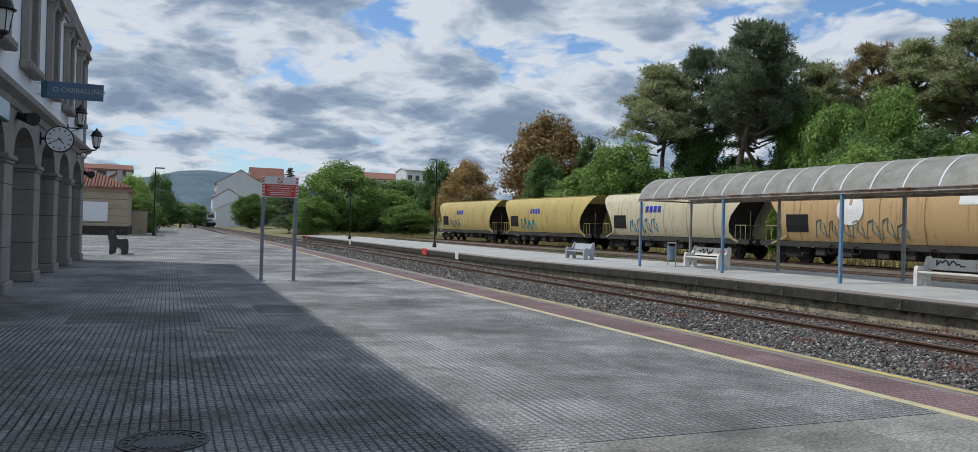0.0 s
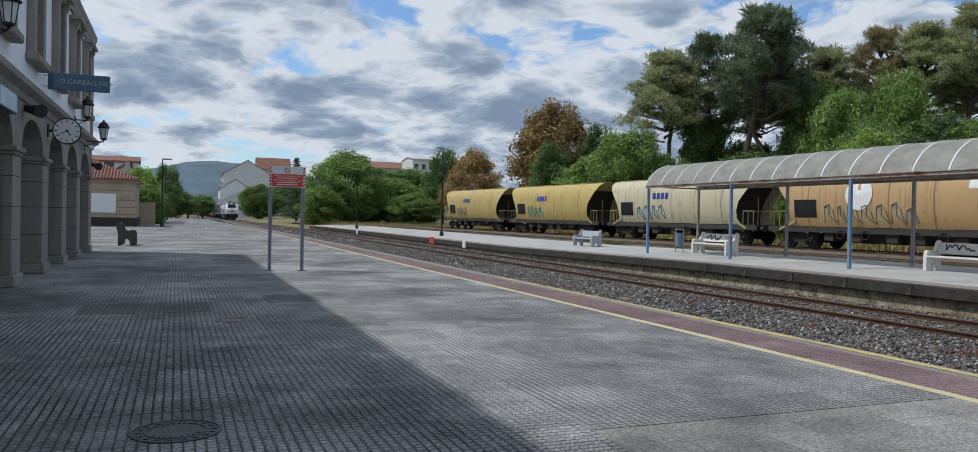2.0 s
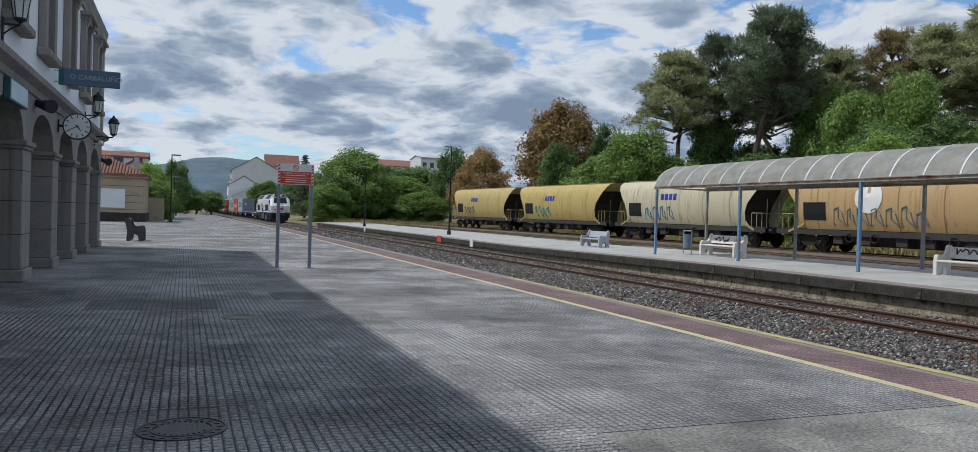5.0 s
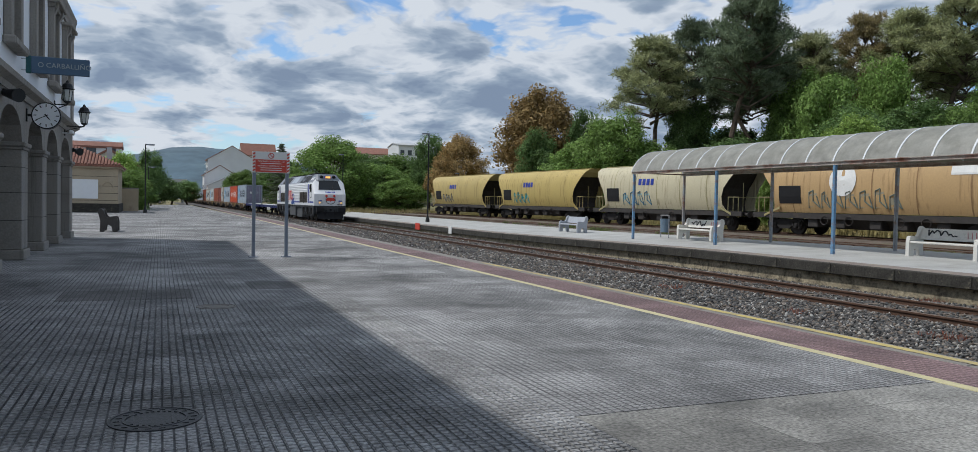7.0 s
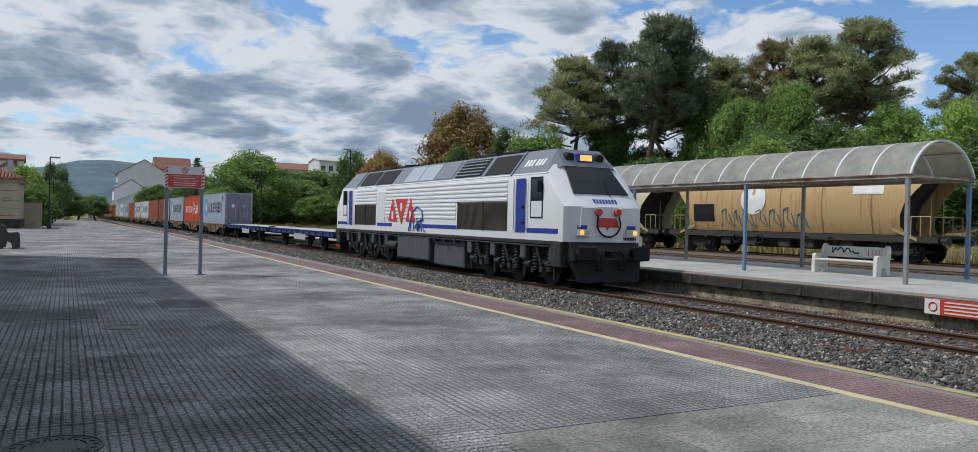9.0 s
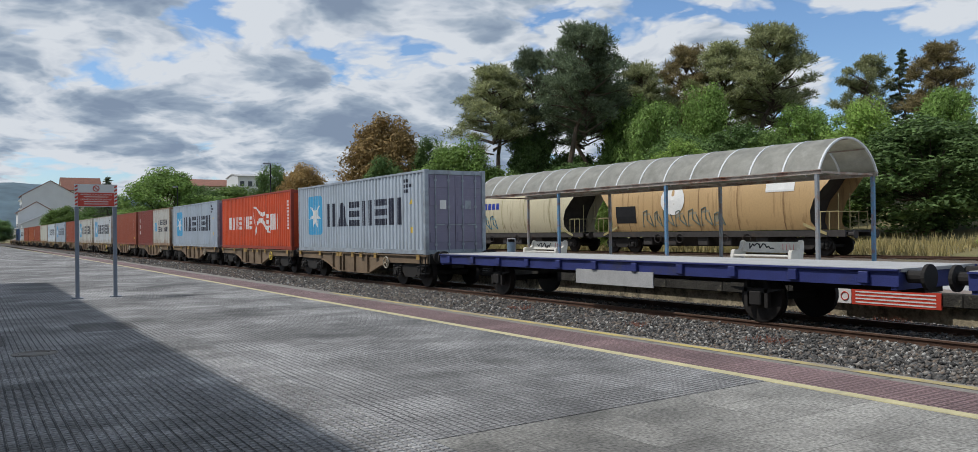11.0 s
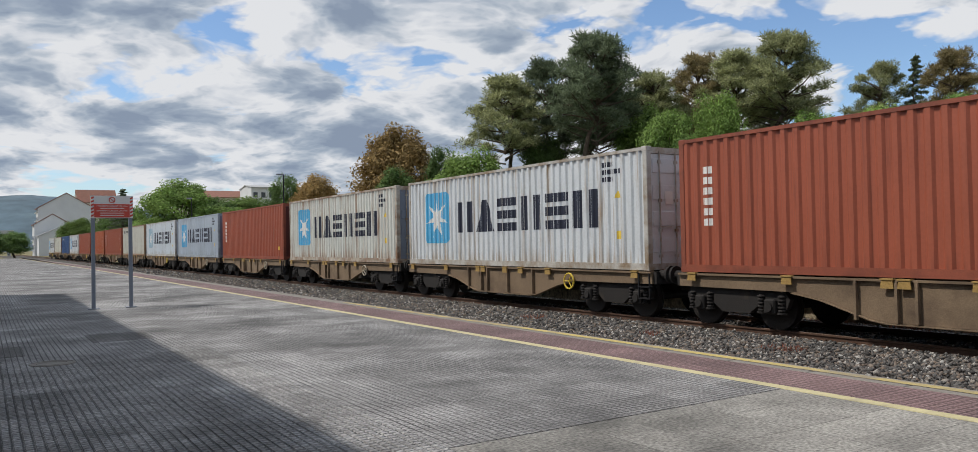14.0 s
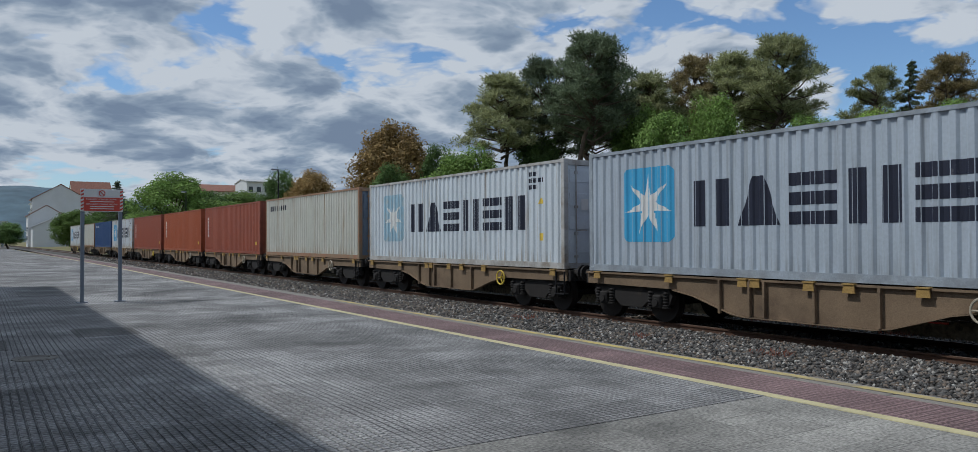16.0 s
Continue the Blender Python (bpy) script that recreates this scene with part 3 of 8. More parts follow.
def build_paving_tiles():
    """Ribbed paving tiles of six by six setts with open joints, where the platform is passed nearest."""
    base = bpy.data.objects["pavement"]
    g = Geo()
    c, k = 0.066, 0.0052
    for i in range(6):
        for j in range(6):
            x0, x1, y0, y1 = i * c + k, (i + 1) * c - k, j * c + k, (j + 1) * c - k
            b = 0.0035
            g.mesh([(x0, y0, 0.0005), (x1, y0, 0.0005), (x1, y1, 0.0005), (x0, y1, 0.0005), (x0 + b, y0 + b, 0.007), (x1 - b, y0 + b, 0.007), (x1 - b, y1 - b, 0.007), (x0 + b, y1 - b, 0.007)],
                   [(4, 5, 6, 7), (0, 1, 5, 4), (1, 2, 6, 5), (2, 3, 7, 6), (3, 0, 4, 7)])
    me = g.data("paving_tile", [M_PAVE], recalc=False)
    rnd = random.Random(21)
    t = 0.396
    for a in range(-40, -27):
        for b in range(7, 29):
            x, y = a * t, b * t
            if math.hypot(x + t / 2 + 13.31, y + t / 2 - 5.40) < 0.53 or math.hypot(x + t / 2 + 12.6, y + t / 2 - 10.9) < 0.5:
                continue
            if x < -14.98 and y + t > 8.58 and y < 9.42:
                continue
            o = part("paving_tile", me, None, base)
            o.matrix_basis = pose(x, y, rnd.uniform(-0.001, 0.0015), rnd.gauss(0, 0.12), rnd.gauss(0, 0.12), 0)


def build_covers():
    for x, y, r, lab, fine in ((-13.31, 5.40, 0.285, "round cast iron manhole cover set in the paving", True), (-12.6, 10.9, 0.25, "small round cover set in the paving", False)):
        c = thing("manhole_cover", lab, "manhole cover")
        part("frame", Geo().lathe([(0.0, -0.02), (r, -0.02), (r, 0.006), (r * 0.93, 0.008), (r * 0.92, 0.002), (r * 0.7, 0.002), (r * 0.69, 0.007), (r * 0.64, 0.007), (r * 0.63, 0.0), (0.0, 0.0)], (x, y, 0.002), n=40), M_CASTIRON if fine else M_KERB, c)
        if fine:
            for k in range(11):
                d = -0.6 + k * 0.12
                w = math.sqrt(max(0.0, 0.36 - d * d)) * r
                if w > 0.02:
                    part("rib", Geo().box(x + d * r - 0.008, x + d * r + 0.008, y - w, y + w, 0.0, 0.010), M_CASTIRON, c)
            for k in range(18):
                a = 2 * math.pi * k / 18
                part("stud", Geo().box(x + 0.81 * r * math.cos(a) - 0.018, x + 0.81 * r * math.cos(a) + 0.018, y + 0.81 * r * math.sin(a) - 0.012, y + 0.81 * r * math.sin(a) + 0.012, 0.0, 0.009), M_CASTIRON, c)


M_ROCK = rock_material()
M_CASTIRON = mat("worn_cast_iron", (0.045, 0.046, 0.05), 0.5, metal=0.5, var=0.3)
build_ground()
build_platforms()
build_tracks()
build_siding_bed()
loose_stones()
build_sleepers()
build_weeds()
build_covers()
build_paving_tiles()

# ---- train ----
FRONT_T = [0, 3.5, 7, 9, 9.5, 12.5, 16]
FRONT_Y = [252, 161.5, 70.8, 19.1, 6.4, -70.7, -158.2]
TRAIN = []   # (thing, distance of its origin behind the train's front)


def on_track(y):
    a = math.atan(-(bend(y + 0.5) - bend(y - 0.5)))
    return Matrix.Translation((0.869 + bend(y), y, -0.49)) @ Matrix.Rotation(a, 4, "Z")


RUST = (0.16, 0.065, 0.03)
M_WHEEL = mat("wheel_steel", (0.032, 0.028, 0.026), 0.6, metal=0.6, var=0.3)
M_TREAD = mat("wheel_tread", (0.35, 0.33, 0.31), 0.35, metal=0.9, var=0.1)
# grime over a near-black base that also deepens the shade under the wagons
M_BOGIE = mat("grimy_shaded_bogie", (0.016, 0.014, 0.013), 0.85, var=0.4, dirt=(0.05, 0.037, 0.026), dirt_amt=0.35)
M_WAGON = mat("dusty_wagon_frame", (0.19, 0.135, 0.085), 0.85, var=0.3, scale=1.5, dirt=(0.09, 0.062, 0.042), dirt_amt=0.6, dirt_scale=1.0)
M_LOCK = mat("yellow_lock", (0.36, 0.23, 0.07), 0.7, var=0.3, dirt=RUST, dirt_amt=0.4, dirt_scale=6.0)
M_BLACK = mat("black_steel", (0.012, 0.012, 0.014), 0.7, var=0.3, spec=0.3)
M_BLUEFRAME = mat("blue_wagon_paint", (0.025, 0.035, 0.16), 0.6, var=0.25, dirt=(0.05, 0.05, 0.06), dirt_amt=0.45)
M_DECK = mat("grey_wagon_deck", (0.40, 0.40, 0.40), 0.75, var=0.2)
M_HANDY = mat("yellow_handwheel", (0.65, 0.48, 0.06), 0.5, var=0.1)
M_HANDG = mat("pale_handwheel", (0.40, 0.36, 0.28), 0.6, var=0.2)


def wheel_geo(r, g, x, y, z, side):
    g.tube((x, y, z), (x + side * 0.13, y, z), r, n=22, mi=0)
    g.tube((x - side * 0.03, y, z), (x, y, z), r + 0.03, n=22, mi=0)
    g.tube((x + side * 0.13, y, z), (x + side * 0.18, y, z), r * 0.38, r * 0.30, n=14, mi=0)
    return g


def build_bogie(parent, y, wb, r, name="bogie"):
    """Two-axle bogie with side frames, springs and axle boxes."""
    bo = part(name, Geo().box(-0.75, 0.75, y - 0.3, y + 0.3, 0.45, 0.75, bev=0.03), M_BOGIE, parent)
    for s in (-1, 1):
        g = Geo()
        o = [(y - wb / 2 - 0.42, 0.62), (y - wb / 2 - 0.3, 0.78), (y - 0.5, 0.80), (y - 0.3, 0.88), (y + 0.3, 0.88), (y + 0.5, 0.80), (y + wb / 2 + 0.3, 0.78), (y + wb / 2 + 0.42, 0.62),
             (y + wb / 2 + 0.34, 0.42), (y + wb / 2 - 0.35, 0.46), (y + 0.35, 0.30), (y - 0.35, 0.30), (y - wb / 2 + 0.35, 0.46), (y - wb / 2 - 0.34, 0.42)]
        g.prism(o, "x", s * 0.98, s * 1.10)
        part("side_frame", g, M_BOGIE, bo)
        for e in (-1, 1):
            yy = y + e * wb / 2
            part("wheel", wheel_geo(r, Geo(), s * 0.80, yy, r, s), M_WHEEL, bo, smooth=True)
            g = Geo()
            g.box(s * 1.10 - 0.10, s * 1.10 + 0.10, yy - 0.13, yy + 0.13, r - 0.14, r + 0.16, bev=0.03)
            g.tube((s * 1.19, yy, r), (s * 1.24, yy, r), 0.09, n=12)
            part("axle_box", g, M_BOGIE, bo)
            for d in (-0.24, 0.24):
                part("spring", spring_geo(s * 1.10, yy + d, 0.33, 0.70, 0.085, 5), M_BOGIE, bo)
    for e in (-1, 1):
        part("axle", Geo().tube((-0.8, y + e * wb / 2, r), (0.8, y + e * wb / 2, r), 0.08, n=10), M_BOGIE, bo)
    return bo


def ring(g, c, r, tube, axis="x", n=20, k=6):
    """A hoop round c, facing along x."""
    v = []
    for i in range(n):
        a = 2 * math.pi * i / n
        for q in range(k):
            b = 2 * math.pi * q / k
            rr = r + tube * math.cos(b)
            v.append((c[0] + tube * math.sin(b), c[1] + rr * math.cos(a), c[2] + rr * math.sin(a)))
    return g.mesh(v, [(i * k + q, i * k + (q + 1) % k, ((i + 1) % n) * k + (q + 1) % k, ((i + 1) % n) * k + q) for i in range(n) for q in range(k)])


def spring_geo(x, y, z0, z1, r, turns):
    """Coil spring as one ribbed column."""
    prof = [(0.0, 0.0), (r * 1.2, 0.0), (r * 1.2, 0.03)]
    h = (z1 - z0 - 0.03) / turns
    for t in range(turns):
        b = 0.03 + t * h
        prof += [(r * 0.62, b + 0.02 * h), (r * 0.66, b + 0.15 * h), (r, b + 0.35 * h), (r, b + 0.65 * h), (r * 0.66, b + 0.85 * h)]
    prof += [(r * 0.6, z1 - z0), (0.0, z1 - z0)]
    return Geo().lathe(prof, (x, y, z0), n=10)


def build_container_wagon(hand):
    w = thing("container_wagon", "dusty brown flat wagon with deep belly frame carrying a container", "freight wagon", "container wagons")
    L = 12.55
    belly = [(0.10, 1.08), (L - 0.10, 1.08), (L - 0.10, 0.80), (L - 3.0, 0.78), (L - 3.6, 0.68), (L - 4.6, 0.38), (L - 4.9, 0.34), (4.9, 0.34), (4.6, 0.38), (3.6, 0.68), (3.0, 0.78), (0.10, 0.80)]
    for s in (-1, 1):
        g = Geo()
        g.prism(belly, "x", s * 1.16, s * 1.19)
        g.box(min(s * 1.10, s * 1.25), max(s * 1.10, s * 1.25), 0.1, L - 0.1, 1.045, 1.085)
        low = [(3.0, 0.775), (3.6, 0.675), (4.6, 0.375), (4.9, 0.335), (L - 4.9, 0.335), (L - 4.6, 0.375), (L - 3.6, 0.675), (L - 3.0, 0.775)]
        for a, b in zip(low, low[1:]):
            g.mesh([(s * 1.10, a[0], a[1]), (s * 1.25, a[0], a[1]), (s * 1.25, b[0], b[1]), (s * 1.10, b[0], b[1]),
                    (s * 1.10, a[0], a[1] - 0.02), (s * 1.25, a[0], a[1] - 0.02), (s * 1.25, b[0], b[1] - 0.02), (s * 1.10, b[0], b[1] - 0.02)],
                   [(0, 1, 2, 3), (7, 6, 5, 4), (0, 4, 5, 1), (1, 5, 6, 2), (2, 6, 7, 3), (3, 7, 4, 0)])
        part("side_sill", g, M_WAGON, w)
        for yy in (4.75, 6.0, 7.1, 7.45, 8.2):
            part("rib", Geo().box(min(s * 1.19, s * 1.27), max(s * 1.19, s * 1.27), yy, yy + 0.05, 0.36, 1.045), M_WAGON, w)
        for yy in (3.9, 5.2, 6.0, 7.2, 7.5, 9.5, 0.5, 11.9):
            g = Geo()
            g.prism([(yy, 0.93), (yy + 0.24, 0.93), (yy + 0.22, 1.075), (yy + 0.02, 1.075)], "x", s * 1.26, s * 1.285)
            g.box(min(s * 1.2, s * 1.30), max(s * 1.2, s * 1.30), yy, yy + 0.24, 1.075, 1.10)
            part("container_lock", g, M_LOCK, w)
        for e in (0.0, L):
            d = -1 if e == 0 else 1
            g = Geo()
            g.tube((s * 0.95, e + d * -0.05, 1.02), (s * 0.95, e + d * 0.22, 1.02), 0.10, n=12)
            g.tube((s * 0.95, e + d * 0.22, 1.02), (s * 0.95, e + d * 0.28, 1.02), 0.20, n=16)
            part("buffer", g, M_BOGIE, w)
        g = Geo()
        ring(g, (s * 1.27, 3.1, 0.78), 0.20, 0.022)
        for a in range(3):
            c, q = math.cos(a * 2.09), math.sin(a * 2.09)
            g.tube((s * 1.27, 3.1, 0.78), (s * 1.27, 3.1 + 0.2 * c, 0.78 + 0.2 * q), 0.016, n=6)
        g.tube((s * 1.12, 3.1, 0.78), (s * 1.29, 3.1, 0.78), 0.03, n=8)
        part("handbrake_wheel", g, hand, w)
        g = Geo()
        for zz in (0.45, 0.72):
            g.box(min(s * 1.10, s * 1.28), max(s * 1.10, s * 1.28), 0.12, 0.50, zz, zz + 0.025)
        g.box(min(s * 1.24, s * 1.27), max(s * 1.24, s * 1.27), 0.12, 0.15, 0.45, 1.05)
        g.box(min(s * 1.24, s * 1.27), max(s * 1.24, s * 1.27), 0.47, 0.50, 0.45, 1.05)
        part("step", g, M_BLACK, w)
    g = Geo()
    g.box(-1.16, 1.16, 0.0, 0.12, 0.80, 1.08)
    g.box(-1.16, 1.16, L - 0.12, L, 0.80, 1.08)
    g.box(-0.25, 0.25, 0.1, L - 0.1, 0.62, 1.0)
    for yy in (2.0, 4.0, 6.2, 8.5, 10.5):
        g.box(-1.16, 1.16, yy, yy + 0.15, 0.75, 1.0)
    part("underframe", g, M_BOGIE, w)
    build_bogie(w, 1.55, 1.8, 0.46)
    build_bogie(w, L - 1.55, 1.8, 0.46)
    return w


def build_flat_wagon():
    w = thing("flat_wagon", "empty blue two-axle flat wagon with grey deck", "freight wagon", "empty flat wagons")
    L = 15.2
    part("deck", Geo().box(-1.25, 1.25, 0, L, 1.10, 1.16), M_DECK, w)
    for s in (-1, 1):
        g = Geo()
        g.box(min(s * 1.2, s * 1.28), max(s * 1.2, s * 1.28), 0.0, L, 0.86, 1.12)
        g.box(min(s * 1.2, s * 1.33), max(s * 1.2, s * 1.33), 0.0, L, 1.12, 1.15)
        part("side_sill", g, M_BLUEFRAME, w)
        for k in range(11):
            part("stake_pocket", Geo().box(min(s * 1.28, s * 1.35), max(s * 1.28, s * 1.35), 0.5 + k * 1.4, 0.68 + k * 1.4, 0.90, 1.10, bev=0.01), M_BLUEFRAME, w)
        part("side_plate", Geo().box(min(s * 1.29, s * 1.31), max(s * 1.29, s * 1.31), 5.6, 8.3, 0.55, 0.90), M_DECK, w, "grey plate with stencilled panel")
        for e in (0.0, L):
            d = -1 if e == 0 else 1
            g = Geo()
            g.tube((s * 0.95, e, 1.02), (s * 0.95, e + d * 0.3, 1.02), 0.11, n=12)
            g.tube((s * 0.95, e + d * 0.3, 1.02), (s * 0.95, e + d * 0.36, 1.02), 0.22, n=16)
            part("buffer", g, M_BOGIE, w)
        for yy in (3.0, L - 3.0):
            part("wheel", wheel_geo(0.48, Geo(), s * 0.80, yy, 0.48, s), M_WHEEL, w, smooth=True)
            g = Geo()
            for q in range(4):
                g.box(min(s * 1.0, s * 1.1), max(s * 1.0, s * 1.1), yy - 0.62 + q * 0.1, yy + 0.62 - q * 0.1, 0.66 - q * 0.02, 0.68 - q * 0.02)
            g.box(min(s * 0.98, s * 1.14), max(s * 0.98, s * 1.14), yy - 0.14, yy + 0.14, 0.34, 0.62, bev=0.02)
            g.box(min(s * 1.0, s * 1.1), max(s * 1.0, s * 1.1), yy - 0.28, yy - 0.2, 0.3, 0.9)
            g.box(min(s * 1.0, s * 1.1), max(s * 1.0, s * 1.1), yy + 0.2, yy + 0.28, 0.3, 0.9)
            part("spring", g, M_BOGIE, w)
    for yy in (3.0, L - 3.0):
        part("axle", Geo().tube((-0.8, yy, 0.48), (0.8, yy, 0.48), 0.08, n=10), M_BOGIE, w)
    part("underframe", Geo().box(-0.3, 0.3, 0.1, L - 0.1, 0.7, 1.09), M_BOGIE, w)
    for e in (0.05, L - 0.13):
        part("headstock", Geo().box(-1.25, 1.25, e, e + 0.1, 0.8, 1.1), M_BLUEFRAME, w)
    return w


# corrugated container sides
PITCH, DEEP, FOLDS = 0.278, 0.042, (0.0, 0.33, 0.50, 0.83)


def corr(y):
    """Depth of the corrugation at y: 0 proud, DEEP in the trough."""
    u = (y / PITCH) % 1.0
    if u < FOLDS[1]:
        return 0.0
    if u < FOLDS[2]:
        return DEEP * (u - FOLDS[1]) / (FOLDS[2] - FOLDS[1])
    if u < FOLDS[3]:
        return DEEP
    return DEEP * (1.0 - (u - FOLDS[3]) / (1.0 - FOLDS[3]))


def breaks(a, b):
    out = {a, b}
    for k in range(int(a / PITCH) - 1, int(b / PITCH) + 2):
        for u in FOLDS:
            y = (k + u) * PITCH
            if a < y < b:
                out.add(y)
    return sorted(out)


def sheet(g, s, y0, y1, z0, z1, off=0.0, x=1.205, mi=0):
    """A strip of corrugated sheet on side s."""
    ys = breaks(y0, y1)
    for a, b in zip(ys, ys[1:]):
        xa, xb = s * (x - corr(a) + off), s * (x - corr(b) + off)
        g.face([(xa, a, z0), (xb, b, z0), (xb, b, z1), (xa, a, z1)], mi)
    return g


def shape_on_side(g, s, poly, step=0.035, off=0.004, x=1.205):
    """A filled outline (y, z) that lies on the corrugated side."""
    lo_y, hi_y = min(p[0] for p in poly), max(p[0] for p in poly)

    def cuts(y):
        zs = []
        for (a, b), (c, d) in zip(poly, poly[1:] + poly[:1]):
            if (a <= y < c) or (c <= y < a):
                zs.append(b + (d - b) * (y - a) / (c - a))
        return sorted(zs)
    n = max(2, int((hi_y - lo_y) / step))
    for k in range(n):
        a, b = lo_y + (hi_y - lo_y) * k / n, lo_y + (hi_y - lo_y) * (k + 1) / n
        za, zb, zm = cuts(a + 1e-5), cuts(b - 1e-5), cuts((a + b) / 2)
        if len(za) != len(zm) or len(zb) != len(zm):
            za = zb = zm
        for i in range(0, len(zm) - 1, 2):
            xa, xb = s * (x - corr(a) + off), s * (x - corr(b) + off)
            g.face([(xa, a, za[i]), (xb, b, zb[i]), (xb, b, zb[i + 1]), (xa, a, za[i + 1])])
    return g


def star(cy, cz, r, r2, n=7):
    return [(cy + (r if k % 2 == 0 else r2) * math.sin(math.pi * k / n), cz + (r if k % 2 == 0 else r2) * math.cos(math.pi * k / n)) for k in range(2 * n)]


CONT = {}
M_LOGO = mat("sky_blue_panel", (0.07, 0.38, 0.66), 0.5, var=0.15, scale=1.0, dirt=(0.35, 0.40, 0.42), dirt_amt=0.2, dirt_scale=2.0)
M_LOGOW = mat("white_paint", (0.75, 0.75, 0.73), 0.5, var=0.12, dirt=(0.4, 0.36, 0.3), dirt_amt=0.2, dirt_scale=3.0)
M_NAVY = mat("navy_paint", (0.016, 0.02, 0.04), 0.5, var=0.3, dirt=(0.22, 0.22, 0.22), dirt_amt=0.12, dirt_scale=3.0)
M_TAG = mat("yellow_sticker", (0.75, 0.55, 0.08), 0.5, var=0.15)


def container(kind, length, color, dirt, dirt_amt, label, shaded_ends=None, rails=None):
    """Steel container: side panels, rails, posts, roof, door end with bars."""
    key = kind
    body = mat("container_" + kind, color, 0.5, var=0.12, scale=0.9, fine=18.0, dirt=dirt, dirt_amt=dirt_amt, dirt_scale=0.9, streak=True, bump=0.08, edge=0.10)
    # where given, a darker end colour paints in the shade of the door end
    endm = mat("container_end_" + kind, shaded_ends or color, 0.55, var=0.15, dirt=dirt, dirt_amt=dirt_amt * 0.7)
    frm = mat("container_rail_" + kind, rails or [c * 0.8 for c in color], 0.6, var=0.2, dirt=[c * 0.75 for c in dirt], dirt_amt=min(1.0, dirt_amt + 0.3), dirt_scale=2.2)
    c = thing("shipping_container", label, "container", "containers on the train")
    H, L = 2.896, length
    for s in (-1, 1):
        part("side_panel", sheet(Geo(), s, 0.10, L - 0.10, 0.16, H - 0.08), body, c, recalc=False)
        part("bottom_rail", Geo().box(min(s * 1.14, s * 1.216), max(s * 1.14, s * 1.216), 0.08, L - 0.08, 0.015, 0.17), frm, c)
        part("top_rail", Geo().box(min(s * 1.15, s * 1.214), max(s * 1.15, s * 1.214), 0.08, L - 0.08, H - 0.09, H - 0.015), frm, c)
        for e in (0.0, L):
            a, b = (e, e + 0.14) if e == 0 else (e - 0.14, e)
            part("corner_post", Geo().box(min(s * 1.07, s * 1.219), max(s * 1.07, s * 1.219), a, b, 0.1, H - 0.1, bev=0.012), frm, c)
            for z0 in (0.0, H - 0.118):
                a2, b2 = (e - 0.003, e + 0.175) if e == 0 else (e - 0.175, e + 0.003)
                part("corner_casting", Geo().box(min(s * 1.05, s * 1.222), max(s * 1.05, s * 1.222), a2, b2, z0, z0 + 0.118, bev=0.012), frm, c)
    g = Geo()
    n = int(L / 0.42)
    for k in range(n):
        a = 0.1 + (L - 0.2) * k / n
        w = (L - 0.2) / n
        for p, q, za, zb in ((0, 0.3, 0, 0), (0.3, 0.5, 0, -0.02), (0.5, 0.8, -0.02, -0.02), (0.8, 1.0, -0.02, 0)):
            g.face([(-1.16, a + p * w, H - 0.03 + za), (1.16, a + p * w, H - 0.03 + za), (1.16, a + q * w, H - 0.03 + zb), (-1.16, a + q * w, H - 0.03 + zb)])
    part("roof_panel", g, body, c, recalc=False)
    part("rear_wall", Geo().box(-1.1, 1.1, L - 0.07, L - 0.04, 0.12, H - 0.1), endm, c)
    part("floor_frame", Geo().box(-1.14, 1.14, 0.05, L - 0.05, 0.03, 0.16), frm, c)
    part("header", Geo().box(-1.08, 1.08, 0.02, 0.10, H - 0.16, H - 0.02), frm, c)
    part("door_sill", Geo().box(-1.08, 1.08, 0.02, 0.10, 0.02, 0.15), frm, c)
    for s in (-1, 1):
        g = Geo()
        x0, x1 = (-1.07, -0.01) if s < 0 else (0.01, 1.07)
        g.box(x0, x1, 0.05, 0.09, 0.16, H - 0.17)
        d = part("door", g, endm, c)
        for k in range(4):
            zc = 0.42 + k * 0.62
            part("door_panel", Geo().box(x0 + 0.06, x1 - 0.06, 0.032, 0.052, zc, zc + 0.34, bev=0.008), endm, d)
        for xx in (s * 0.28, s * 0.80):
            b = Geo().tube((xx, 0.015, 0.1), (xx, 0.015, H - 0.1), 0.02, n=8)
            for zz in (0.3, 0.9, 1.6, 2.5):
                b.box(xx - 0.05, xx + 0.05, 0.0, 0.04, zz, zz + 0.07)
            b.box(min(xx, xx - s * 0.35), max(xx, xx - s * 0.35), -0.005, 0.012, 1.0, 1.035)
            part("locking_bar", b, frm, d)
        part("document_plate", Geo().box(s * 0.5 - 0.12, s * 0.5 + 0.12, 0.025, 0.034, 1.55, 1.85), M_LOGOW if s < 0 else frm, d)
    return c


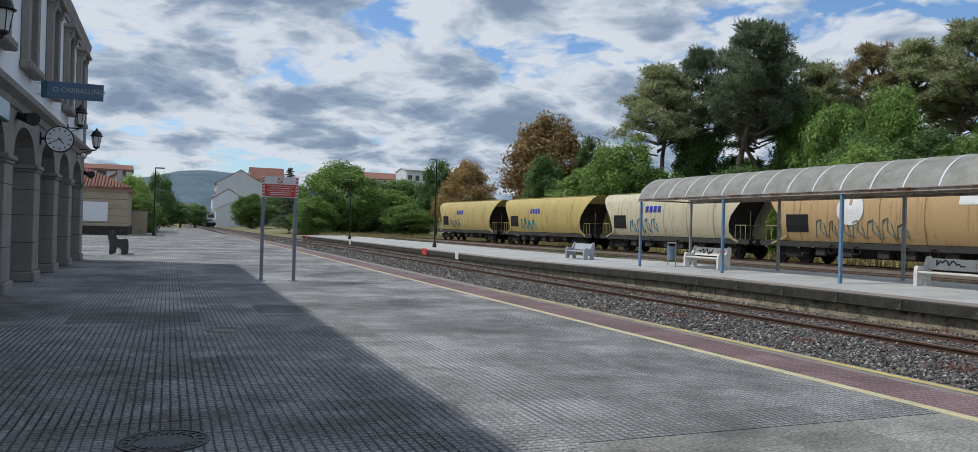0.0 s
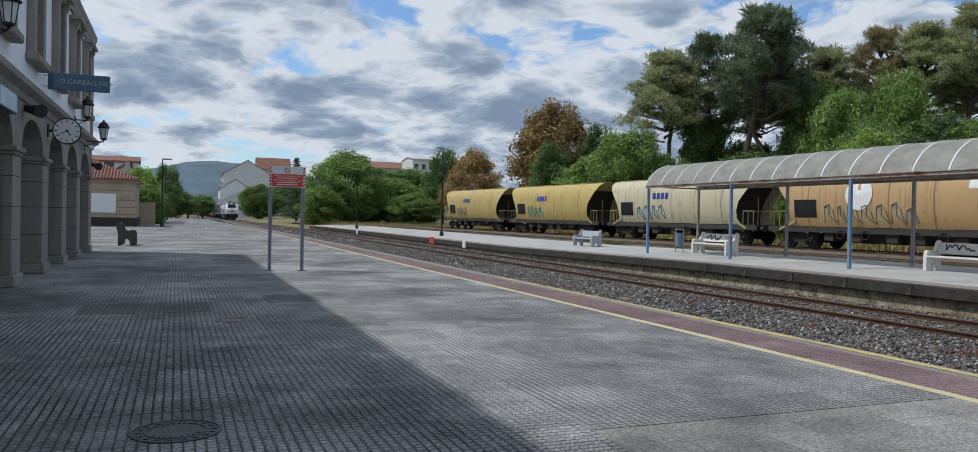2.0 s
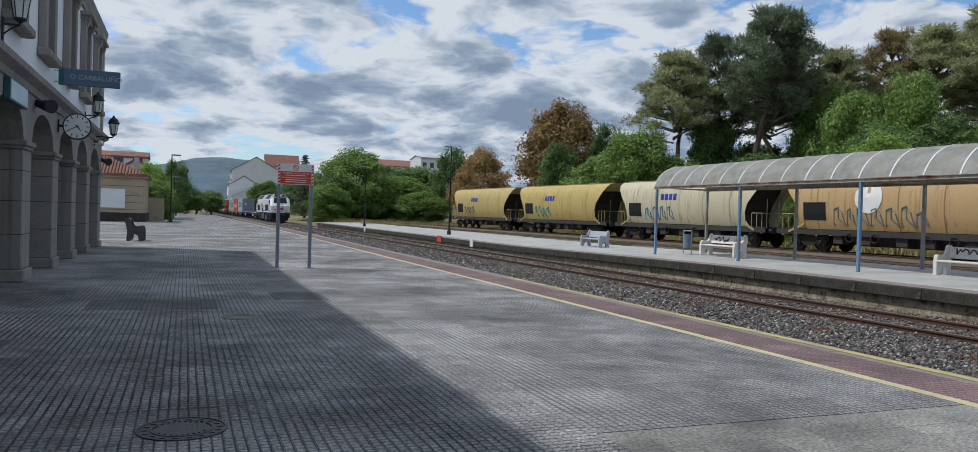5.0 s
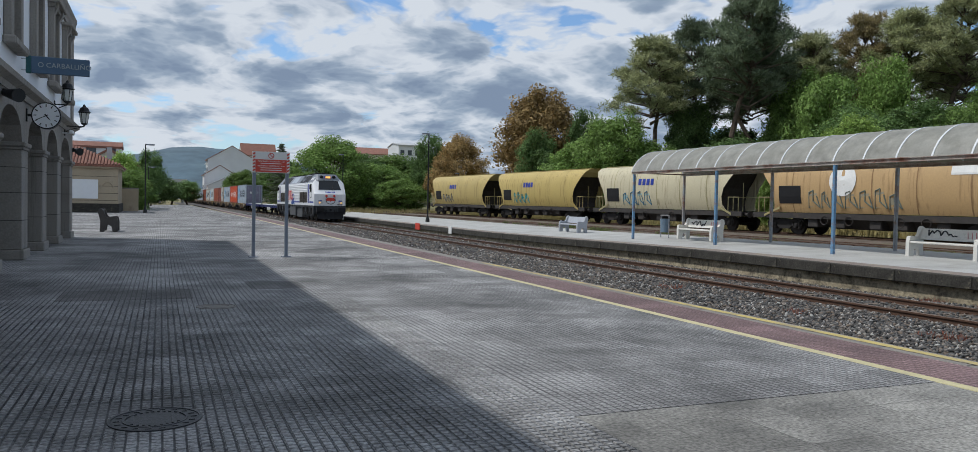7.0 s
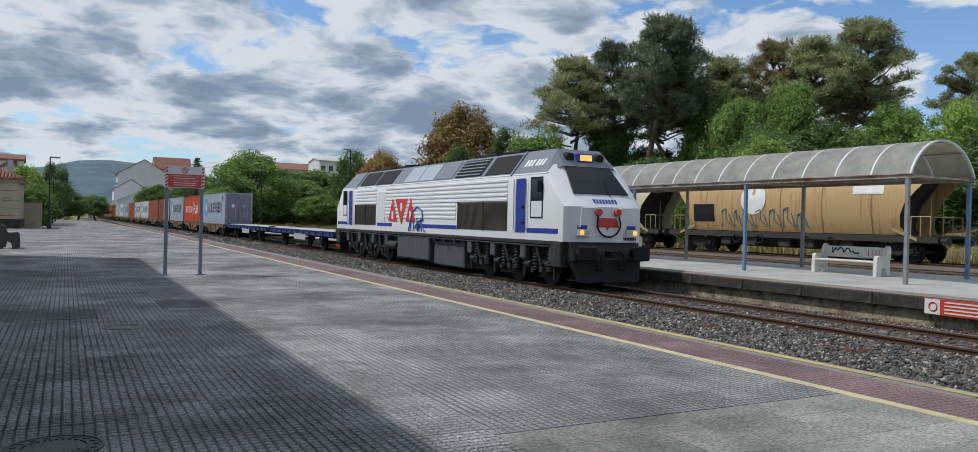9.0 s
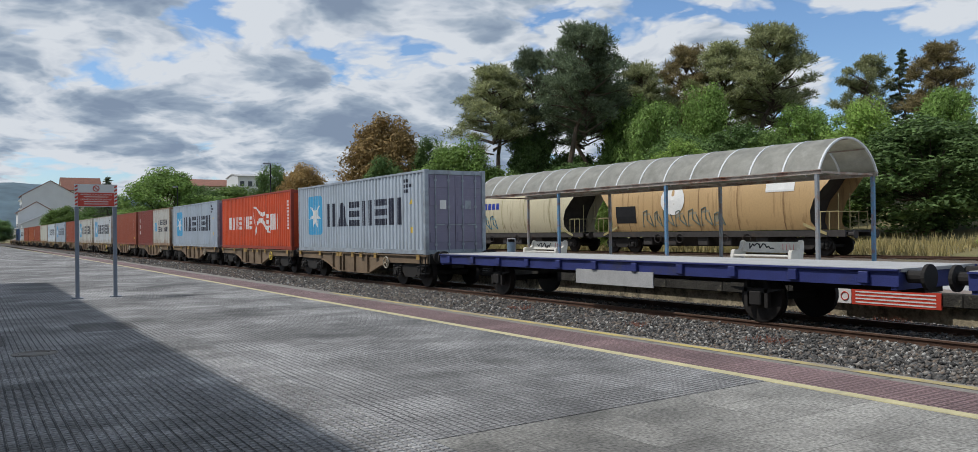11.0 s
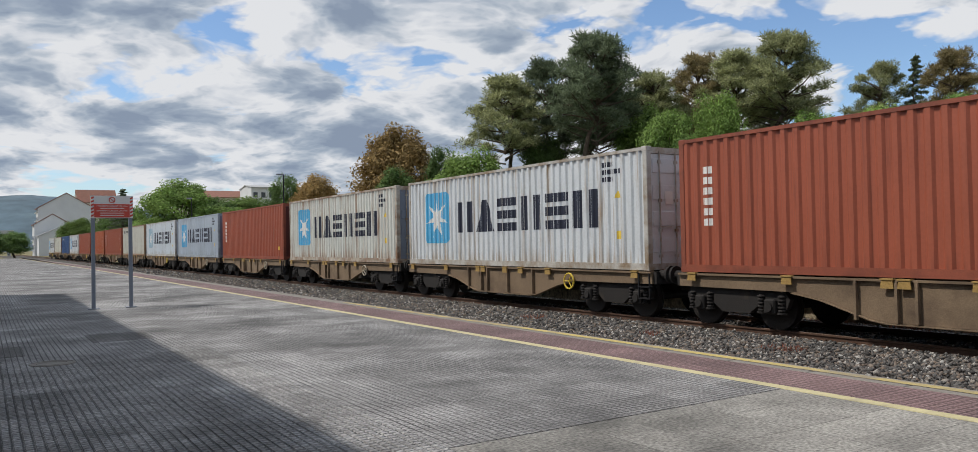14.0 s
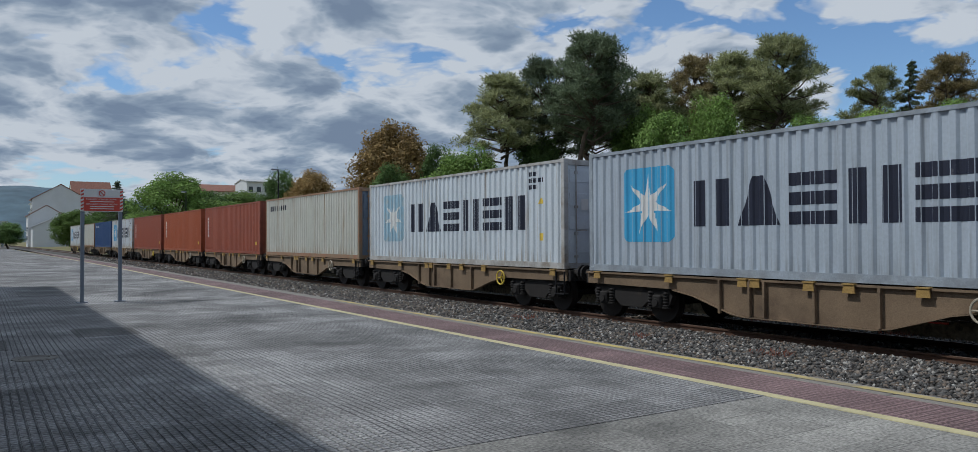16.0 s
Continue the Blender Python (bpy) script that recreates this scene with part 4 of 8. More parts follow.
def letters(c, mat_, spec, z0, z1, form="", name="lettering_block"):
    """Abstract block lettering: each character a plain shape of its size (p: two uprights, t: wedge, h: three bars)."""
    h = z1 - z0
    for k, (y0, w) in enumerate(spec):
        f = form[k] if k < len(form) else "p"
        t = w * 0.36
        if f == "t":
            shapes = [[(y0, z0), (y0 + w, z0), (y0 + w * 0.64, z1), (y0 + w * 0.36, z1)]]
        elif f == "h":
            shapes = [[(y0, z0 + q * h), (y0 + w, z0 + q * h), (y0 + w, z0 + (q + 0.25) * h), (y0, z0 + (q + 0.25) * h)] for q in (0.0, 0.375, 0.75)]
        else:
            shapes = [[(y0, z0), (y0 + t, z0), (y0 + t, z1), (y0, z1)], [(y0 + w - t, z0), (y0 + w, z0), (y0 + w, z1), (y0 + w - t, z1)]]
        for sh in shapes:
            part(name, shape_on_side(Geo(), -1, sh), mat_, c)


def row_of(n, y_start, pitch, w):
    return [(y_start - (k + 1) * pitch + (pitch - w) / 2, w) for k in range(n)]


def small_marks(c, L, m):
    """Rows of small stencilled bars near the front end."""
    g = Geo()
    for k, (n, z) in enumerate(((4, 2.52), (6, 2.34), (4, 2.16))):
        for i in range(n):
            shape_on_side(g, -1, [(1.55 - i * 0.12, z), (1.63 - i * 0.12, z), (1.63 - i * 0.12, z + 0.12), (1.55 - i * 0.12, z + 0.12)])
    part("stencil_marks", g, m, c, recalc=False)
    g = shape_on_side(Geo(), -1, [(0.95, 1.75), (1.15, 1.75), (1.05, 1.95)])
    shape_on_side(g, -1, [(0.95, 0.75), (1.1, 0.75), (1.1, 0.95), (0.95, 0.95)])
    part("warning_sticker", g, M_TAG, c, recalc=False)


def star_panel(c, L, y1, logo=None, white=None, with_square=True):
    """Blue square with a white star near the rear end of the side."""
    y0, z0, z1 = y1 - 1.6, 0.72, 2.42
    r = 0.12
    sq = [(y0 + r, z0), (y1 - r, z0), (y1, z0 + r), (y1, z1 - r), (y1 - r, z1), (y0 + r, z1), (y0, z1 - r), (y0, z0 + r)]
    if with_square:
        part("emblem_panel", shape_on_side(Geo(), -1, sq), logo or M_LOGO, c)
    part("emblem_star", shape_on_side(Geo(), -1, star((y0 + y1) / 2, (z0 + z1) / 2, 0.76, 0.23), off=0.007), white or M_LOGOW, c, recalc=False)


GREYBLUE, WHITE_C, BEIGE, BROWN, ORANGE = (0.42, 0.48, 0.55), (0.60, 0.64, 0.67), (0.60, 0.62, 0.58), (0.33, 0.088, 0.048), (0.60, 0.080, 0.018)
M_PALESTAR = mat("faded_blue_panel", (0.30, 0.47, 0.58), 0.6, var=0.2, dirt=(0.5, 0.5, 0.46), dirt_amt=0.6, dirt_scale=2.0)


def name_container(kind, color, dirt, da, label, emblem="full", shaded_ends=None, rails=None):
    c = container(kind, 12.192, color, dirt, da, label, shaded_ends, rails)
    star_panel(c, 12.192, 10.95, M_PALESTAR if emblem == "pale" else None)
    letters(c, M_NAVY, row_of(6, 8.9, 1.2, 0.98), 1.05, 2.02, "pthphp")
    small_marks(c, 12.192, M_NAVY)
    return c


def plain_container(kind, color, dirt, da, label, marks=True, shaded_ends=None, rails=None, small=None):
    c = container(kind, 12.192, color, dirt, da, label, shaded_ends, rails)
    if small:
        letters(c, small, row_of(9, 11.6, 0.30, 0.24), 2.25, 2.50)
    elif marks:
        g = Geo()
        for k in range(6):
            z = 1.0 + k * 0.22
            shape_on_side(g, -1, [(11.3, z), (11.55, z), (11.55, z + 0.15), (11.3, z + 0.15)])
        for k in range(9):
            z = 0.9 + k * 0.15
            shape_on_side(g, -1, [(1.2, z), (1.3, z), (1.3, z + 0.1), (1.2, z + 0.1)])
        part("stencil_marks", g, M_LOGOW, c, recalc=False)
        g = shape_on_side(Geo(), -1, [(0.75, 0.5), (0.95, 0.5), (0.95, 0.68), (0.75, 0.68)])
        part("warning_sticker", g, M_TAG, c, recalc=False)
    return c


def build_red_logo_container():
    c = container("bright_orange", 12.192, ORANGE, (0.30, 0.05, 0.02), 0.55, "bright orange corrugated container with a white flag emblem", rails=(0.30, 0.05, 0.03))
    letters(c, M_LOGOW, row_of(7, 10.75, 0.66, 0.46), 1.05, 1.75, "ptphpph")
    letters(c, M_LOGOW, row_of(3, 3.95, 0.68, 0.50), 1.0, 1.80, "hpp")
    g = shape_on_side(Geo(), -1, [(6.05, 2.24), (5.65, 2.26), (5.05, 2.03), (4.45, 1.90), (4.00, 1.96), (4.05, 1.76), (4.40, 1.68), (4.85, 1.76), (5.45, 2.12), (5.95, 2.16)])
    shape_on_side(g, -1, [(5.60, 0.68), (5.35, 1.23), (4.85, 1.40), (4.35, 1.30), (3.65, 0.86), (3.05, 0.83), (3.55, 1.00), (4.40, 1.62), (4.95, 1.62), (5.40, 1.40), (5.67, 0.93)])
    shape_on_side(g, -1, [(6.07, 2.22), (6.01, 2.24), (5.57, 0.74), (5.63, 0.70)])
    shape_on_side(g, -1, [(4.05, 1.94), (4.00, 1.90), (3.05, 0.93), (3.13, 0.91)])
    part("flag_emblem", g, M_LOGOW, c, recalc=False)
    g = Geo()
    for k in range(9):
        z = 1.0 + k * 0.16
        shape_on_side(g, -1, [(0.45, z), (0.6, z), (0.6, z + 0.11), (0.45, z + 0.11)])
    part("stencil_marks", g, M_LOGOW, c, recalc=False)
    return c


def build_short_containers():
    a = container("rusty_white_short", 6.058, (0.55, 0.55, 0.51), (0.26, 0.13, 0.06), 0.65, "rust-streaked white short container beside a red one on a wagon", rails=(0.30, 0.22, 0.14))
    part("emblem_panel", shape_on_side(Geo(), -1, [(4.6, 1.1), (5.3, 1.1), (5.3, 1.8), (4.6, 1.8)]), M_LOGO, a, recalc=False)
    letters(a, M_NAVY, row_of(6, 4.2, 0.55, 0.44), 1.60, 2.00, "pthphp")
    letters(a, M_NAVY, row_of(7, 4.2, 0.49, 0.38), 1.08, 1.45, "hhtptpp")
    b = container("red_brown_short", 6.058, (0.24, 0.06, 0.045), (0.12, 0.04, 0.03), 0.4, "red-brown short container beside a white one on a wagon")
    letters(b, M_LOGOW, [(5.2, 0.32)], 1.9, 2.2)
    letters(b, M_LOGOW, [(5.2, 0.32)], 1.4, 1.7)
    letters(b, M_LOGOW, [(5.2, 0.32)], 0.9, 1.2)
    return a, b


def build_consist():
    base = 55.7
    wag_y = build_container_wagon(M_HANDY)
    wag_g = build_container_wagon(M_HANDG)
    first = {0: wag_g, 1: wag_y}
    row = [name_container("grey_blue", GREYBLUE, (0.28, 0.31, 0.34), 0.6, "grey-blue container with sky-blue star emblem on a flat wagon", shaded_ends=(0.20, 0.19, 0.27)),
           build_red_logo_container(),
           None, "short",
           plain_container("brown", BROWN, (0.21, 0.058, 0.034), 0.5, "red-brown corrugated container with white stencils on a flat wagon"),
           name_container("stained_white", WHITE_C, (0.33, 0.24, 0.15), 0.60, "weathered white container with star emblem on a flat wagon", rails=(0.46, 0.45, 0.42)),
           name_container("rusty_beige", BEIGE, (0.27, 0.15, 0.08), 0.70, "rust-streaked cream container with star emblem on a flat wagon", shaded_ends=(0.17, 0.20, 0.26), rails=(0.46, 0.43, 0.37)),
           plain_container("dark_brown", (0.33, 0.082, 0.042), (0.22, 0.055, 0.030), 0.5, "dark red-brown container with white stencils on a flat wagon", shaded_ends=(0.10, 0.02, 0.015)),
           None,
           name_container("dented_white", (0.60, 0.66, 0.71), (0.33, 0.28, 0.22), 0.50, "dented pale container with a faded star emblem on a wagon", "pale", rails=(0.46, 0.46, 0.45)),
           plain_container("cream", (0.57, 0.57, 0.51), (0.34, 0.27, 0.18), 0.60, "dirty cream corrugated container with small dark lettering", small=M_NAVY, shaded_ends=(0.14, 0.18, 0.24), rails=(0.30, 0.16, 0.09)),
           "brown", plain_container("orange_brown", (0.38, 0.095, 0.035), (0.25, 0.06, 0.03), 0.3, "orange-brown corrugated container on a flat wagon"),
           "brown", "white",
           plain_container("dark_blue", (0.03, 0.075, 0.20), (0.05, 0.07, 0.12), 0.3, "dark blue container with white lettering on a flat wagon", small=M_LOGOW),
           "cream", "white"]
    named = {"brown": row[4], "white": row[5], "cream": row[10]}
    for k, c in enumerate(row):
        back = base + 13.2 * k
        w = first[k] if k in first else copy_thing(wag_y if k % 4 == 1 else wag_g, Matrix())
        TRAIN.append((w, back - 0.18, 0.0))
        if c is None:
            c = copy_thing(row[0], Matrix())
        elif c == "short":
            a, b = build_short_containers()
            TRAIN.append((a, back, 1.10))
            TRAIN.append((b, back + 6.13, 1.10))
            continue
        elif isinstance(c, str):
            c = copy_thing(named[c], Matrix())
        TRAIN.append((c, back, 1.10))
    f = build_flat_wagon()
    TRAIN.append((f, 23.1, 0.0))
    TRAIN.append((copy_thing(f, Matrix()), 39.4, 0.0))


build_consist()

# locomotive
M_LWHITE = mat("loco_white", (0.72, 0.73, 0.75), 0.35, var=0.05, scale=0.7, dirt=(0.55, 0.54, 0.52), dirt_amt=0.25, bump=0.03)
M_LGREY = mat("loco_roof_grey", (0.17, 0.19, 0.225), 0.5, var=0.1, dirt=(0.10, 0.10, 0.11), dirt_amt=0.3)
M_LPALE = mat("loco_hatch_grey", (0.36, 0.40, 0.46), 0.45, var=0.1)
M_LBLUE = mat("loco_blue", (0.012, 0.035, 0.30), 0.4, var=0.1)
M_LRED = mat("loco_red", (0.55, 0.045, 0.03), 0.4, var=0.1)
M_LDARK = mat("loco_dark_grey", (0.026, 0.028, 0.032), 0.65, var=0.3, dirt=(0.10, 0.085, 0.07), dirt_amt=0.35, dirt_scale=4.0)
M_LTANK = mat("loco_tank_grey", (0.075, 0.08, 0.09), 0.6, var=0.2, dirt=(0.20, 0.18, 0.15), dirt_amt=0.4, streak=True)
M_LGLASS = mat("dark_glass", (0.012, 0.015, 0.02), 0.08, var=0.05, bump=0.0, spec=0.3)
M_GRILLE = mat("brown_grille", (0.085, 0.072, 0.058), 0.6, metal=0.3, var=0.2)
M_LAMP = mat("lit_marker_lamp", (1.0, 0.50, 0.12), 0.3, var=0.0, bump=0.0, emit=0.9)
M_LAMPOFF = mat("lamp_glass", (0.5, 0.5, 0.48), 0.1, var=0.05, bump=0.0)
M_CHROME = mat("steel_handrail", (0.6, 0.6, 0.6), 0.35, metal=0.6, var=0.05)


def build_loco():
    L = 22.3
    lo = thing("locomotive", "white diesel locomotive with blue stripe, red emblem and grey roof", "locomotive")

    def outline(f, r):
        return [(f, 1.38), (f, 2.42), (f + 0.92 * (r - 2.42), r), (L - f - 0.92 * (r - 2.42), r), (L - f, 2.42), (L - f, 1.38)]
    slices = [(-1.43, 0.34, 3.38), (-1.40, 0.24, 3.44), (-1.12, 0.03, 3.70), (-0.6, 0.0, 3.74), (0.6, 0.0, 3.74), (1.12, 0.03, 3.70), (1.40, 0.24, 3.44), (1.43, 0.34, 3.38)]
    g = Geo()
    v = [(x, y, z) for x, f, r in slices for y, z in outline(f, r)]
    n = 6
    fs = [(k * n + i, k * n + (i + 1) % n, (k + 1) * n + (i + 1) % n, (k + 1) * n + i) for k in range(len(slices) - 1) for i in range(n)]
    fs += [tuple(range(n)), tuple(range((len(slices) - 1) * n, len(slices) * n))[::-1]]
    g.mesh(v, fs)
    part("body", g, M_LWHITE, lo, smooth=True)
    # grey roof hood
    g = Geo()
    low_y, top_y = 1.15, 1.62
    vv = []
    for yl, yt in ((low_y, top_y), (L - low_y, L - top_y)):
        vv += [(-1.425, yl, 3.40), (-0.80, yt, 4.22), (0.80, yt, 4.22), (1.425, yl, 3.40), (0.9, yl - (0.1 if yl < 5 else -0.1), 3.66), (-0.9, yl - (0.1 if yl < 5 else -0.1), 3.66)]
    g.mesh(vv, [(0, 1, 7, 6), (1, 2, 8, 7), (2, 3, 9, 8), (5, 4, 2, 1), (5, 1, 0), (4, 3, 2), (11, 7, 8, 10), (11, 6, 7), (10, 8, 9), (0, 6, 9, 3)])
    part("roof_hood", g, M_LGREY, lo, "grey sloping roof hood")
    grille_bar = {s: Geo().box(min(s * 1.44, s * 1.452), max(s * 1.44, s * 1.452), 0, 0.035, 1.66, 2.54).data("grille_bar", [M_GRILLE]) for s in (-1, 1)}

    def on_slope(s, y0, y1, u0, u1, off=0.02):
        """Quad slab on the sloping roof side; u runs from the lower edge up."""
        a, b = Vector((s * 1.425, 0, 3.40)), Vector((s * 0.80, 0, 4.22))
        nrm = Vector((s * 0.82, 0, 0.625)).normalized() * off
        gg = Geo()
        p = [a.lerp(b, u0), a.lerp(b, u1)]
        quad = [(p[0].x, y0, p[0].z), (p[0].x, y1, p[0].z), (p[1].x, y1, p[1].z), (p[1].x, y0, p[1].z)]
        up = [tuple(Vector(q) + nrm) for q in quad]
        gg.mesh(quad + up, [(4, 5, 6, 7), (0, 1, 5, 4), (1, 2, 6, 5), (2, 3, 7, 6), (3, 0, 4, 7)])
        return gg
    for s in (-1, 1):
        for y0, y1, m, nm in ((3.5, 5.3, M_BLACK, "roof_grille"), (5.6, 7.7, M_BLACK, "roof_grille"), (8.0, 9.6, M_LGREY, "roof_hatch"), (9.7, 11.2, M_LPALE, "roof_hatch"), (11.3, 12.8, M_LPALE, "roof_hatch"), (14.2, 16.3, M_BLACK, "roof_grille"), (16.5, 18.6, M_BLACK, "roof_grille")):
            h = part(nm, on_slope(s, y0, y1, 0.12, 0.90), m, lo)
            if nm == "roof_grille" and y0 > 5 and y0 < 7:
                for k in range(5):
                    u = 0.15 + k * 0.15
                    part("louvre", on_slope(s, y0 + 0.05, y1 - 0.05, u, u + 0.05, 0.06), M_LGREY, h)
        part("roof_seam", on_slope(s, 3.28, 3.36, 0.0, 1.0, 0.04), M_LGREY, lo)
        part("roof_seam", on_slope(s, 18.9, 18.98, 0.0, 1.0, 0.04), M_LGREY, lo)
        for k in range(6):
            yy = 2.75 - k * 0.19 - (0.08 if k > 2 else 0)
            part("number_bar", on_slope(s, yy, yy + 0.12, 0.35, 0.62, 0.008), M_LOGOW, lo)

        def slab(nm, y0, y1, z0, z1, m, out=0.012, par=lo, lab=""):
            return part(nm, Geo().box(min(s * 1.40, s * (1.43 + out)), max(s * 1.40, s * (1.43 + out)), y0, y1, z0, z1), m, par, lab)
        slab("stripe", 0.45, 2.25, 1.60, 1.75, M_LBLUE, 0.004, lab="blue stripe")
        slab("stripe", 7.3, 11.0, 1.60, 1.75, M_LBLUE, 0.004, lab="blue stripe")
        slab("stripe", 13.9, 15.8, 1.60, 1.75, M_LBLUE, 0.004, lab="blue stripe")
        slab("stripe", 20.1, 21.8, 1.60, 1.75, M_LBLUE, 0.004, lab="blue stripe")
        for y0, y1 in ((2.36, 2.93), (19.4, 19.95)):
            d = slab("cab_door", y0, y1, 1.60, 3.30, M_LBLUE, 0.015, lab="blue cab door")
            for zz in (1.85, 2.35):
                part("handle", Geo().box(min(s * 1.44, s * 1.47), max(s * 1.44, s * 1.47), y0 + 0.05, y0 + 0.2, zz, zz + 0.09), M_BLACK, d)
            for yy in (y0 - 0.12, y1 + 0.08):
                part("handrail", Geo().tube((s * 1.48, yy, 1.65), (s * 1.48, yy, 3.25), 0.02, n=6), M_CHROME, lo)
        for y0, y1 in ((1.32, 2.06), (20.3, 20.95)):
            w = slab("side_window", y0, y1, 2.05, 3.32, M_BLACK, 0.006)
            part("pane", Geo().box(min(s * 1.43, s * 1.441), max(s * 1.43, s * 1.441), y0 + 0.06, y1 - 0.06, 2.66, 3.26), M_LGLASS, w)
            part("lower_panel", Geo().box(min(s * 1.43, s * 1.441), max(s * 1.43, s * 1.441), y0 + 0.06, y1 - 0.06, 2.10, 2.58), M_LWHITE, w)
            part("mirror", Geo().box(min(s * 1.45, s * 1.60), max(s * 1.45, s * 1.60), y0 + 0.02, y0 + 0.10, 2.85, 3.2, bev=0.02), M_BLACK, w)
        for y0, y1 in ((3.5, 5.18), (5.25, 7.15), (16.0, 17.4), (17.45, 18.9)):
            gr = slab("side_grille", y0, y1, 1.62, 2.58, M_GRILLE, 0.01, lab="brown ventilation grille")
            for k in range(int((y1 - y0) / 0.07)):
                o = part("grille_bar", grille_bar[s], None, gr)
                o.matrix_basis = pose(0, y0 + 0.03 + k * 0.07, 0)
            part("post", Geo().box(min(s * 1.43, s * 1.47), max(s * 1.43, s * 1.47), y1 - 0.01, y1 + 0.05, 1.6, 2.6), M_LDARK, gr)
        for k in range(9):
            z = 3.26 - k * 0.155
            for y0, y1 in ((3.5, 14.7), (15.9, 18.8)):
                if z < 2.62:
                    y0 = 7.4 if y0 == 3.5 else 99
                if y0 < y1:
                    g = Geo()
                    g.prism([(s * 1.425, z - 0.055), (s * 1.425, z + 0.055), (s * 1.456, z + 0.03), (s * 1.456, z - 0.03)], "y", y0, y1)
                    part("side_ridge", g, M_LWHITE, lo)
        slab("service_panel", 14.8, 15.75, 1.75, 3.15, M_LWHITE, 0.02)
        slab("sill", 0.4, L - 0.4, 1.28, 1.385, M_LDARK, 0.012, lab="dark grey lower sill")
        for y0, y1, z0, z1 in ((9.9, 13.3, 0.30, 1.28), (7.0, 9.7, 0.18, 1.20)):
            t = part("fuel_tank", Geo().box(min(s * 0.7, s * (1.40 if y0 > 9 else 1.25)), max(s * 0.7, s * (1.40 if y0 > 9 else 1.25)), y0, y1, z0, z1, bev=0.05), M_LTANK, lo)
            for k in range(3):
                part("bracket", Geo().box(min(s * 1.1, s * 1.43), max(s * 1.1, s * 1.43), y0 + 0.4 + k * (y1 - y0 - 0.8) / 2, y0 + 0.5 + k * (y1 - y0 - 0.8) / 2, z1 - 0.1, 1.29), M_LDARK, t)
        # triangles of the emblem
        def tri(p):
            g = Geo()
            g.prism([(a, b) for a, b in p], "x", s * 1.452, s * 1.462)
            return g
        for p in ([(14.3, 1.85), (13.25, 1.85), (13.78, 2.85)], [(13.45, 2.80), (12.05, 2.80), (12.75, 1.72)], [(12.25, 1.85), (11.2, 1.85), (11.72, 2.85)]):
            if s > 0:
                p = [(25.5 - a, b) for a, b in p]
            part("emblem_triangle", tri(p), M_LRED, lo, "red painted triangle")
        for cy, cz in ((13.78, 2.1), (12.75, 2.45), (11.72, 2.1)):
            part("emblem_bar", Geo().box(min(s * 1.462, s * 1.466), max(s * 1.462, s * 1.466), cy - 0.1, cy + 0.1, cz - 0.17, cz + 0.17), M_LOGOW, lo)
    # graffiti strokes on the platform side
    g = Geo()
    pts = [(11.9, 1.45), (11.5, 2.25), (11.0, 2.45), (10.5, 2.3), (10.4, 1.95), (10.9, 1.85), (11.2, 1.6), (10.9, 1.5), (10.6, 1.75), (10.2, 1.45)]
    for a, b in zip(pts, pts[1:]):
        g.tube((-1.466, a[0], a[1]), (-1.466, b[0], b[1]), 0.028, n=5)
    for a in (11.6, 11.3, 10.9, 10.5):
        g.tube((-1.466, a, 1.45), (-1.466, a + 0.12, 2.0), 0.022, n=5)
    part("graffiti", g, mat("blue_graffiti", (0.03, 0.10, 0.40), 0.5), lo, "blue sprayed scribble")
    # cab fronts
    for e in (0, 1):
        def Y(d):
            return d if e == 0 else L - d

        def front(nm, x0, x1, z0, z1, m, off=0.012, par=lo, lab="", yb=0.0):
            return part(nm, Geo().box(x0, x1, min(Y(yb - off), Y(yb + 0.03)), max(Y(yb - off), Y(yb + 0.03)), z0, z1), m, par, lab)

        def slope(zz, off):
            return Y(0.92 * (zz - 2.42) - off)
        g = Geo()
        q = [(-1.0, 2.80), (1.0, 2.80), (0.84, 3.60), (-0.84, 3.60)]
        g.mesh([(x, slope(z, -0.01), z) for x, z in q] + [(x, slope(z, 0.03), z + 0.02) for x, z in q], [(4, 5, 6, 7), (0, 1, 5, 4), (1, 2, 6, 5), (2, 3, 7, 6), (3, 0, 4, 7)])
        ws = part("windscreen", g, M_LGLASS, lo, "dark tinted windscreen")
        part("wiper", Geo().tube((0.25, slope(2.72, 0.05), 2.74), (0.35, slope(3.25, 0.06), 3.27), 0.018, n=6), M_BLACK, ws)
        for k in range(8):
            part("name_bar", _bars([(-0.42 + 0.11 * k, 0.075)], lambda x, z: (x, slope(z, 0.012), z), 2.52, 2.65), M_LBLUE, lo, recalc=False)
        for x0, x1 in ((-1.05, -0.72), (0.72, 1.05)):
            front("stripe", min(x0, x1), max(x0, x1), 1.72, 1.87, M_LBLUE, 0.006, lab="blue stripe")
        for s in (-1, 1):
            h = front("headlight", min(s * 0.66, s * 1.08), max(s * 0.66, s * 1.08), 1.56, 1.76, M_CHROME, 0.09, lab="paired lamp unit")
            for k, m in ((0.78, M_LAMPOFF), (0.96, M_LAMP if e == 0 else M_LAMPOFF)):
                part("lens", Geo().tube((s * k, Y(-0.08), 1.66), (s * k, Y(-0.115), 1.66), 0.075, n=14), m, h)
            g = Geo()
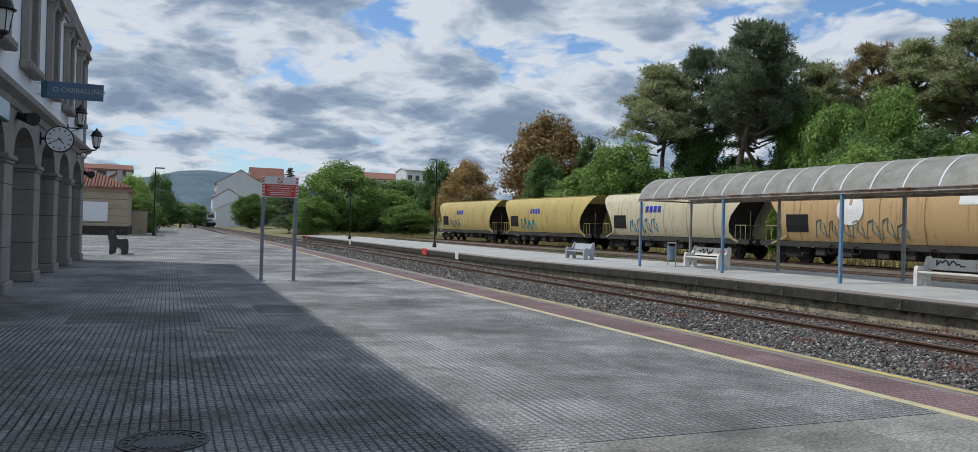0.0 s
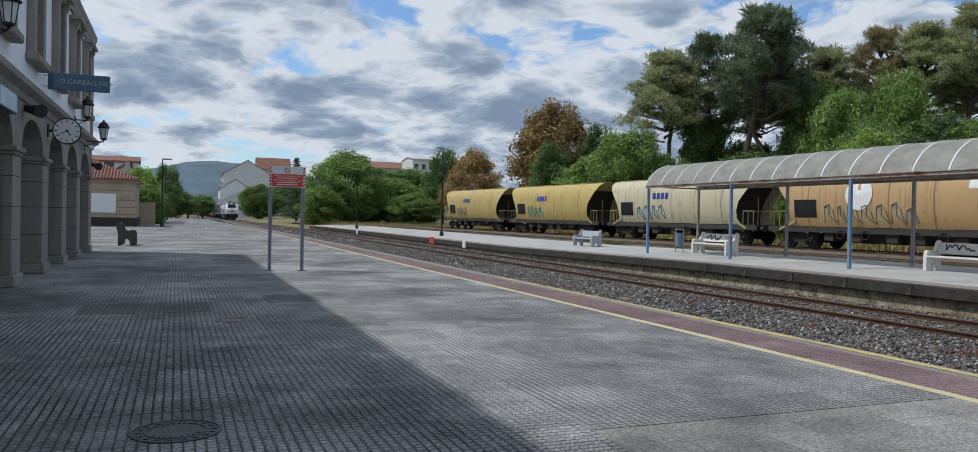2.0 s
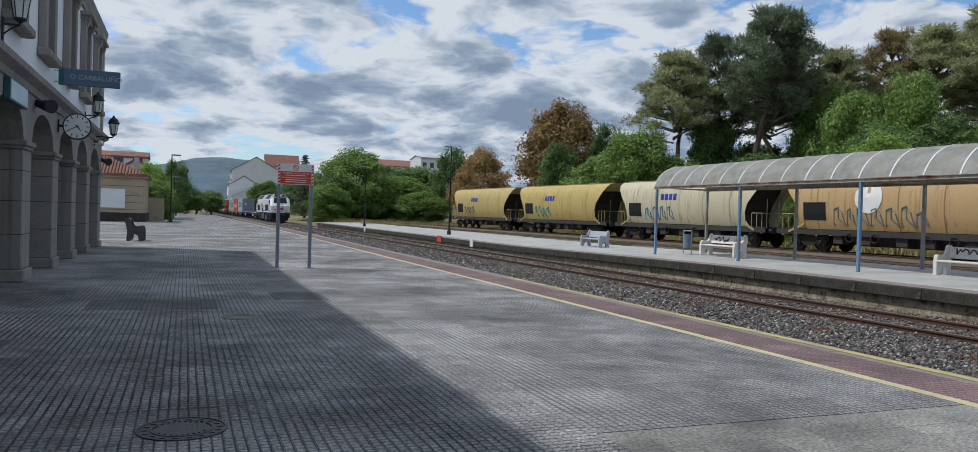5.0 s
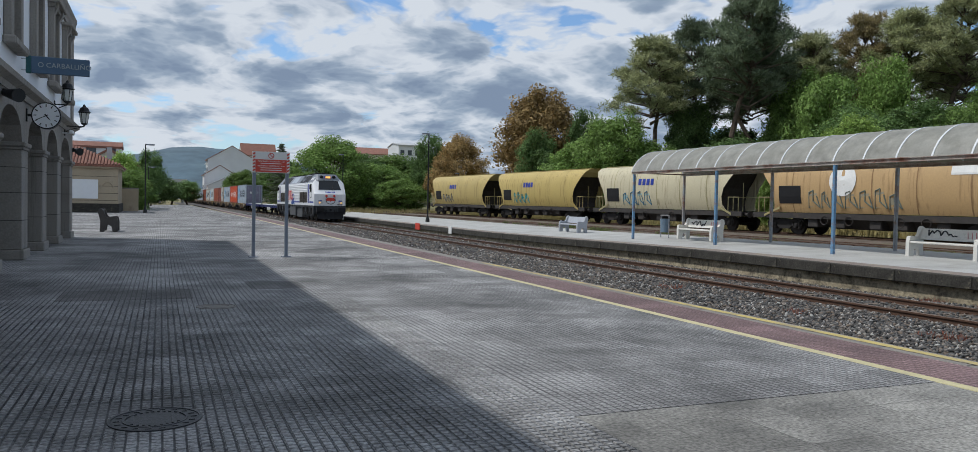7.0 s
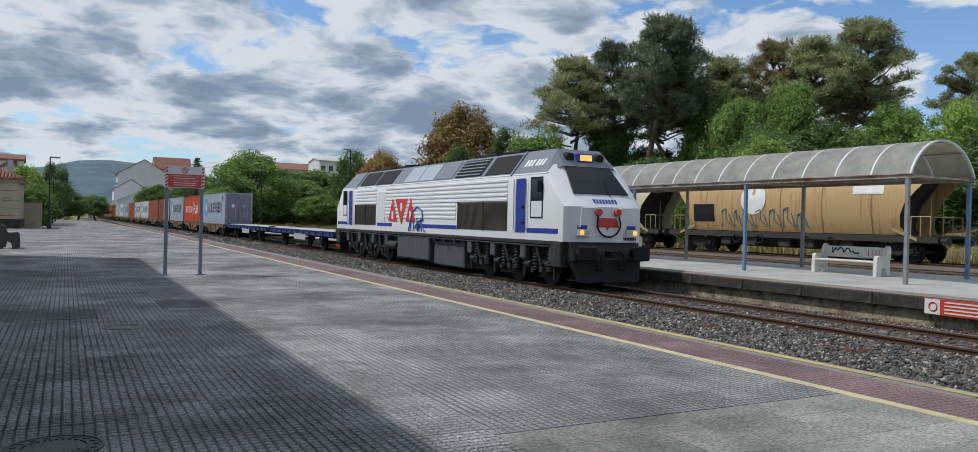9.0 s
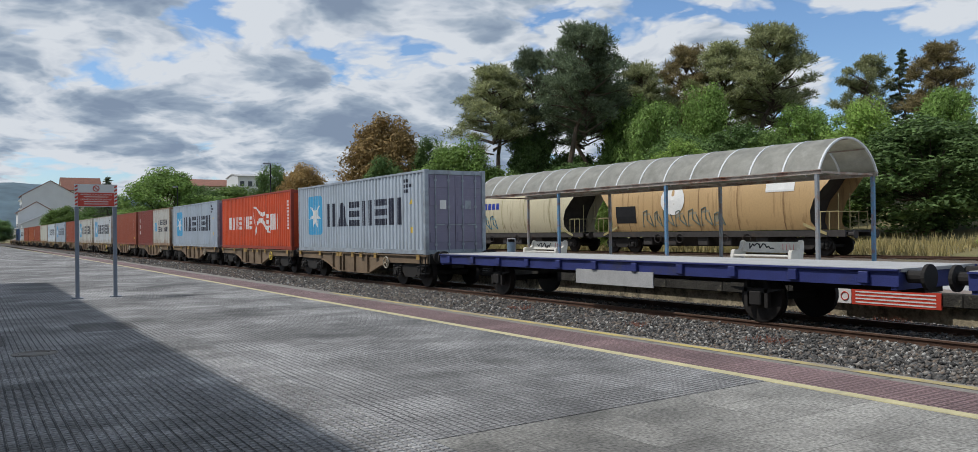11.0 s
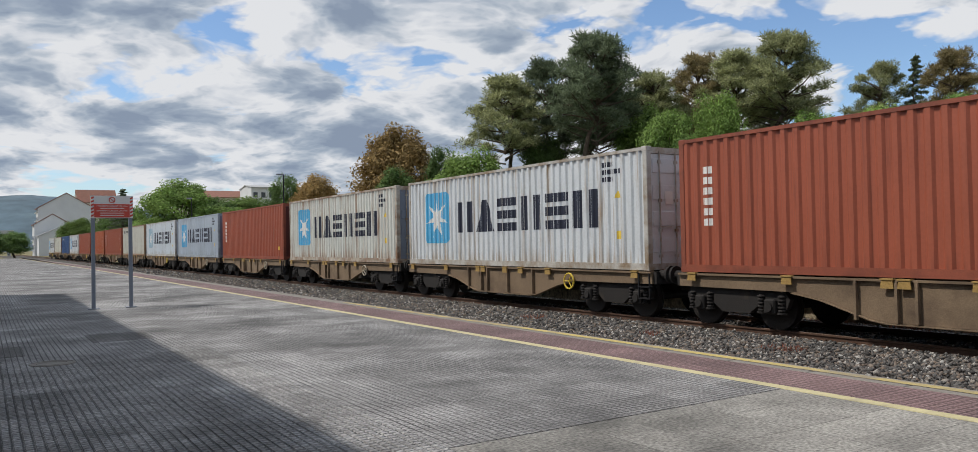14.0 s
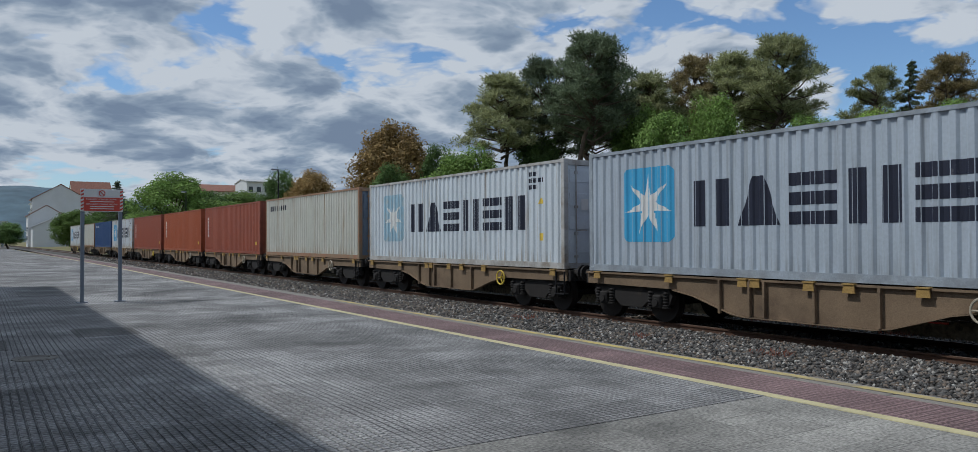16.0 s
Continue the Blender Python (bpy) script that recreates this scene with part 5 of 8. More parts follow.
            hp = [(s * 1.02, Y(-0.02), 1.82), (s * 1.02, Y(-0.10), 1.86), (s * 0.98, Y(-0.10), 2.38), (s * 0.42, Y(-0.10), 2.38), (s * 0.42, Y(-0.01), 2.38)]
            for a, b in zip(hp, hp[1:]):
                g.tube(a, b, 0.02, n=6)
            part("handrail", g, M_LWHITE, lo)
            g = Geo()
            g.tube((s * 0.96, Y(0.2), 1.06), (s * 0.96, Y(-0.36), 1.06), 0.13, n=14)
            g.box(s * 0.96 - 0.32, s * 0.96 + 0.32, min(Y(-0.46), Y(-0.36)), max(Y(-0.46), Y(-0.36)), 0.84, 1.28, bev=0.045)
            part("buffer", g, M_BLACK, lo)
        for p in ([(-0.42, 1.82), (-0.02, 1.82), (-0.28, 2.12)], [(-0.24, 2.10), (0.26, 2.10), (0.01, 1.72)], [(0.04, 1.82), (0.44, 1.82), (0.30, 2.12)]):
            g = Geo()
            g.prism([(a, b) for a, b in p], "y", Y(-0.004), Y(-0.012))
            part("emblem_triangle", g, M_LRED, lo, "red painted triangle")
        g = Geo()
        for k in range(12):
            a0, a1 = math.pi * (1 + k / 12), math.pi * (1 + (k + 1) / 12)
            g.tube((0.42 * math.cos(a0), Y(-0.09), 1.92 + 0.38 * math.sin(a0)), (0.42 * math.cos(a1), Y(-0.09), 1.92 + 0.38 * math.sin(a1)), 0.028, n=6)
        for s in (-1, 1):
            g.tube((s * 0.42, Y(-0.09), 1.92), (s * 0.36, Y(-0.06), 2.25), 0.028, n=6)
        part("brake_hose", g, M_BLACK, lo, smooth=True)
        for x in (-0.36, 0.33):
            part("hose_coupling", Geo().tube((x, Y(0.0), 2.26), (x, Y(-0.12), 2.26), 0.10, n=12), M_LRED, lo)
        for k in range(8):
            part("number_bar", _bars([(0.60 + 0.06 * k, 0.045)], lambda x, z: (x, Y(-0.006), z), 1.44, 1.53), M_LDARK, lo, recalc=False)
        # roof front: lit destination lamp and two horns
        lp = Geo()
        lp.box(-0.30, 0.30, min(Y(1.18), Y(1.50)), max(Y(1.18), Y(1.50)), 3.80, 4.08, bev=0.03)
        lb = part("marker_box", lp, M_LBLUE, lo)
        part("marker_lamp", Geo().box(-0.22, 0.22, min(Y(1.165), Y(1.2)), max(Y(1.165), Y(1.2)), 3.85, 4.03), M_LAMP if e == 0 else M_LAMPOFF, lb, "lit amber marker lamp")
        for x in (-0.55, 0.55):
            part("horn_grille", Geo().tube((x, Y(1.22), 3.93), (x, Y(1.45), 3.97), 0.15, n=16), M_BLACK, lo)
        # pilot and underframe end
        g = Geo()
        g.mesh([(-1.25, Y(0.10), 1.38), (1.25, Y(0.10), 1.38), (1.15, Y(-0.05), 0.85), (-1.15, Y(-0.05), 0.85), (-1.3, Y(0.9), 1.38), (1.3, Y(0.9), 1.38), (1.3, Y(0.9), 0.85), (-1.3, Y(0.9), 0.85)],
               [(0, 1, 2, 3), (0, 3, 7, 4), (1, 5, 6, 2), (3, 2, 6, 7), (4, 7, 6, 5), (0, 4, 5, 1)])
        part("headstock", g, M_LDARK, lo)
        g = Geo()
        g.mesh([(-1.25, Y(-0.02), 0.85), (1.25, Y(-0.02), 0.85), (1.05, Y(-0.22), 0.22), (-1.05, Y(-0.22), 0.22), (-1.25, Y(0.25), 0.85), (1.25, Y(0.25), 0.85), (1.05, Y(-0.10), 0.22), (-1.05, Y(-0.10), 0.22)],
               [(0, 1, 2, 3), (0, 3, 7, 4), (1, 5, 6, 2), (3, 2, 6, 7), (4, 7, 6, 5), (0, 4, 5, 1)])
        part("snow_plough", g, M_BLACK, lo)
        g = Geo()
        g.box(-0.07, 0.07, min(Y(-0.35), Y(0)), max(Y(-0.35), Y(0)), 0.95, 1.12, bev=0.02)
        for x in (-0.5, -0.35, 0.32, 0.48):
            for a, b in (((x, Y(0.0), 1.1), (x, Y(-0.2), 1.0)), ((x, Y(-0.2), 1.0), (x + 0.05, Y(-0.2), 0.6)), ((x + 0.05, Y(-0.2), 0.6), (x + 0.1, Y(-0.08), 0.55))):
                g.tube(a, b, 0.03, n=6)
        part("coupling", g, M_BLACK, lo)
        for s in (-1, 1):
            part("step_box", Geo().box(min(s * 1.15, s * 1.44), max(s * 1.15, s * 1.44), min(Y(0.3), Y(0.85)), max(Y(0.3), Y(0.85)), 0.62, 1.38, bev=0.03), M_LDARK, lo)
    # gear under the floor: reservoirs, pipes, sand boxes and brake cylinders
    for s in (-1, 1):
        part("air_reservoir", Geo().tube((s * 1.22, 13.5, 0.78), (s * 1.22, 14.6, 0.78), 0.19, n=14), M_LDARK, lo, smooth=True)
        part("pipe", Geo().tube((s * 1.40, 0.9, 1.22), (s * 1.40, L - 0.9, 1.22), 0.022, n=6), M_LTANK, lo)
        for c in (3.55, L - 4.85):
            for d in (-2.75, -1.0, 1.0, 2.75):
                g = Geo()
                g.box(min(s * 1.18, s * 1.40), max(s * 1.18, s * 1.40), c + d - 0.17, c + d + 0.17, 0.78, 1.24, bev=0.03)
                g.tube((s * 1.30, c + d, 0.80), (s * 1.22, c + d + 0.12, 0.22), 0.03, n=6)
                part("sand_box", g, M_LTANK, lo)
            for d in (-1.35, 0.65, 2.45):
                g = Geo()
                g.tube((s * 1.24, c + d, 0.62), (s * 1.24, c + d + 0.34, 0.62), 0.11, n=10)
                g.tube((s * 1.26, c + d - 0.1, 0.36), (s * 1.26, c + d + 0.1, 0.62), 0.035, n=6)
                part("brake_cylinder", g, M_LDARK, lo)
    # roof fittings
    g = Geo()
    for y0, y1 in ((4.2, 5.4), (5.9, 7.2), (14.2, 15.6), (16.2, 17.6)):
        g.box(-0.6, 0.6, y0, y1, 4.22, 4.36, bev=0.04)
        g.tube((0, (y0 + y1) / 2, 4.36), (0, (y0 + y1) / 2, 4.42), 0.45, n=18)
    for k in range(14):
        g.tube((-0.7, 8 + k * 0.4, 4.22), (-0.7, 8 + k * 0.4, 4.34), 0.02, n=6)
    part("roof_fan_housing", g, M_BLACK, lo)
    # three-axle bogies
    for c in (3.55, L - 4.85):
        bo = part("bogie", Geo().box(-1.0, 1.0, c - 2.6, c + 2.6, 0.55, 0.8, bev=0.04), M_BOGIE, lo)
        for s in (-1, 1):
            for d in (-2.0, 0.0, 2.0):
                part("wheel", wheel_geo(0.53, Geo(), s * 0.80, c + d, 0.53, s), M_WHEEL, bo, smooth=True)
                g = Geo()
                g.box(min(s * 1.05, s * 1.25), max(s * 1.05, s * 1.25), c + d - 0.22, c + d + 0.22, 0.36, 0.72, bev=0.04)
                g.tube((s * 1.25, c + d, 0.53), (s * 1.31, c + d, 0.53), 0.12, n=12)
                part("axle_box", g, M_LDARK, bo)
                for q in (-0.42, 0.42):
                    part("coil_spring", spring_geo(s * 1.22, c + d + q, 0.46, 1.20, 0.115, 7), M_LDARK, bo)
                part("damper", Geo().tube((s * 1.36, c + d - 0.1, 0.62), (s * 1.36, c + d + 0.2, 1.2), 0.05, n=8), M_BOGIE, bo)
            g = Geo()
            g.prism([(c - 2.7, 0.62), (c - 2.4, 0.92), (c + 2.4, 0.92), (c + 2.7, 0.62), (c + 2.3, 0.72), (c - 2.3, 0.72)], "x", s * 1.02, s * 1.14)
            part("side_frame", g, M_BOGIE, bo)
        for d in (-2.0, 0.0, 2.0):
            part("axle", Geo().tube((-0.8, c + d, 0.53), (0.8, c + d, 0.53), 0.09, n=10), M_BOGIE, bo)
    part("underframe", Geo().box(-1.2, 1.2, 0.9, L - 0.9, 0.95, 1.32), M_BOGIE, lo)
    return lo


def _bars(spec, place, z0, z1):
    g = Geo()
    for x0, w in spec:
        g.face([place(x0, z0), place(x0 + w, z0), place(x0 + w, z1), place(x0, z1)])
    return g


TRAIN.append((build_loco(), 0.0, 0.0))

# ---- trees ----


def leaf_material(name, color, var=0.45):
    ma = bpy.data.materials.new(name)
    ma.use_nodes = True
    nt = ma.node_tree
    N, L = nt.nodes.new, nt.links.new
    b = nt.nodes["Principled BSDF"]
    b.inputs["Roughness"].default_value = 0.65
    b.inputs["Specular IOR Level"].default_value = 0.25
    geo = N("ShaderNodeNewGeometry")
    rr = N("ShaderNodeMapRange")
    rr.inputs["To Min"].default_value, rr.inputs["To Max"].default_value = 1 - var, 1 + var
    L(geo.outputs["Random Per Island"], rr.inputs["Value"])
    oi = N("ShaderNodeObjectInfo")
    r2 = N("ShaderNodeMapRange")
    r2.inputs["To Min"].default_value, r2.inputs["To Max"].default_value = 0.75, 1.25
    L(oi.outputs["Random"], r2.inputs["Value"])
    mu = N("ShaderNodeMath")
    mu.operation = "MULTIPLY"
    L(rr.outputs["Result"], mu.inputs[0])
    L(r2.outputs["Result"], mu.inputs[1])
    sc = N("ShaderNodeVectorMath")
    sc.operation = "SCALE"
    sc.inputs[0].default_value = color
    L(mu.outputs[0], sc.inputs["Scale"])
    L(sc.outputs[0], b.inputs["Base Color"])
    tr = N("ShaderNodeBsdfTranslucent")
    L(sc.outputs[0], tr.inputs["Color"])
    mx = N("ShaderNodeMixShader")
    mx.inputs[0].default_value = 0.34
    L(b.outputs[0], mx.inputs[1])
    L(tr.outputs[0], mx.inputs[2])
    L(mx.outputs[0], nt.nodes["Material Output"].inputs[0])
    return ma


M_BARK = mat("rough_bark", (0.10, 0.075, 0.055), 0.95, var=0.4, scale=2.0, fine=14.0, bump=0.8)
M_PINE = leaf_material("pine_needles", (0.30, 0.32, 0.165))
M_PINED = leaf_material("dark_pine_needles", (0.165, 0.21, 0.125))
M_PINEB = leaf_material("browning_pine_needles", (0.34, 0.28, 0.14))
M_LEAF = leaf_material("green_leaves", (0.19, 0.29, 0.075))
M_LEAFD = leaf_material("deep_green_leaves", (0.135, 0.215, 0.07))
M_LEAFL = leaf_material("light_green_leaves", (0.25, 0.36, 0.085))
M_LEAFB = leaf_material("bronze_leaves", (0.30, 0.21, 0.085))


def clump(g, c, r, n, size, flat=0.7, rnd=random, slim=0.5, burst=False):
    """A loose tuft of small blades round c, mostly facing outwards and up."""
    q = np.random.default_rng(rnd.randrange(1 << 30))

    def unit(v):
        return v / (np.linalg.norm(v, axis=1, keepdims=True) + 1e-9)
    d = unit(q.normal(size=(n, 3)))
    u = d * (r * (0.30 + 0.80 * q.random((n, 1)) ** 0.7))
    p = np.array(c) + u * np.array([1.0, 1.0, flat])
    nn = unit(d * 0.9 + q.normal(size=(n, 3)) * 0.5 + np.array([0, 0, 0.4]))
    a = unit(np.cross(nn, q.normal(size=(n, 3))))
    if burst:
        a = unit(d + q.normal(size=(n, 3)) * 0.45 + np.array([0, 0, 0.25]))
        nn = unit(np.cross(a, q.normal(size=(n, 3))))
    b = np.cross(nn, a)
    s = size * (0.6 + 0.8 * q.random((n, 1)))
    a, b = a * s, b * s * slim
    k0 = len(g.v)
    g.v.extend(map(tuple, np.stack([p - a * 0.8 - b, p - a * 0.6 + b, p + a * 1.2], 1).reshape(-1, 3).tolist()))
    g.f.extend((k0 + 3 * i, k0 + 3 * i + 1, k0 + 3 * i + 2) for i in range(n))
    g.m.extend([0] * n)


def limb(g, a, b, r0, r1, rnd, n=3):
    a, b = Vector(a), Vector(b)
    p = a
    for k in range(n):
        t = (k + 1) / n
        q = a.lerp(b, t) + (Vector((rnd.uniform(-1, 1), rnd.uniform(-1, 1), rnd.uniform(-0.4, 0.6))) * (b - a).length * 0.06 if k < n - 1 else Vector())
        g.tube(p, q, r0 + (r1 - r0) * k / n, r0 + (r1 - r0) * t, n=6, caps=False)
        p = q


def tree_meshes(form, seed):
    """Trunk and crown of a tree one unit high with a crown half a unit in radius at most."""
    rnd = random.Random(seed)
    tg, cg = Geo(), Geo()
    H = 18.0
    if form == "pine":
        limb(tg, (0, 0, 0), (rnd.uniform(-0.4, 0.4), rnd.uniform(-0.4, 0.4), H * 0.96), 0.30, 0.06, rnd, 6)
        low = rnd.uniform(0.36, 0.50)
        for k in range(70):
            t = rnd.random() ** 0.85
            z = H * (low + (0.97 - low) * t)
            reach = (3.9 * (1 - t) ** 0.5 * (0.55 + 0.45 * min(1.0, t / 0.25)) + 0.5) * rnd.choice((0.5, 0.75, 1.0, 1.12))
            a = rnd.uniform(0, 6.283)
            tip = (reach * math.cos(a), reach * math.sin(a), z + reach * rnd.uniform(0.0, 0.45))
            limb(tg, (0, 0, z - 0.5), tip, 0.09, 0.03, rnd, 2)
            for q in (1.0, 0.72, 0.9):
                o = rnd.uniform(-0.5, 0.5)
                clump(cg, (tip[0] * q - o * math.sin(a), tip[1] * q + o * math.cos(a), z + (tip[2] - z) * q + rnd.uniform(0.0, 0.4)), rnd.uniform(0.45, 0.95), 125, 0.20, 0.72, rnd, 0.20, True)
        clump(cg, (0, 0, H * 0.965), 0.75, 200, 0.22, 1.1, rnd, 0.2, True)
    elif form == "spruce":
        limb(tg, (0, 0, 0), (0, 0, H), 0.28, 0.03, rnd, 4)
        for k in range(70):
            t = k / 70
            z = H * (0.12 + 0.87 * t)
            reach = 3.0 * (1 - t) ** 0.9 + 0.15
            a = k * 2.4
            tip = (reach * math.cos(a), reach * math.sin(a), z - reach * 0.22)
            limb(tg, (0, 0, z), tip, 0.05, 0.02, rnd, 1)
            for q in (0.45, 0.95):
                clump(cg, (tip[0] * q, tip[1] * q, z + (tip[2] - z) * q), 0.35 + 0.35 * (1 - t), 90, 0.16, 0.4, rnd, 0.35)
    else:
        H = 12.0
        limb(tg, (0, 0, 0), (0.2, 0.1, H * 0.55), 0.32, 0.16, rnd, 3)
        low = 0.16 if form == "broad" else 0.02
        n = 105 if form == "broad" else 180
        for k in range(n):
            u = Vector((rnd.gauss(0, 1), rnd.gauss(0, 1), rnd.gauss(0, 1))).normalized() * (rnd.random() ** (0.4 if form == "broad" else 0.28))
            z = H * (low + (1 - low) * (0.5 + 0.47 * u.z))
            w = 1.0 - 0.35 * max(0.0, u.z)
            c = (u.x * 4.4 * w, u.y * 4.4 * w, z)
            if k % 3 == 0:
                limb(tg, (0.1, 0, H * (low + 0.25)), c, 0.10, 0.02, rnd, 2)
            clump(cg, c, rnd.uniform(0.7, 1.7) if form == "broad" else rnd.uniform(0.8, 1.25), 230 if form == "broad" else 165, 0.15, 0.85, rnd, 0.6)
    return tg, cg, H


TREES = {}


def tree(name, form, seed, leafmat, x, y, top, radius, ground, label):
    key = (form, seed, leafmat.name)
    if key not in TREES:
        tg, cg, H = tree_meshes(form, seed)
        ob = thing("tree" if form != "bush" else "bush", label, "tree" if form != "bush" else "bush")
        part("trunk", tg, M_BARK, ob, smooth=True, recalc=False)
        part("crown", cg, leafmat, ob, recalc=False)
        TREES[key] = (ob, H, {"pine": 4.6, "spruce": 3.3}.get(form, 5.0), [False])
    ob, H, R, used = TREES[key]
    sz, sx = (top - ground) / H, radius / R
    m = Matrix.Translation((x, y, ground)) @ Matrix.Rotation(seed * 1.3 + x, 4, "Z") @ Matrix.Diagonal((sx, sx, sz, 1))
    if not used[0]:
        used[0] = True
        ob.matrix_basis = m
        return ob
    c = copy_thing(ob, m)
    c["label"] = label
    return c


def slope_z(x):
    return float(np.interp(x, [17, 26, 32, 45, 80], [-0.3, -0.2, 0.4, 2.0, 5.0]))


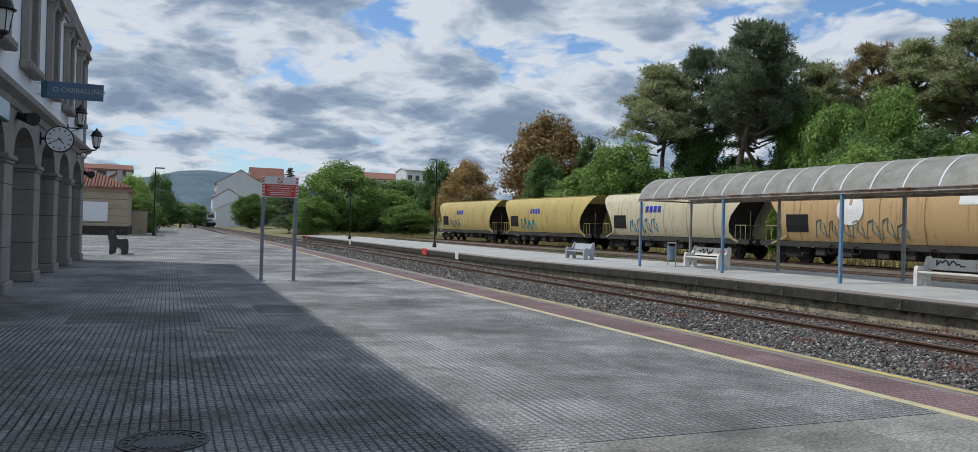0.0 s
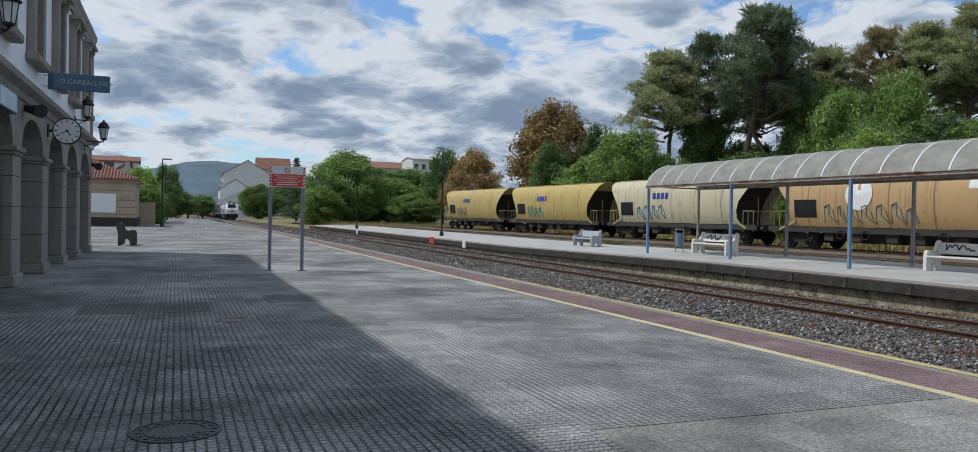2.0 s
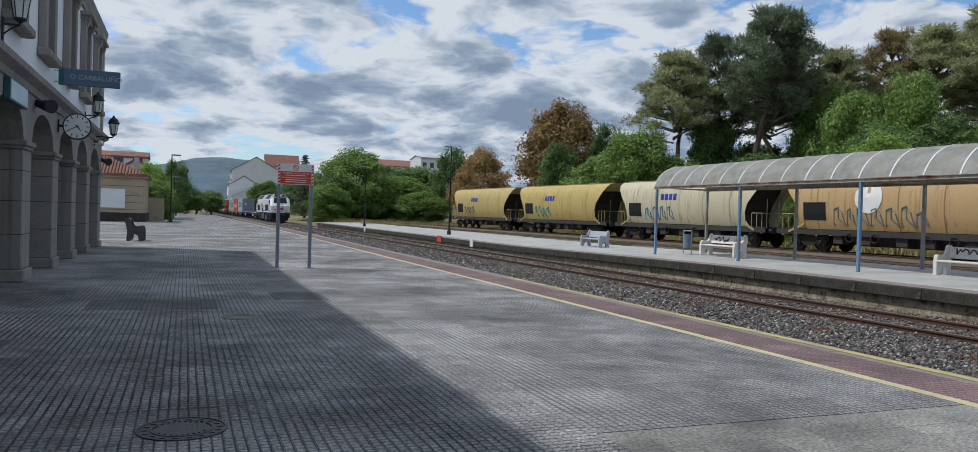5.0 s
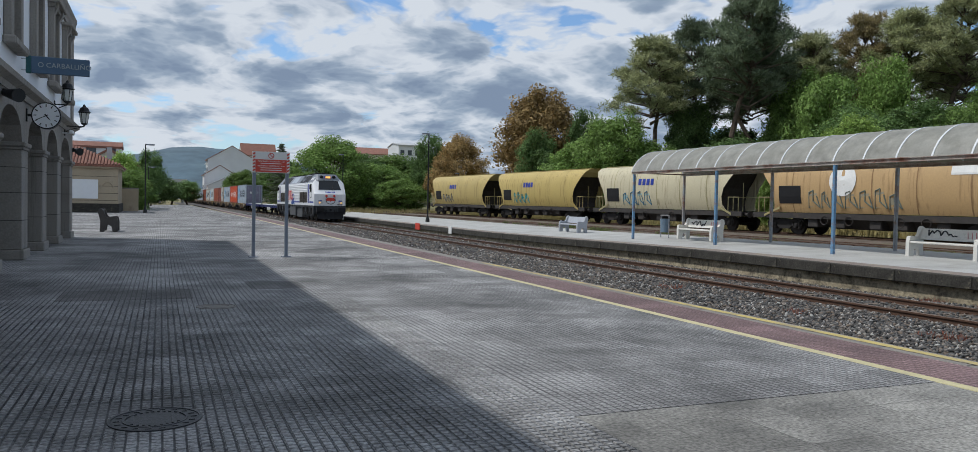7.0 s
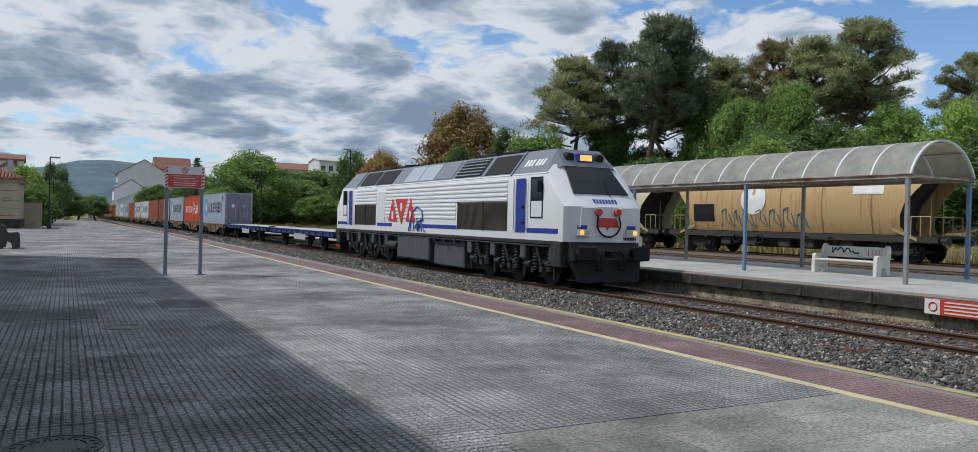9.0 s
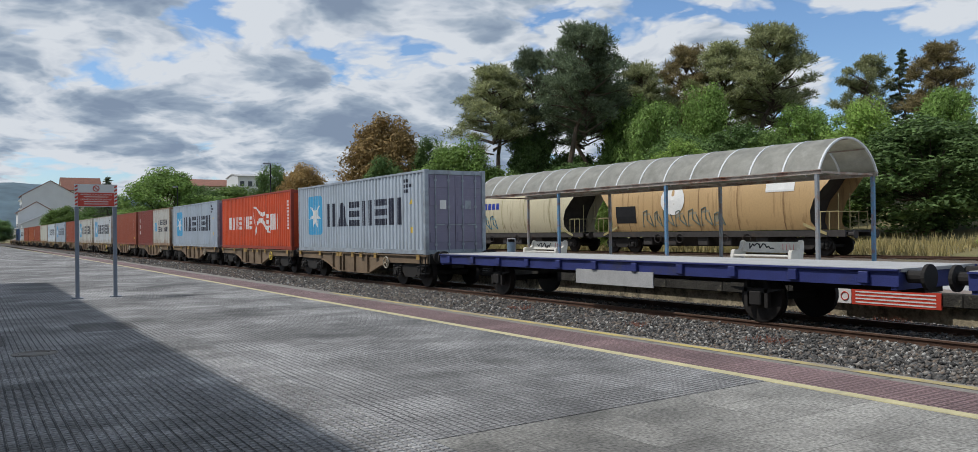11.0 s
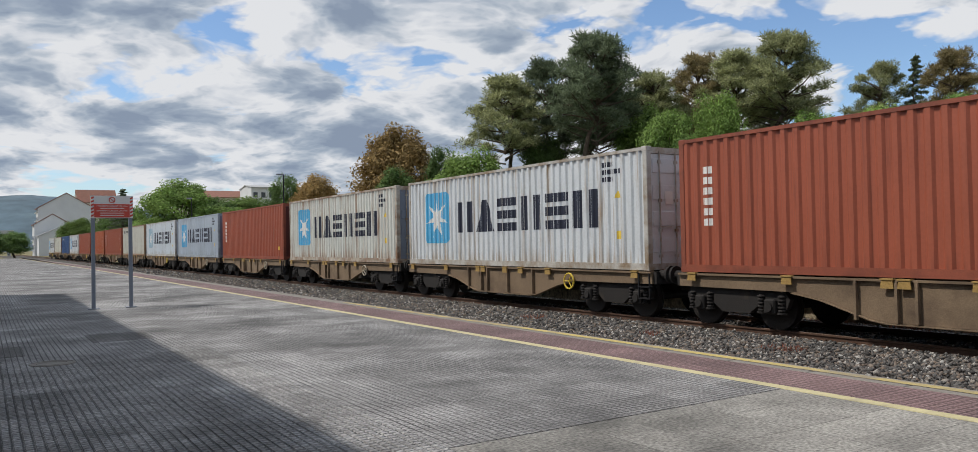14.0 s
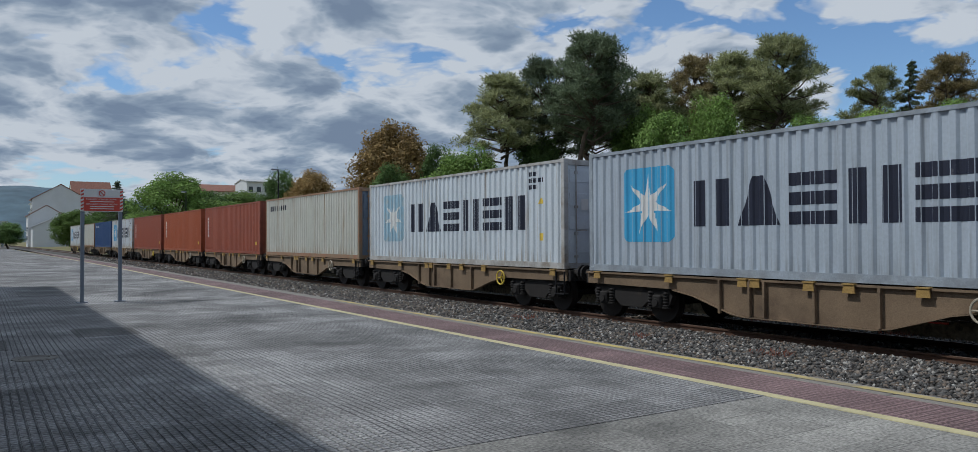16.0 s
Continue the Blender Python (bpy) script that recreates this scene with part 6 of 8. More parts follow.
def build_trees():
    P, S = "pine", "broad"
    pine_l, dark_l = "tall pine with a sparse dark green crown above the sidings", "tall dense dark pine with bare lower trunk"
    brown_l, green_l = "broad tree with bronze and green foliage behind the wagons", "leafy green tree behind the sidings"
    rows = [
        (P, 1, M_PINE, 33.2, 69.7, 18.4, 5.0, pine_l), (P, 2, M_PINED, 39.1, 70.5, 20.9, 4.2, dark_l), (P, 3, M_PINED, 38.4, 60.9, 21.6, 4.8, dark_l),
        (P, 1, M_PINED, 41.0, 63.5, 19.0, 4.4, dark_l), (P, 2, M_PINE, 49.5, 64.3, 19.5, 4.4, pine_l), (P, 4, M_PINEB, 54.2, 62.3, 21.6, 3.8, "tall pine with browning needles"),
        (P, 1, M_PINE, 55.5, 57.8, 21.0, 4.2, pine_l), (P, 3, M_PINE, 57.0, 52.9, 22.2, 4.8, pine_l), (P, 4, M_PINE, 67.9, 49.3, 19.6, 3.4, pine_l),
        ("spruce", 1, M_PINED, 69.7, 46.3, 20.2, 2.6, "slender dark spruce above the sidings"), (P, 4, M_PINEB, 66.7, 41.2, 18.4, 3.8, "tall pine with browning needles"),
        (P, 2, M_PINE, 61.0, 57.0, 19.8, 4.0, pine_l), (P, 3, M_PINED, 45.0, 69.0, 18.0, 4.4, dark_l), (P, 1, M_PINE, 52.0, 68.0, 18.6, 4.0, pine_l),
        ("bush", 5, M_LEAFB, 32.8, 94.1, 16.9, 6.4, brown_l), ("bush", 6, M_LEAFB, 30.1, 117.0, 12.2, 4.6, brown_l), (S, 3, M_LEAFD, 26.4, 121.5, 12.4, 3.4, green_l),
        (S, 2, M_LEAF, 28.1, 68.3, 10.6, 4.2, green_l), (S, 3, M_LEAFD, 35.5, 87.1, 12.8, 3.8, green_l), (S, 1, M_LEAF, 39.2, 51.9, 13.4, 3.4, green_l),
        (S, 3, M_LEAF, 44.1, 61.1, 15.4, 3.6, green_l), (S, 2, M_LEAFD, 38.1, 47.3, 9.6, 4.0, green_l), (S, 1, M_LEAFD, 42.5, 45.3, 10.4, 4.4, green_l),
        (S, 3, M_LEAFD, 37.6, 69.1, 12.2, 4.6, green_l), (S, 1, M_LEAFD, 41.5, 66.1, 13.0, 4.8, green_l), (S, 2, M_LEAF, 42.2, 42.4, 10.5, 3.0, green_l),
        (S, 2, M_LEAF, 56.2, 48.8, 15.0, 4.2, green_l), (S, 3, M_LEAF, 50.0, 56.0, 14.6, 4.4, green_l), (S, 1, M_LEAFD, 46.0, 54.0, 12.6, 4.2, green_l),
        (S, 2, M_LEAFD, 60.0, 44.0, 15.0, 4.2, green_l), (S, 3, M_LEAFL, 52.0, 40.0, 12.6, 3.4, green_l), (S, 1, M_LEAF, 58.0, 36.0, 13.6, 4.4, green_l), (S, 2, M_LEAFD, 48.0, 30.0, 11.0, 4.6, green_l),
        (S, 3, M_LEAF, 62.0, 28.0, 14.6, 4.8, green_l), (S, 1, M_LEAFD, 46.5, 74.0, 13.4, 4.8, green_l), (S, 2, M_LEAFD, 33.0, 76.0, 11.6, 4.4, green_l), (S, 3, M_LEAFD, 29.5, 88.0, 10.2, 4.2, green_l),
        ("bush", 6, M_LEAF, 12.2, 127.3, 11.7, 7.0, "large round green tree beyond the platform end"), ("spruce", 1, M_PINED, 9.7, 168.3, 14.5, 4.4, "dark conifer beyond the platform end"),
        ("bush", 5, M_LEAF, 9.0, 239.0, 9.7, 6.4, green_l), ("bush", 5, M_LEAF, 28.5, 154.3, 12.6, 7.2, green_l), ("bush", 6, M_LEAFD, 22.0, 150.0, 10.5, 6.2, green_l), ("bush", 5, M_LEAFD, 18.0, 232.0, 13.5, 7.4, green_l), ("bush", 6, M_LEAF, 7.2, 122.0, 5.4, 2.6, green_l), (S, 1, M_LEAFB, 24.4, 108.0, 8.0, 3.0, brown_l),
        (S, 3, M_LEAFD, -14.6, 129.8, 8.1, 3.2, "dark green tree behind the gatehouse"), (S, 2, M_LEAFD, -6.5, 229.7, 8.7, 4.8, "dark green tree far along the track"), ("bush", 5, M_LEAFD, -17.0, 215.0, 7.0, 6.0, "dark green tree far along the track"), ("bush", 6, M_LEAFD, -24.0, 180.0, 8.0, 6.5, "dark green tree far along the track"), (S, 1, M_LEAFD, -10.5, 232.0, 8.0, 4.8, "dark green tree far along the track"),
        ("bush", 5, M_LEAFL, -17.0, 94.8, 6.3, 2.6, "light green overgrown bush beside the gatehouse"), ("bush", 6, M_LEAF, -16.4, 89.8, 4.0, 1.9, "light green overgrown bush beside the gatehouse"),
        ("bush", 5, M_LEAFL, 26.8, 44.4, 7.1, 2.7, "light green bush behind the wagons"), ("bush", 6, M_LEAFL, 29.1, 39.4, 7.8, 3.3, "light green bush behind the wagons"), ("bush", 5, M_LEAF, 33.0, 33.0, 7.0, 3.2, "green bush behind the wagons"),
        ("bush", 6, M_LEAF, 28.5, 73.8, 8.3, 3.6, "green bush behind the wagons"), ("bush", 5, M_LEAF, 31.2, 66.3, 9.1, 3.4, "green bush behind the wagons"), ("bush", 6, M_LEAFD, 33.5, 57.0, 8.4, 3.6, "green bush behind the wagons"),
        ("bush", 5, M_LEAF, 21.3, 119.9, 5.8, 3.4, "round green bush beyond the sidings"), ("bush", 6, M_LEAF, 21.3, 133.5, 7.5, 4.4, "round green bush beyond the sidings"), ("bush", 5, M_LEAF, 17.0, 138.0, 5.4, 3.4, "round green bush beyond the sidings"),
        ("bush", 6, M_LEAFD, 40.0, 38.0, 8.6, 3.6, "green bush behind the wagons"), ("bush", 5, M_LEAFD, 36.0, 26.0, 7.2, 3.6, "green bush behind the wagons"), ("bush", 6, M_LEAFL, 26.5, 17.5, 2.4, 1.6, "light green weeds beside the sidings"), ("bush", 5, M_LEAFL, 8.5, 118.0, 1.8, 1.2, "yellow green weeds beyond the platform"),
    ]
    for form, seed, m, x, y, top, r, lab in rows:
        r *= 1.12 if form == P else 1.06
        tree("tree", form, seed, m, x, y, top, r, slope_z(x) - 0.1 if x > 17 else -0.7, lab)


build_trees()

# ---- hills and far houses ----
# distance haze is mixed into the hill's colours, both base and blotches
M_HILL = mat("wooded_hill_haze_tint", (0.085, 0.13, 0.165), 1.0, var=0.35, scale=0.012, fine=0.06, bump=0.0, dirt=(0.13, 0.19, 0.21), dirt_amt=0.5, dirt_scale=0.02)
M_PLASTER = mat("pale_plaster", (0.62, 0.64, 0.66), 0.9, var=0.08, scale=0.4, bump=0.05)
M_CREAM = mat("cream_plaster", (0.55, 0.52, 0.44), 0.9, var=0.1, scale=0.4, bump=0.05)
M_TILE = mat("clay_roof_tiles", (0.23, 0.105, 0.075), 0.85, var=0.3, scale=1.5, dirt=(0.15, 0.10, 0.08), dirt_amt=0.5, rand=0.12)
M_FARGLASS = mat("far_window_glass", (0.05, 0.06, 0.07), 0.2, var=0.1, bump=0.0)
M_FARGREY = mat("far_grey_wall", (0.42, 0.43, 0.44), 0.9, var=0.1)


def build_hill():
    rnd = random.Random(4)
    g = Geo()
    n = 90
    rows = []
    for j, (d, f) in enumerate(((900, 0.0), (1000, 0.45), (1100, 0.8), (1200, 1.0), (1400, 0.7))):
        r = []
        for i in range(n):
            x = -900 + i * 20
            base = float(np.interp(x, [-900, -300, -120, -60, 20, 90, 200, 420, 900], [40, 60, 52, 60, 73, 70, 50, 38, 30]))
            w = noise.noise(Vector((x * 0.012, j * 0.7, 2.0))) * 7 + noise.noise(Vector((x * 0.06, j * 1.7, 5.0))) * 3 + rnd.uniform(-1, 1) * 1.4
            r.append((x, d, max(-0.7, (base + w) * f - 0.7)))
        rows.append(r)
    v = [p for r in rows for p in r]
    f = [(j * n + i, j * n + i + 1, (j + 1) * n + i + 1, (j + 1) * n + i) for j in range(len(rows) - 1) for i in range(n - 1)]
    g.mesh(v, f)
    tagged(part("hill", g, M_HILL, smooth=True), "distant wooded hill, coloured blue-green for the haze", "hill", kind="structure")


def house(name, label, x0, x1, y0, y1, eave, ridge, wallm, along="y", z0=-0.7, wins=(), roofm=None, over=0.4, blind_gable=False):
    """House with gable roof; wins: (face, floors, columns)."""
    h = thing(name, label, "building")
    g = Geo()
    if along == "y":
        xm = (x0 + x1) / 2
        g.prism([(x0, z0), (x1, z0), (x1, eave), (xm, ridge), (x0, eave)], "y", y0, y1)
        r = Geo()
        k = (ridge - eave) / (xm - x0)
        for s, xe in ((-1, x0), (1, x1)):
            e = xe + s * over
            r.prism([(e, eave - k * over + 0.03), (xm, ridge + 0.03), (xm, ridge + 0.28), (e, eave - k * over + 0.28)], "y", y0 - 0.2, y1 + 0.2)
    else:
        ym = (y0 + y1) / 2
        g.prism([(y0, z0), (y1, z0), (y1, eave), (ym, ridge), (y0, eave)], "x", x0, x1)
        r = Geo()
        k = (ridge - eave) / (ym - y0)
        for s, ye in ((-1, y0), (1, y1)):
            e = ye + s * over
            r.prism([(e, eave - k * over + 0.03), (ym, ridge + 0.03), (ym, ridge + 0.28), (e, eave - k * over + 0.28)], "x", x0 - 0.2, x1 + 0.2)
    part("wall", g, wallm, h)
    part("roof", r, roofm or M_TILE, h)
    for face, floors, cols, base in wins:
        for f in range(floors):
            for c in range(cols):
                z = base + f * 3.0
                if face == "front":
                    w = (x1 - x0) / cols
                    cx_ = x0 + w * (c + 0.5)
                    b = Geo().box(cx_ - 0.55, cx_ + 0.55, y0 - 0.06, y0 + 0.1, z, z + 1.4)
                    s = Geo().box(cx_ - 0.7, cx_ + 0.7, y0 - 0.15, y0, z - 0.12, z)
                else:
                    w = (y1 - y0) / cols
                    cy_ = y0 + w * (c + 0.5)
                    xx = x0 if face == "left" else x1
                    b = Geo().box(xx - 0.06, xx + 0.06, cy_ - 0.6, cy_ + 0.6, z, z + 1.4)
                    s = Geo().box(xx - 0.6 if face == "left" else xx, xx if face == "left" else xx + 0.6, cy_ - 0.9, cy_ + 0.9, z - 0.15, z)
                p = part("window", b, M_FARGLASS, h)
                part("sill", s, M_PLASTER, p)
    return h


def beyond(f, x, y, z):
    """A place f times as far from the platform's near end along the same line of sight."""
    return -13.3 + (x + 13.3) * f, y * f, 1.44 + (z - 1.44) * f


def far_house(f, name, label, x0, x1, y0, depth, eave, ridge, wallm, along, **kw):
    a, b = beyond(f, x0, y0, eave), beyond(f, x1, y0, ridge)
    return house(name, label, a[0], b[0], a[1], a[1] + depth, a[2], b[2], wallm, along, **kw)


def build_far_houses():
    far_house(1.66, "apartment_house", "tall pale house with a blind gable and red roof", -3.3, 7.4, 194, 14, 10.2, 13.4, M_PLASTER, "y", wins=[("left", 5, 4, 2.6)])
    far_house(1.62, "row_house", "row of flats with a long red tiled roof", 6.0, 14.6, 214, 12, 12.6, 15.6, M_CREAM, "x", wins=[("front", 5, 6, 3.0)])
    far_house(1.76, "gabled_house", "pale gabled house beside the railway line", -5.2, 0.8, 169.5, 12, 6.0, 7.9, M_PLASTER, "y", wins=[("left", 2, 3, 1.4)])
    far_house(1.80, "shed", "pale grey gabled shed beside the railway line", -5.0, 0.6, 159.5, 10, 3.7, 5.0, M_PLASTER, "y", roofm=M_FARGREY)
    house("flat_block", "white block of flats behind the trees", 46.7, 53.0, 211, 222, 16.6, 17.4, M_PLASTER, "x", roofm=M_FARGREY, wins=[("front", 3, 3, 8.0)])
    house("row_house", "row of houses with orange tiled roofs behind the trees", 33.0, 49.0, 224, 236, 14.6, 16.6, M_CREAM, "x", wins=[("front", 2, 7, 9.0)])
    house("town_house", "white town house with a red tiled roof", -24.5, -17.9, 109.5, 113, 7.3, 7.9, M_PLASTER, "x", wins=[("front", 2, 3, 2.9)], over=0.15)
    house("cream_house", "cream house with a shallow tiled gable roof", -21.4, -15.9, 99.7, 106, 4.9, 6.5, M_CREAM, "y")
    b = thing("road_bridge", "grey concrete road bridge over the railway", "bridge")
    part("deck", Geo().box(-24, -4.6, 300, 306, 6.4, 7.7), M_FARGREY, b)
    for x in (-22.0, -14.0, -6.5):
        part("pier", Geo().box(x, x + 0.9, 302, 304, -0.7, 6.4), M_FARGREY, b)


build_hill()
build_far_houses()

# ---- station building ----
M_GRAN = mat("weathered_granite", (0.27, 0.25, 0.225), 0.9, var=0.25, scale=0.9, fine=30.0, dirt=(0.13, 0.12, 0.10), dirt_amt=0.55, dirt_scale=0.7, streak=True, bump=0.35)
M_RENDER = mat("white_wall_paint", (0.80, 0.82, 0.85), 0.85, var=0.06, scale=0.6, dirt=(0.58, 0.60, 0.62), dirt_amt=0.3, dirt_scale=0.5)
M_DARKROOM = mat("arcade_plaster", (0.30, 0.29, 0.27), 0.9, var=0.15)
M_IRON = mat("black_cast_iron", (0.022, 0.023, 0.025), 0.5, metal=0.4, var=0.2)
M_MILK = mat("frosted_lamp_glass", (0.62, 0.63, 0.60), 0.35, var=0.05, bump=0.0)
M_BOARD = mat("grey_blue_board", (0.085, 0.15, 0.24), 0.45, var=0.08, scale=2.0, dirt=(0.11, 0.17, 0.24), dirt_amt=0.3)
M_BOARDG = mat("green_board_end", (0.02, 0.10, 0.11), 0.45, var=0.08)
M_FACE = mat("clock_face", (0.78, 0.80, 0.82), 0.4, var=0.04, bump=0.0)
M_LETTER = mat("faded_lettering", (0.42, 0.46, 0.46), 0.6, var=0.15)
WX = -16.05
PIERS = [3.25, 6.6, 9.95, 13.3, 16.6, 20.05, 23.3, 26.5, 29.9]   # pier centres


def build_station():
    st = thing("station_building", "two-storey station with granite arcade and white upper wall", "station building")
    x0, y0, y1 = -27.0, -30.0, 30.3
    ZS, ZC = 2.55, 3.75
    # arcade front with arches
    for a, b in zip(PIERS, PIERS[1:]):
        n = 14
        l, r = a + 0.40, b - 0.40
        pts = [(l + (r - l) * k / n, ZS + 0.66 * math.sqrt(max(0.0, 1 - (2 * k / n - 1) ** 2))) for k in range(n + 1)]
        g = Geo()
        for (ya, za), (yb, zb) in zip(pts, pts[1:]):
            g.mesh([(WX, ya, za), (WX, yb, zb), (WX, yb, ZC - 0.3), (WX, ya, ZC - 0.3), (WX - 0.9, ya, za), (WX - 0.9, yb, zb), (WX - 0.9, yb, ZC - 0.3), (WX - 0.9, ya, ZC - 0.3)],
                   [(0, 1, 2, 3), (4, 7, 6, 5), (0, 4, 5, 1)])
        part("arch", g, M_GRAN, st)
    for p in PIERS:
        g = Geo()
        g.box(WX - 0.95, WX, p - 0.40, p + 0.40, 0.22, ZS - 0.16, bev=0.02)
        pr = part("pier", g, M_GRAN, st)
        part("plinth", Geo().box(WX - 1.0, WX + 0.05, p - 0.45, p + 0.45, 0, 0.22, bev=0.02), M_GRAN, pr)
        g = Geo()
        g.box(WX - 0.98, WX + 0.03, p - 0.43, p + 0.43, ZS - 0.16, ZS - 0.10, bev=0.01)
        g.box(WX - 1.01, WX + 0.07, p - 0.47, p + 0.47, ZS - 0.10, ZS, bev=0.02)
        part("capital", g, M_GRAN, pr)
        part("spandrel", Geo().box(WX - 0.9, WX, p - 0.40, p + 0.40, ZS, ZC - 0.3), M_GRAN, st)
        for zz in (0.85, 1.45, 2.0):
            part("stone_joint", Geo().box(WX - 0.953, WX + 0.003, p - 0.403, p + 0.403, zz, zz + 0.012), M_COPING, pr)
    part("solid_front", Geo().box(WX - 0.9, WX, y0, PIERS[0] - 0.40, 0, ZC - 0.3), M_GRAN, st)
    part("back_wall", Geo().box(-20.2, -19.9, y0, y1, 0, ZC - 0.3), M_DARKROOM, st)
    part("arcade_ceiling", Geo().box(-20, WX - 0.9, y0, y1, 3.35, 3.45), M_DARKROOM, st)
    g = Geo()
    g.prism([(WX - 0.9, ZC - 0.3), (WX + 0.04, ZC - 0.3), (WX + 0.06, ZC - 0.18), (WX + 0.20, ZC - 0.10), (WX + 0.22, ZC), (WX - 0.9, ZC)], "y", y0, y1 + 0.15)
    part("string_course", g, M_GRAN, st)
    part("upper_wall", Geo().box(x0, WX - 0.02, y0, y1 - 0.02, ZC, 6.9), M_RENDER, st)
    part("end_wall", Geo().box(x0, -20.2, y1 - 0.5, y1, 0, ZC), M_GRAN, st)
    g = Geo()
    g.prism([(WX - 0.3, 6.80), (WX + 0.04, 6.80), (WX + 0.05, 6.92), (WX + 0.08, 7.0), (WX + 0.09, 7.1), (WX + 0.12, 7.18), (WX + 0.13, 7.28), (WX - 0.3, 7.28)], "y", y0, y1)
    part("cornice", g, M_GRAN, st)
    g = Geo()
    g.prism([(WX + 0.10, 7.30), (-21.5, 8.4), (x0, 7.30)], "y", y0, y1)
    part("roof", g, M_TILE, st)
    part("corner_quoin", Geo().box(WX - 0.4, WX + 0.03, y1 - 0.5, y1 + 0.03, ZC, 6.81), M_GRAN, st)
    # upper windows with stone surrounds
    for yc in (5.0, 8.3, 11.7, 15.0, 18.2, 21.5, 24.7, 27.9):
        w = part("window", Geo().box(WX - 0.05, WX + 0.004, yc - 0.42, yc + 0.42, 4.55, 6.35), M_FARGLASS, st)
        for s in (-1, 1):
            part("jamb", Geo().box(WX - 0.02, WX + 0.13, yc + s * 0.56 - 0.14, yc + s * 0.56 + 0.14, 4.45, 6.45, bev=0.015), M_GRAN, w)
            g = Geo()
            g.prism([(WX, 6.1), (WX + 0.10, 6.15), (WX + 0.22, 6.42), (WX + 0.22, 6.52), (WX, 6.52)], "y", yc + s * 0.56 - 0.12, yc + s * 0.56 + 0.12)
            part("bracket", g, M_GRAN, w)
        part("sill", Geo().box(WX - 0.02, WX + 0.22, yc - 0.8, yc + 0.8, 4.28, 4.45, bev=0.03), M_GRAN, w)
        g = Geo()
        g.box(WX - 0.02, WX + 0.28, yc - 0.85, yc + 0.85, 6.52, 6.62, bev=0.02)
        g.box(WX - 0.02, WX + 0.16, yc - 0.74, yc + 0.74, 6.40, 6.52)
        part("lintel", g, M_GRAN, w)
        part("glazing_bar", Geo().box(WX, WX + 0.02, yc - 0.025, yc + 0.025, 4.55, 6.35), M_RENDER, w)


def text_mesh(s, size, m, parent, mtx, name="lettering", align="CENTER"):
    cu = bpy.data.curves.new(name, "FONT")
    cu.body, cu.size, cu.align_x, cu.align_y, cu.extrude = s, size, align, "CENTER", 0.002
    ob = new(name, cu)
    bpy.context.view_layer.update()
    me = bpy.data.meshes.new_from_object(ob.evaluated_get(bpy.context.evaluated_depsgraph_get()))
    bpy.data.objects.remove(ob)
    me.materials.clear()
    me.materials.append(m)
    o = new(name, me)
    o.parent = parent
    o.matrix_basis = mtx
    return o


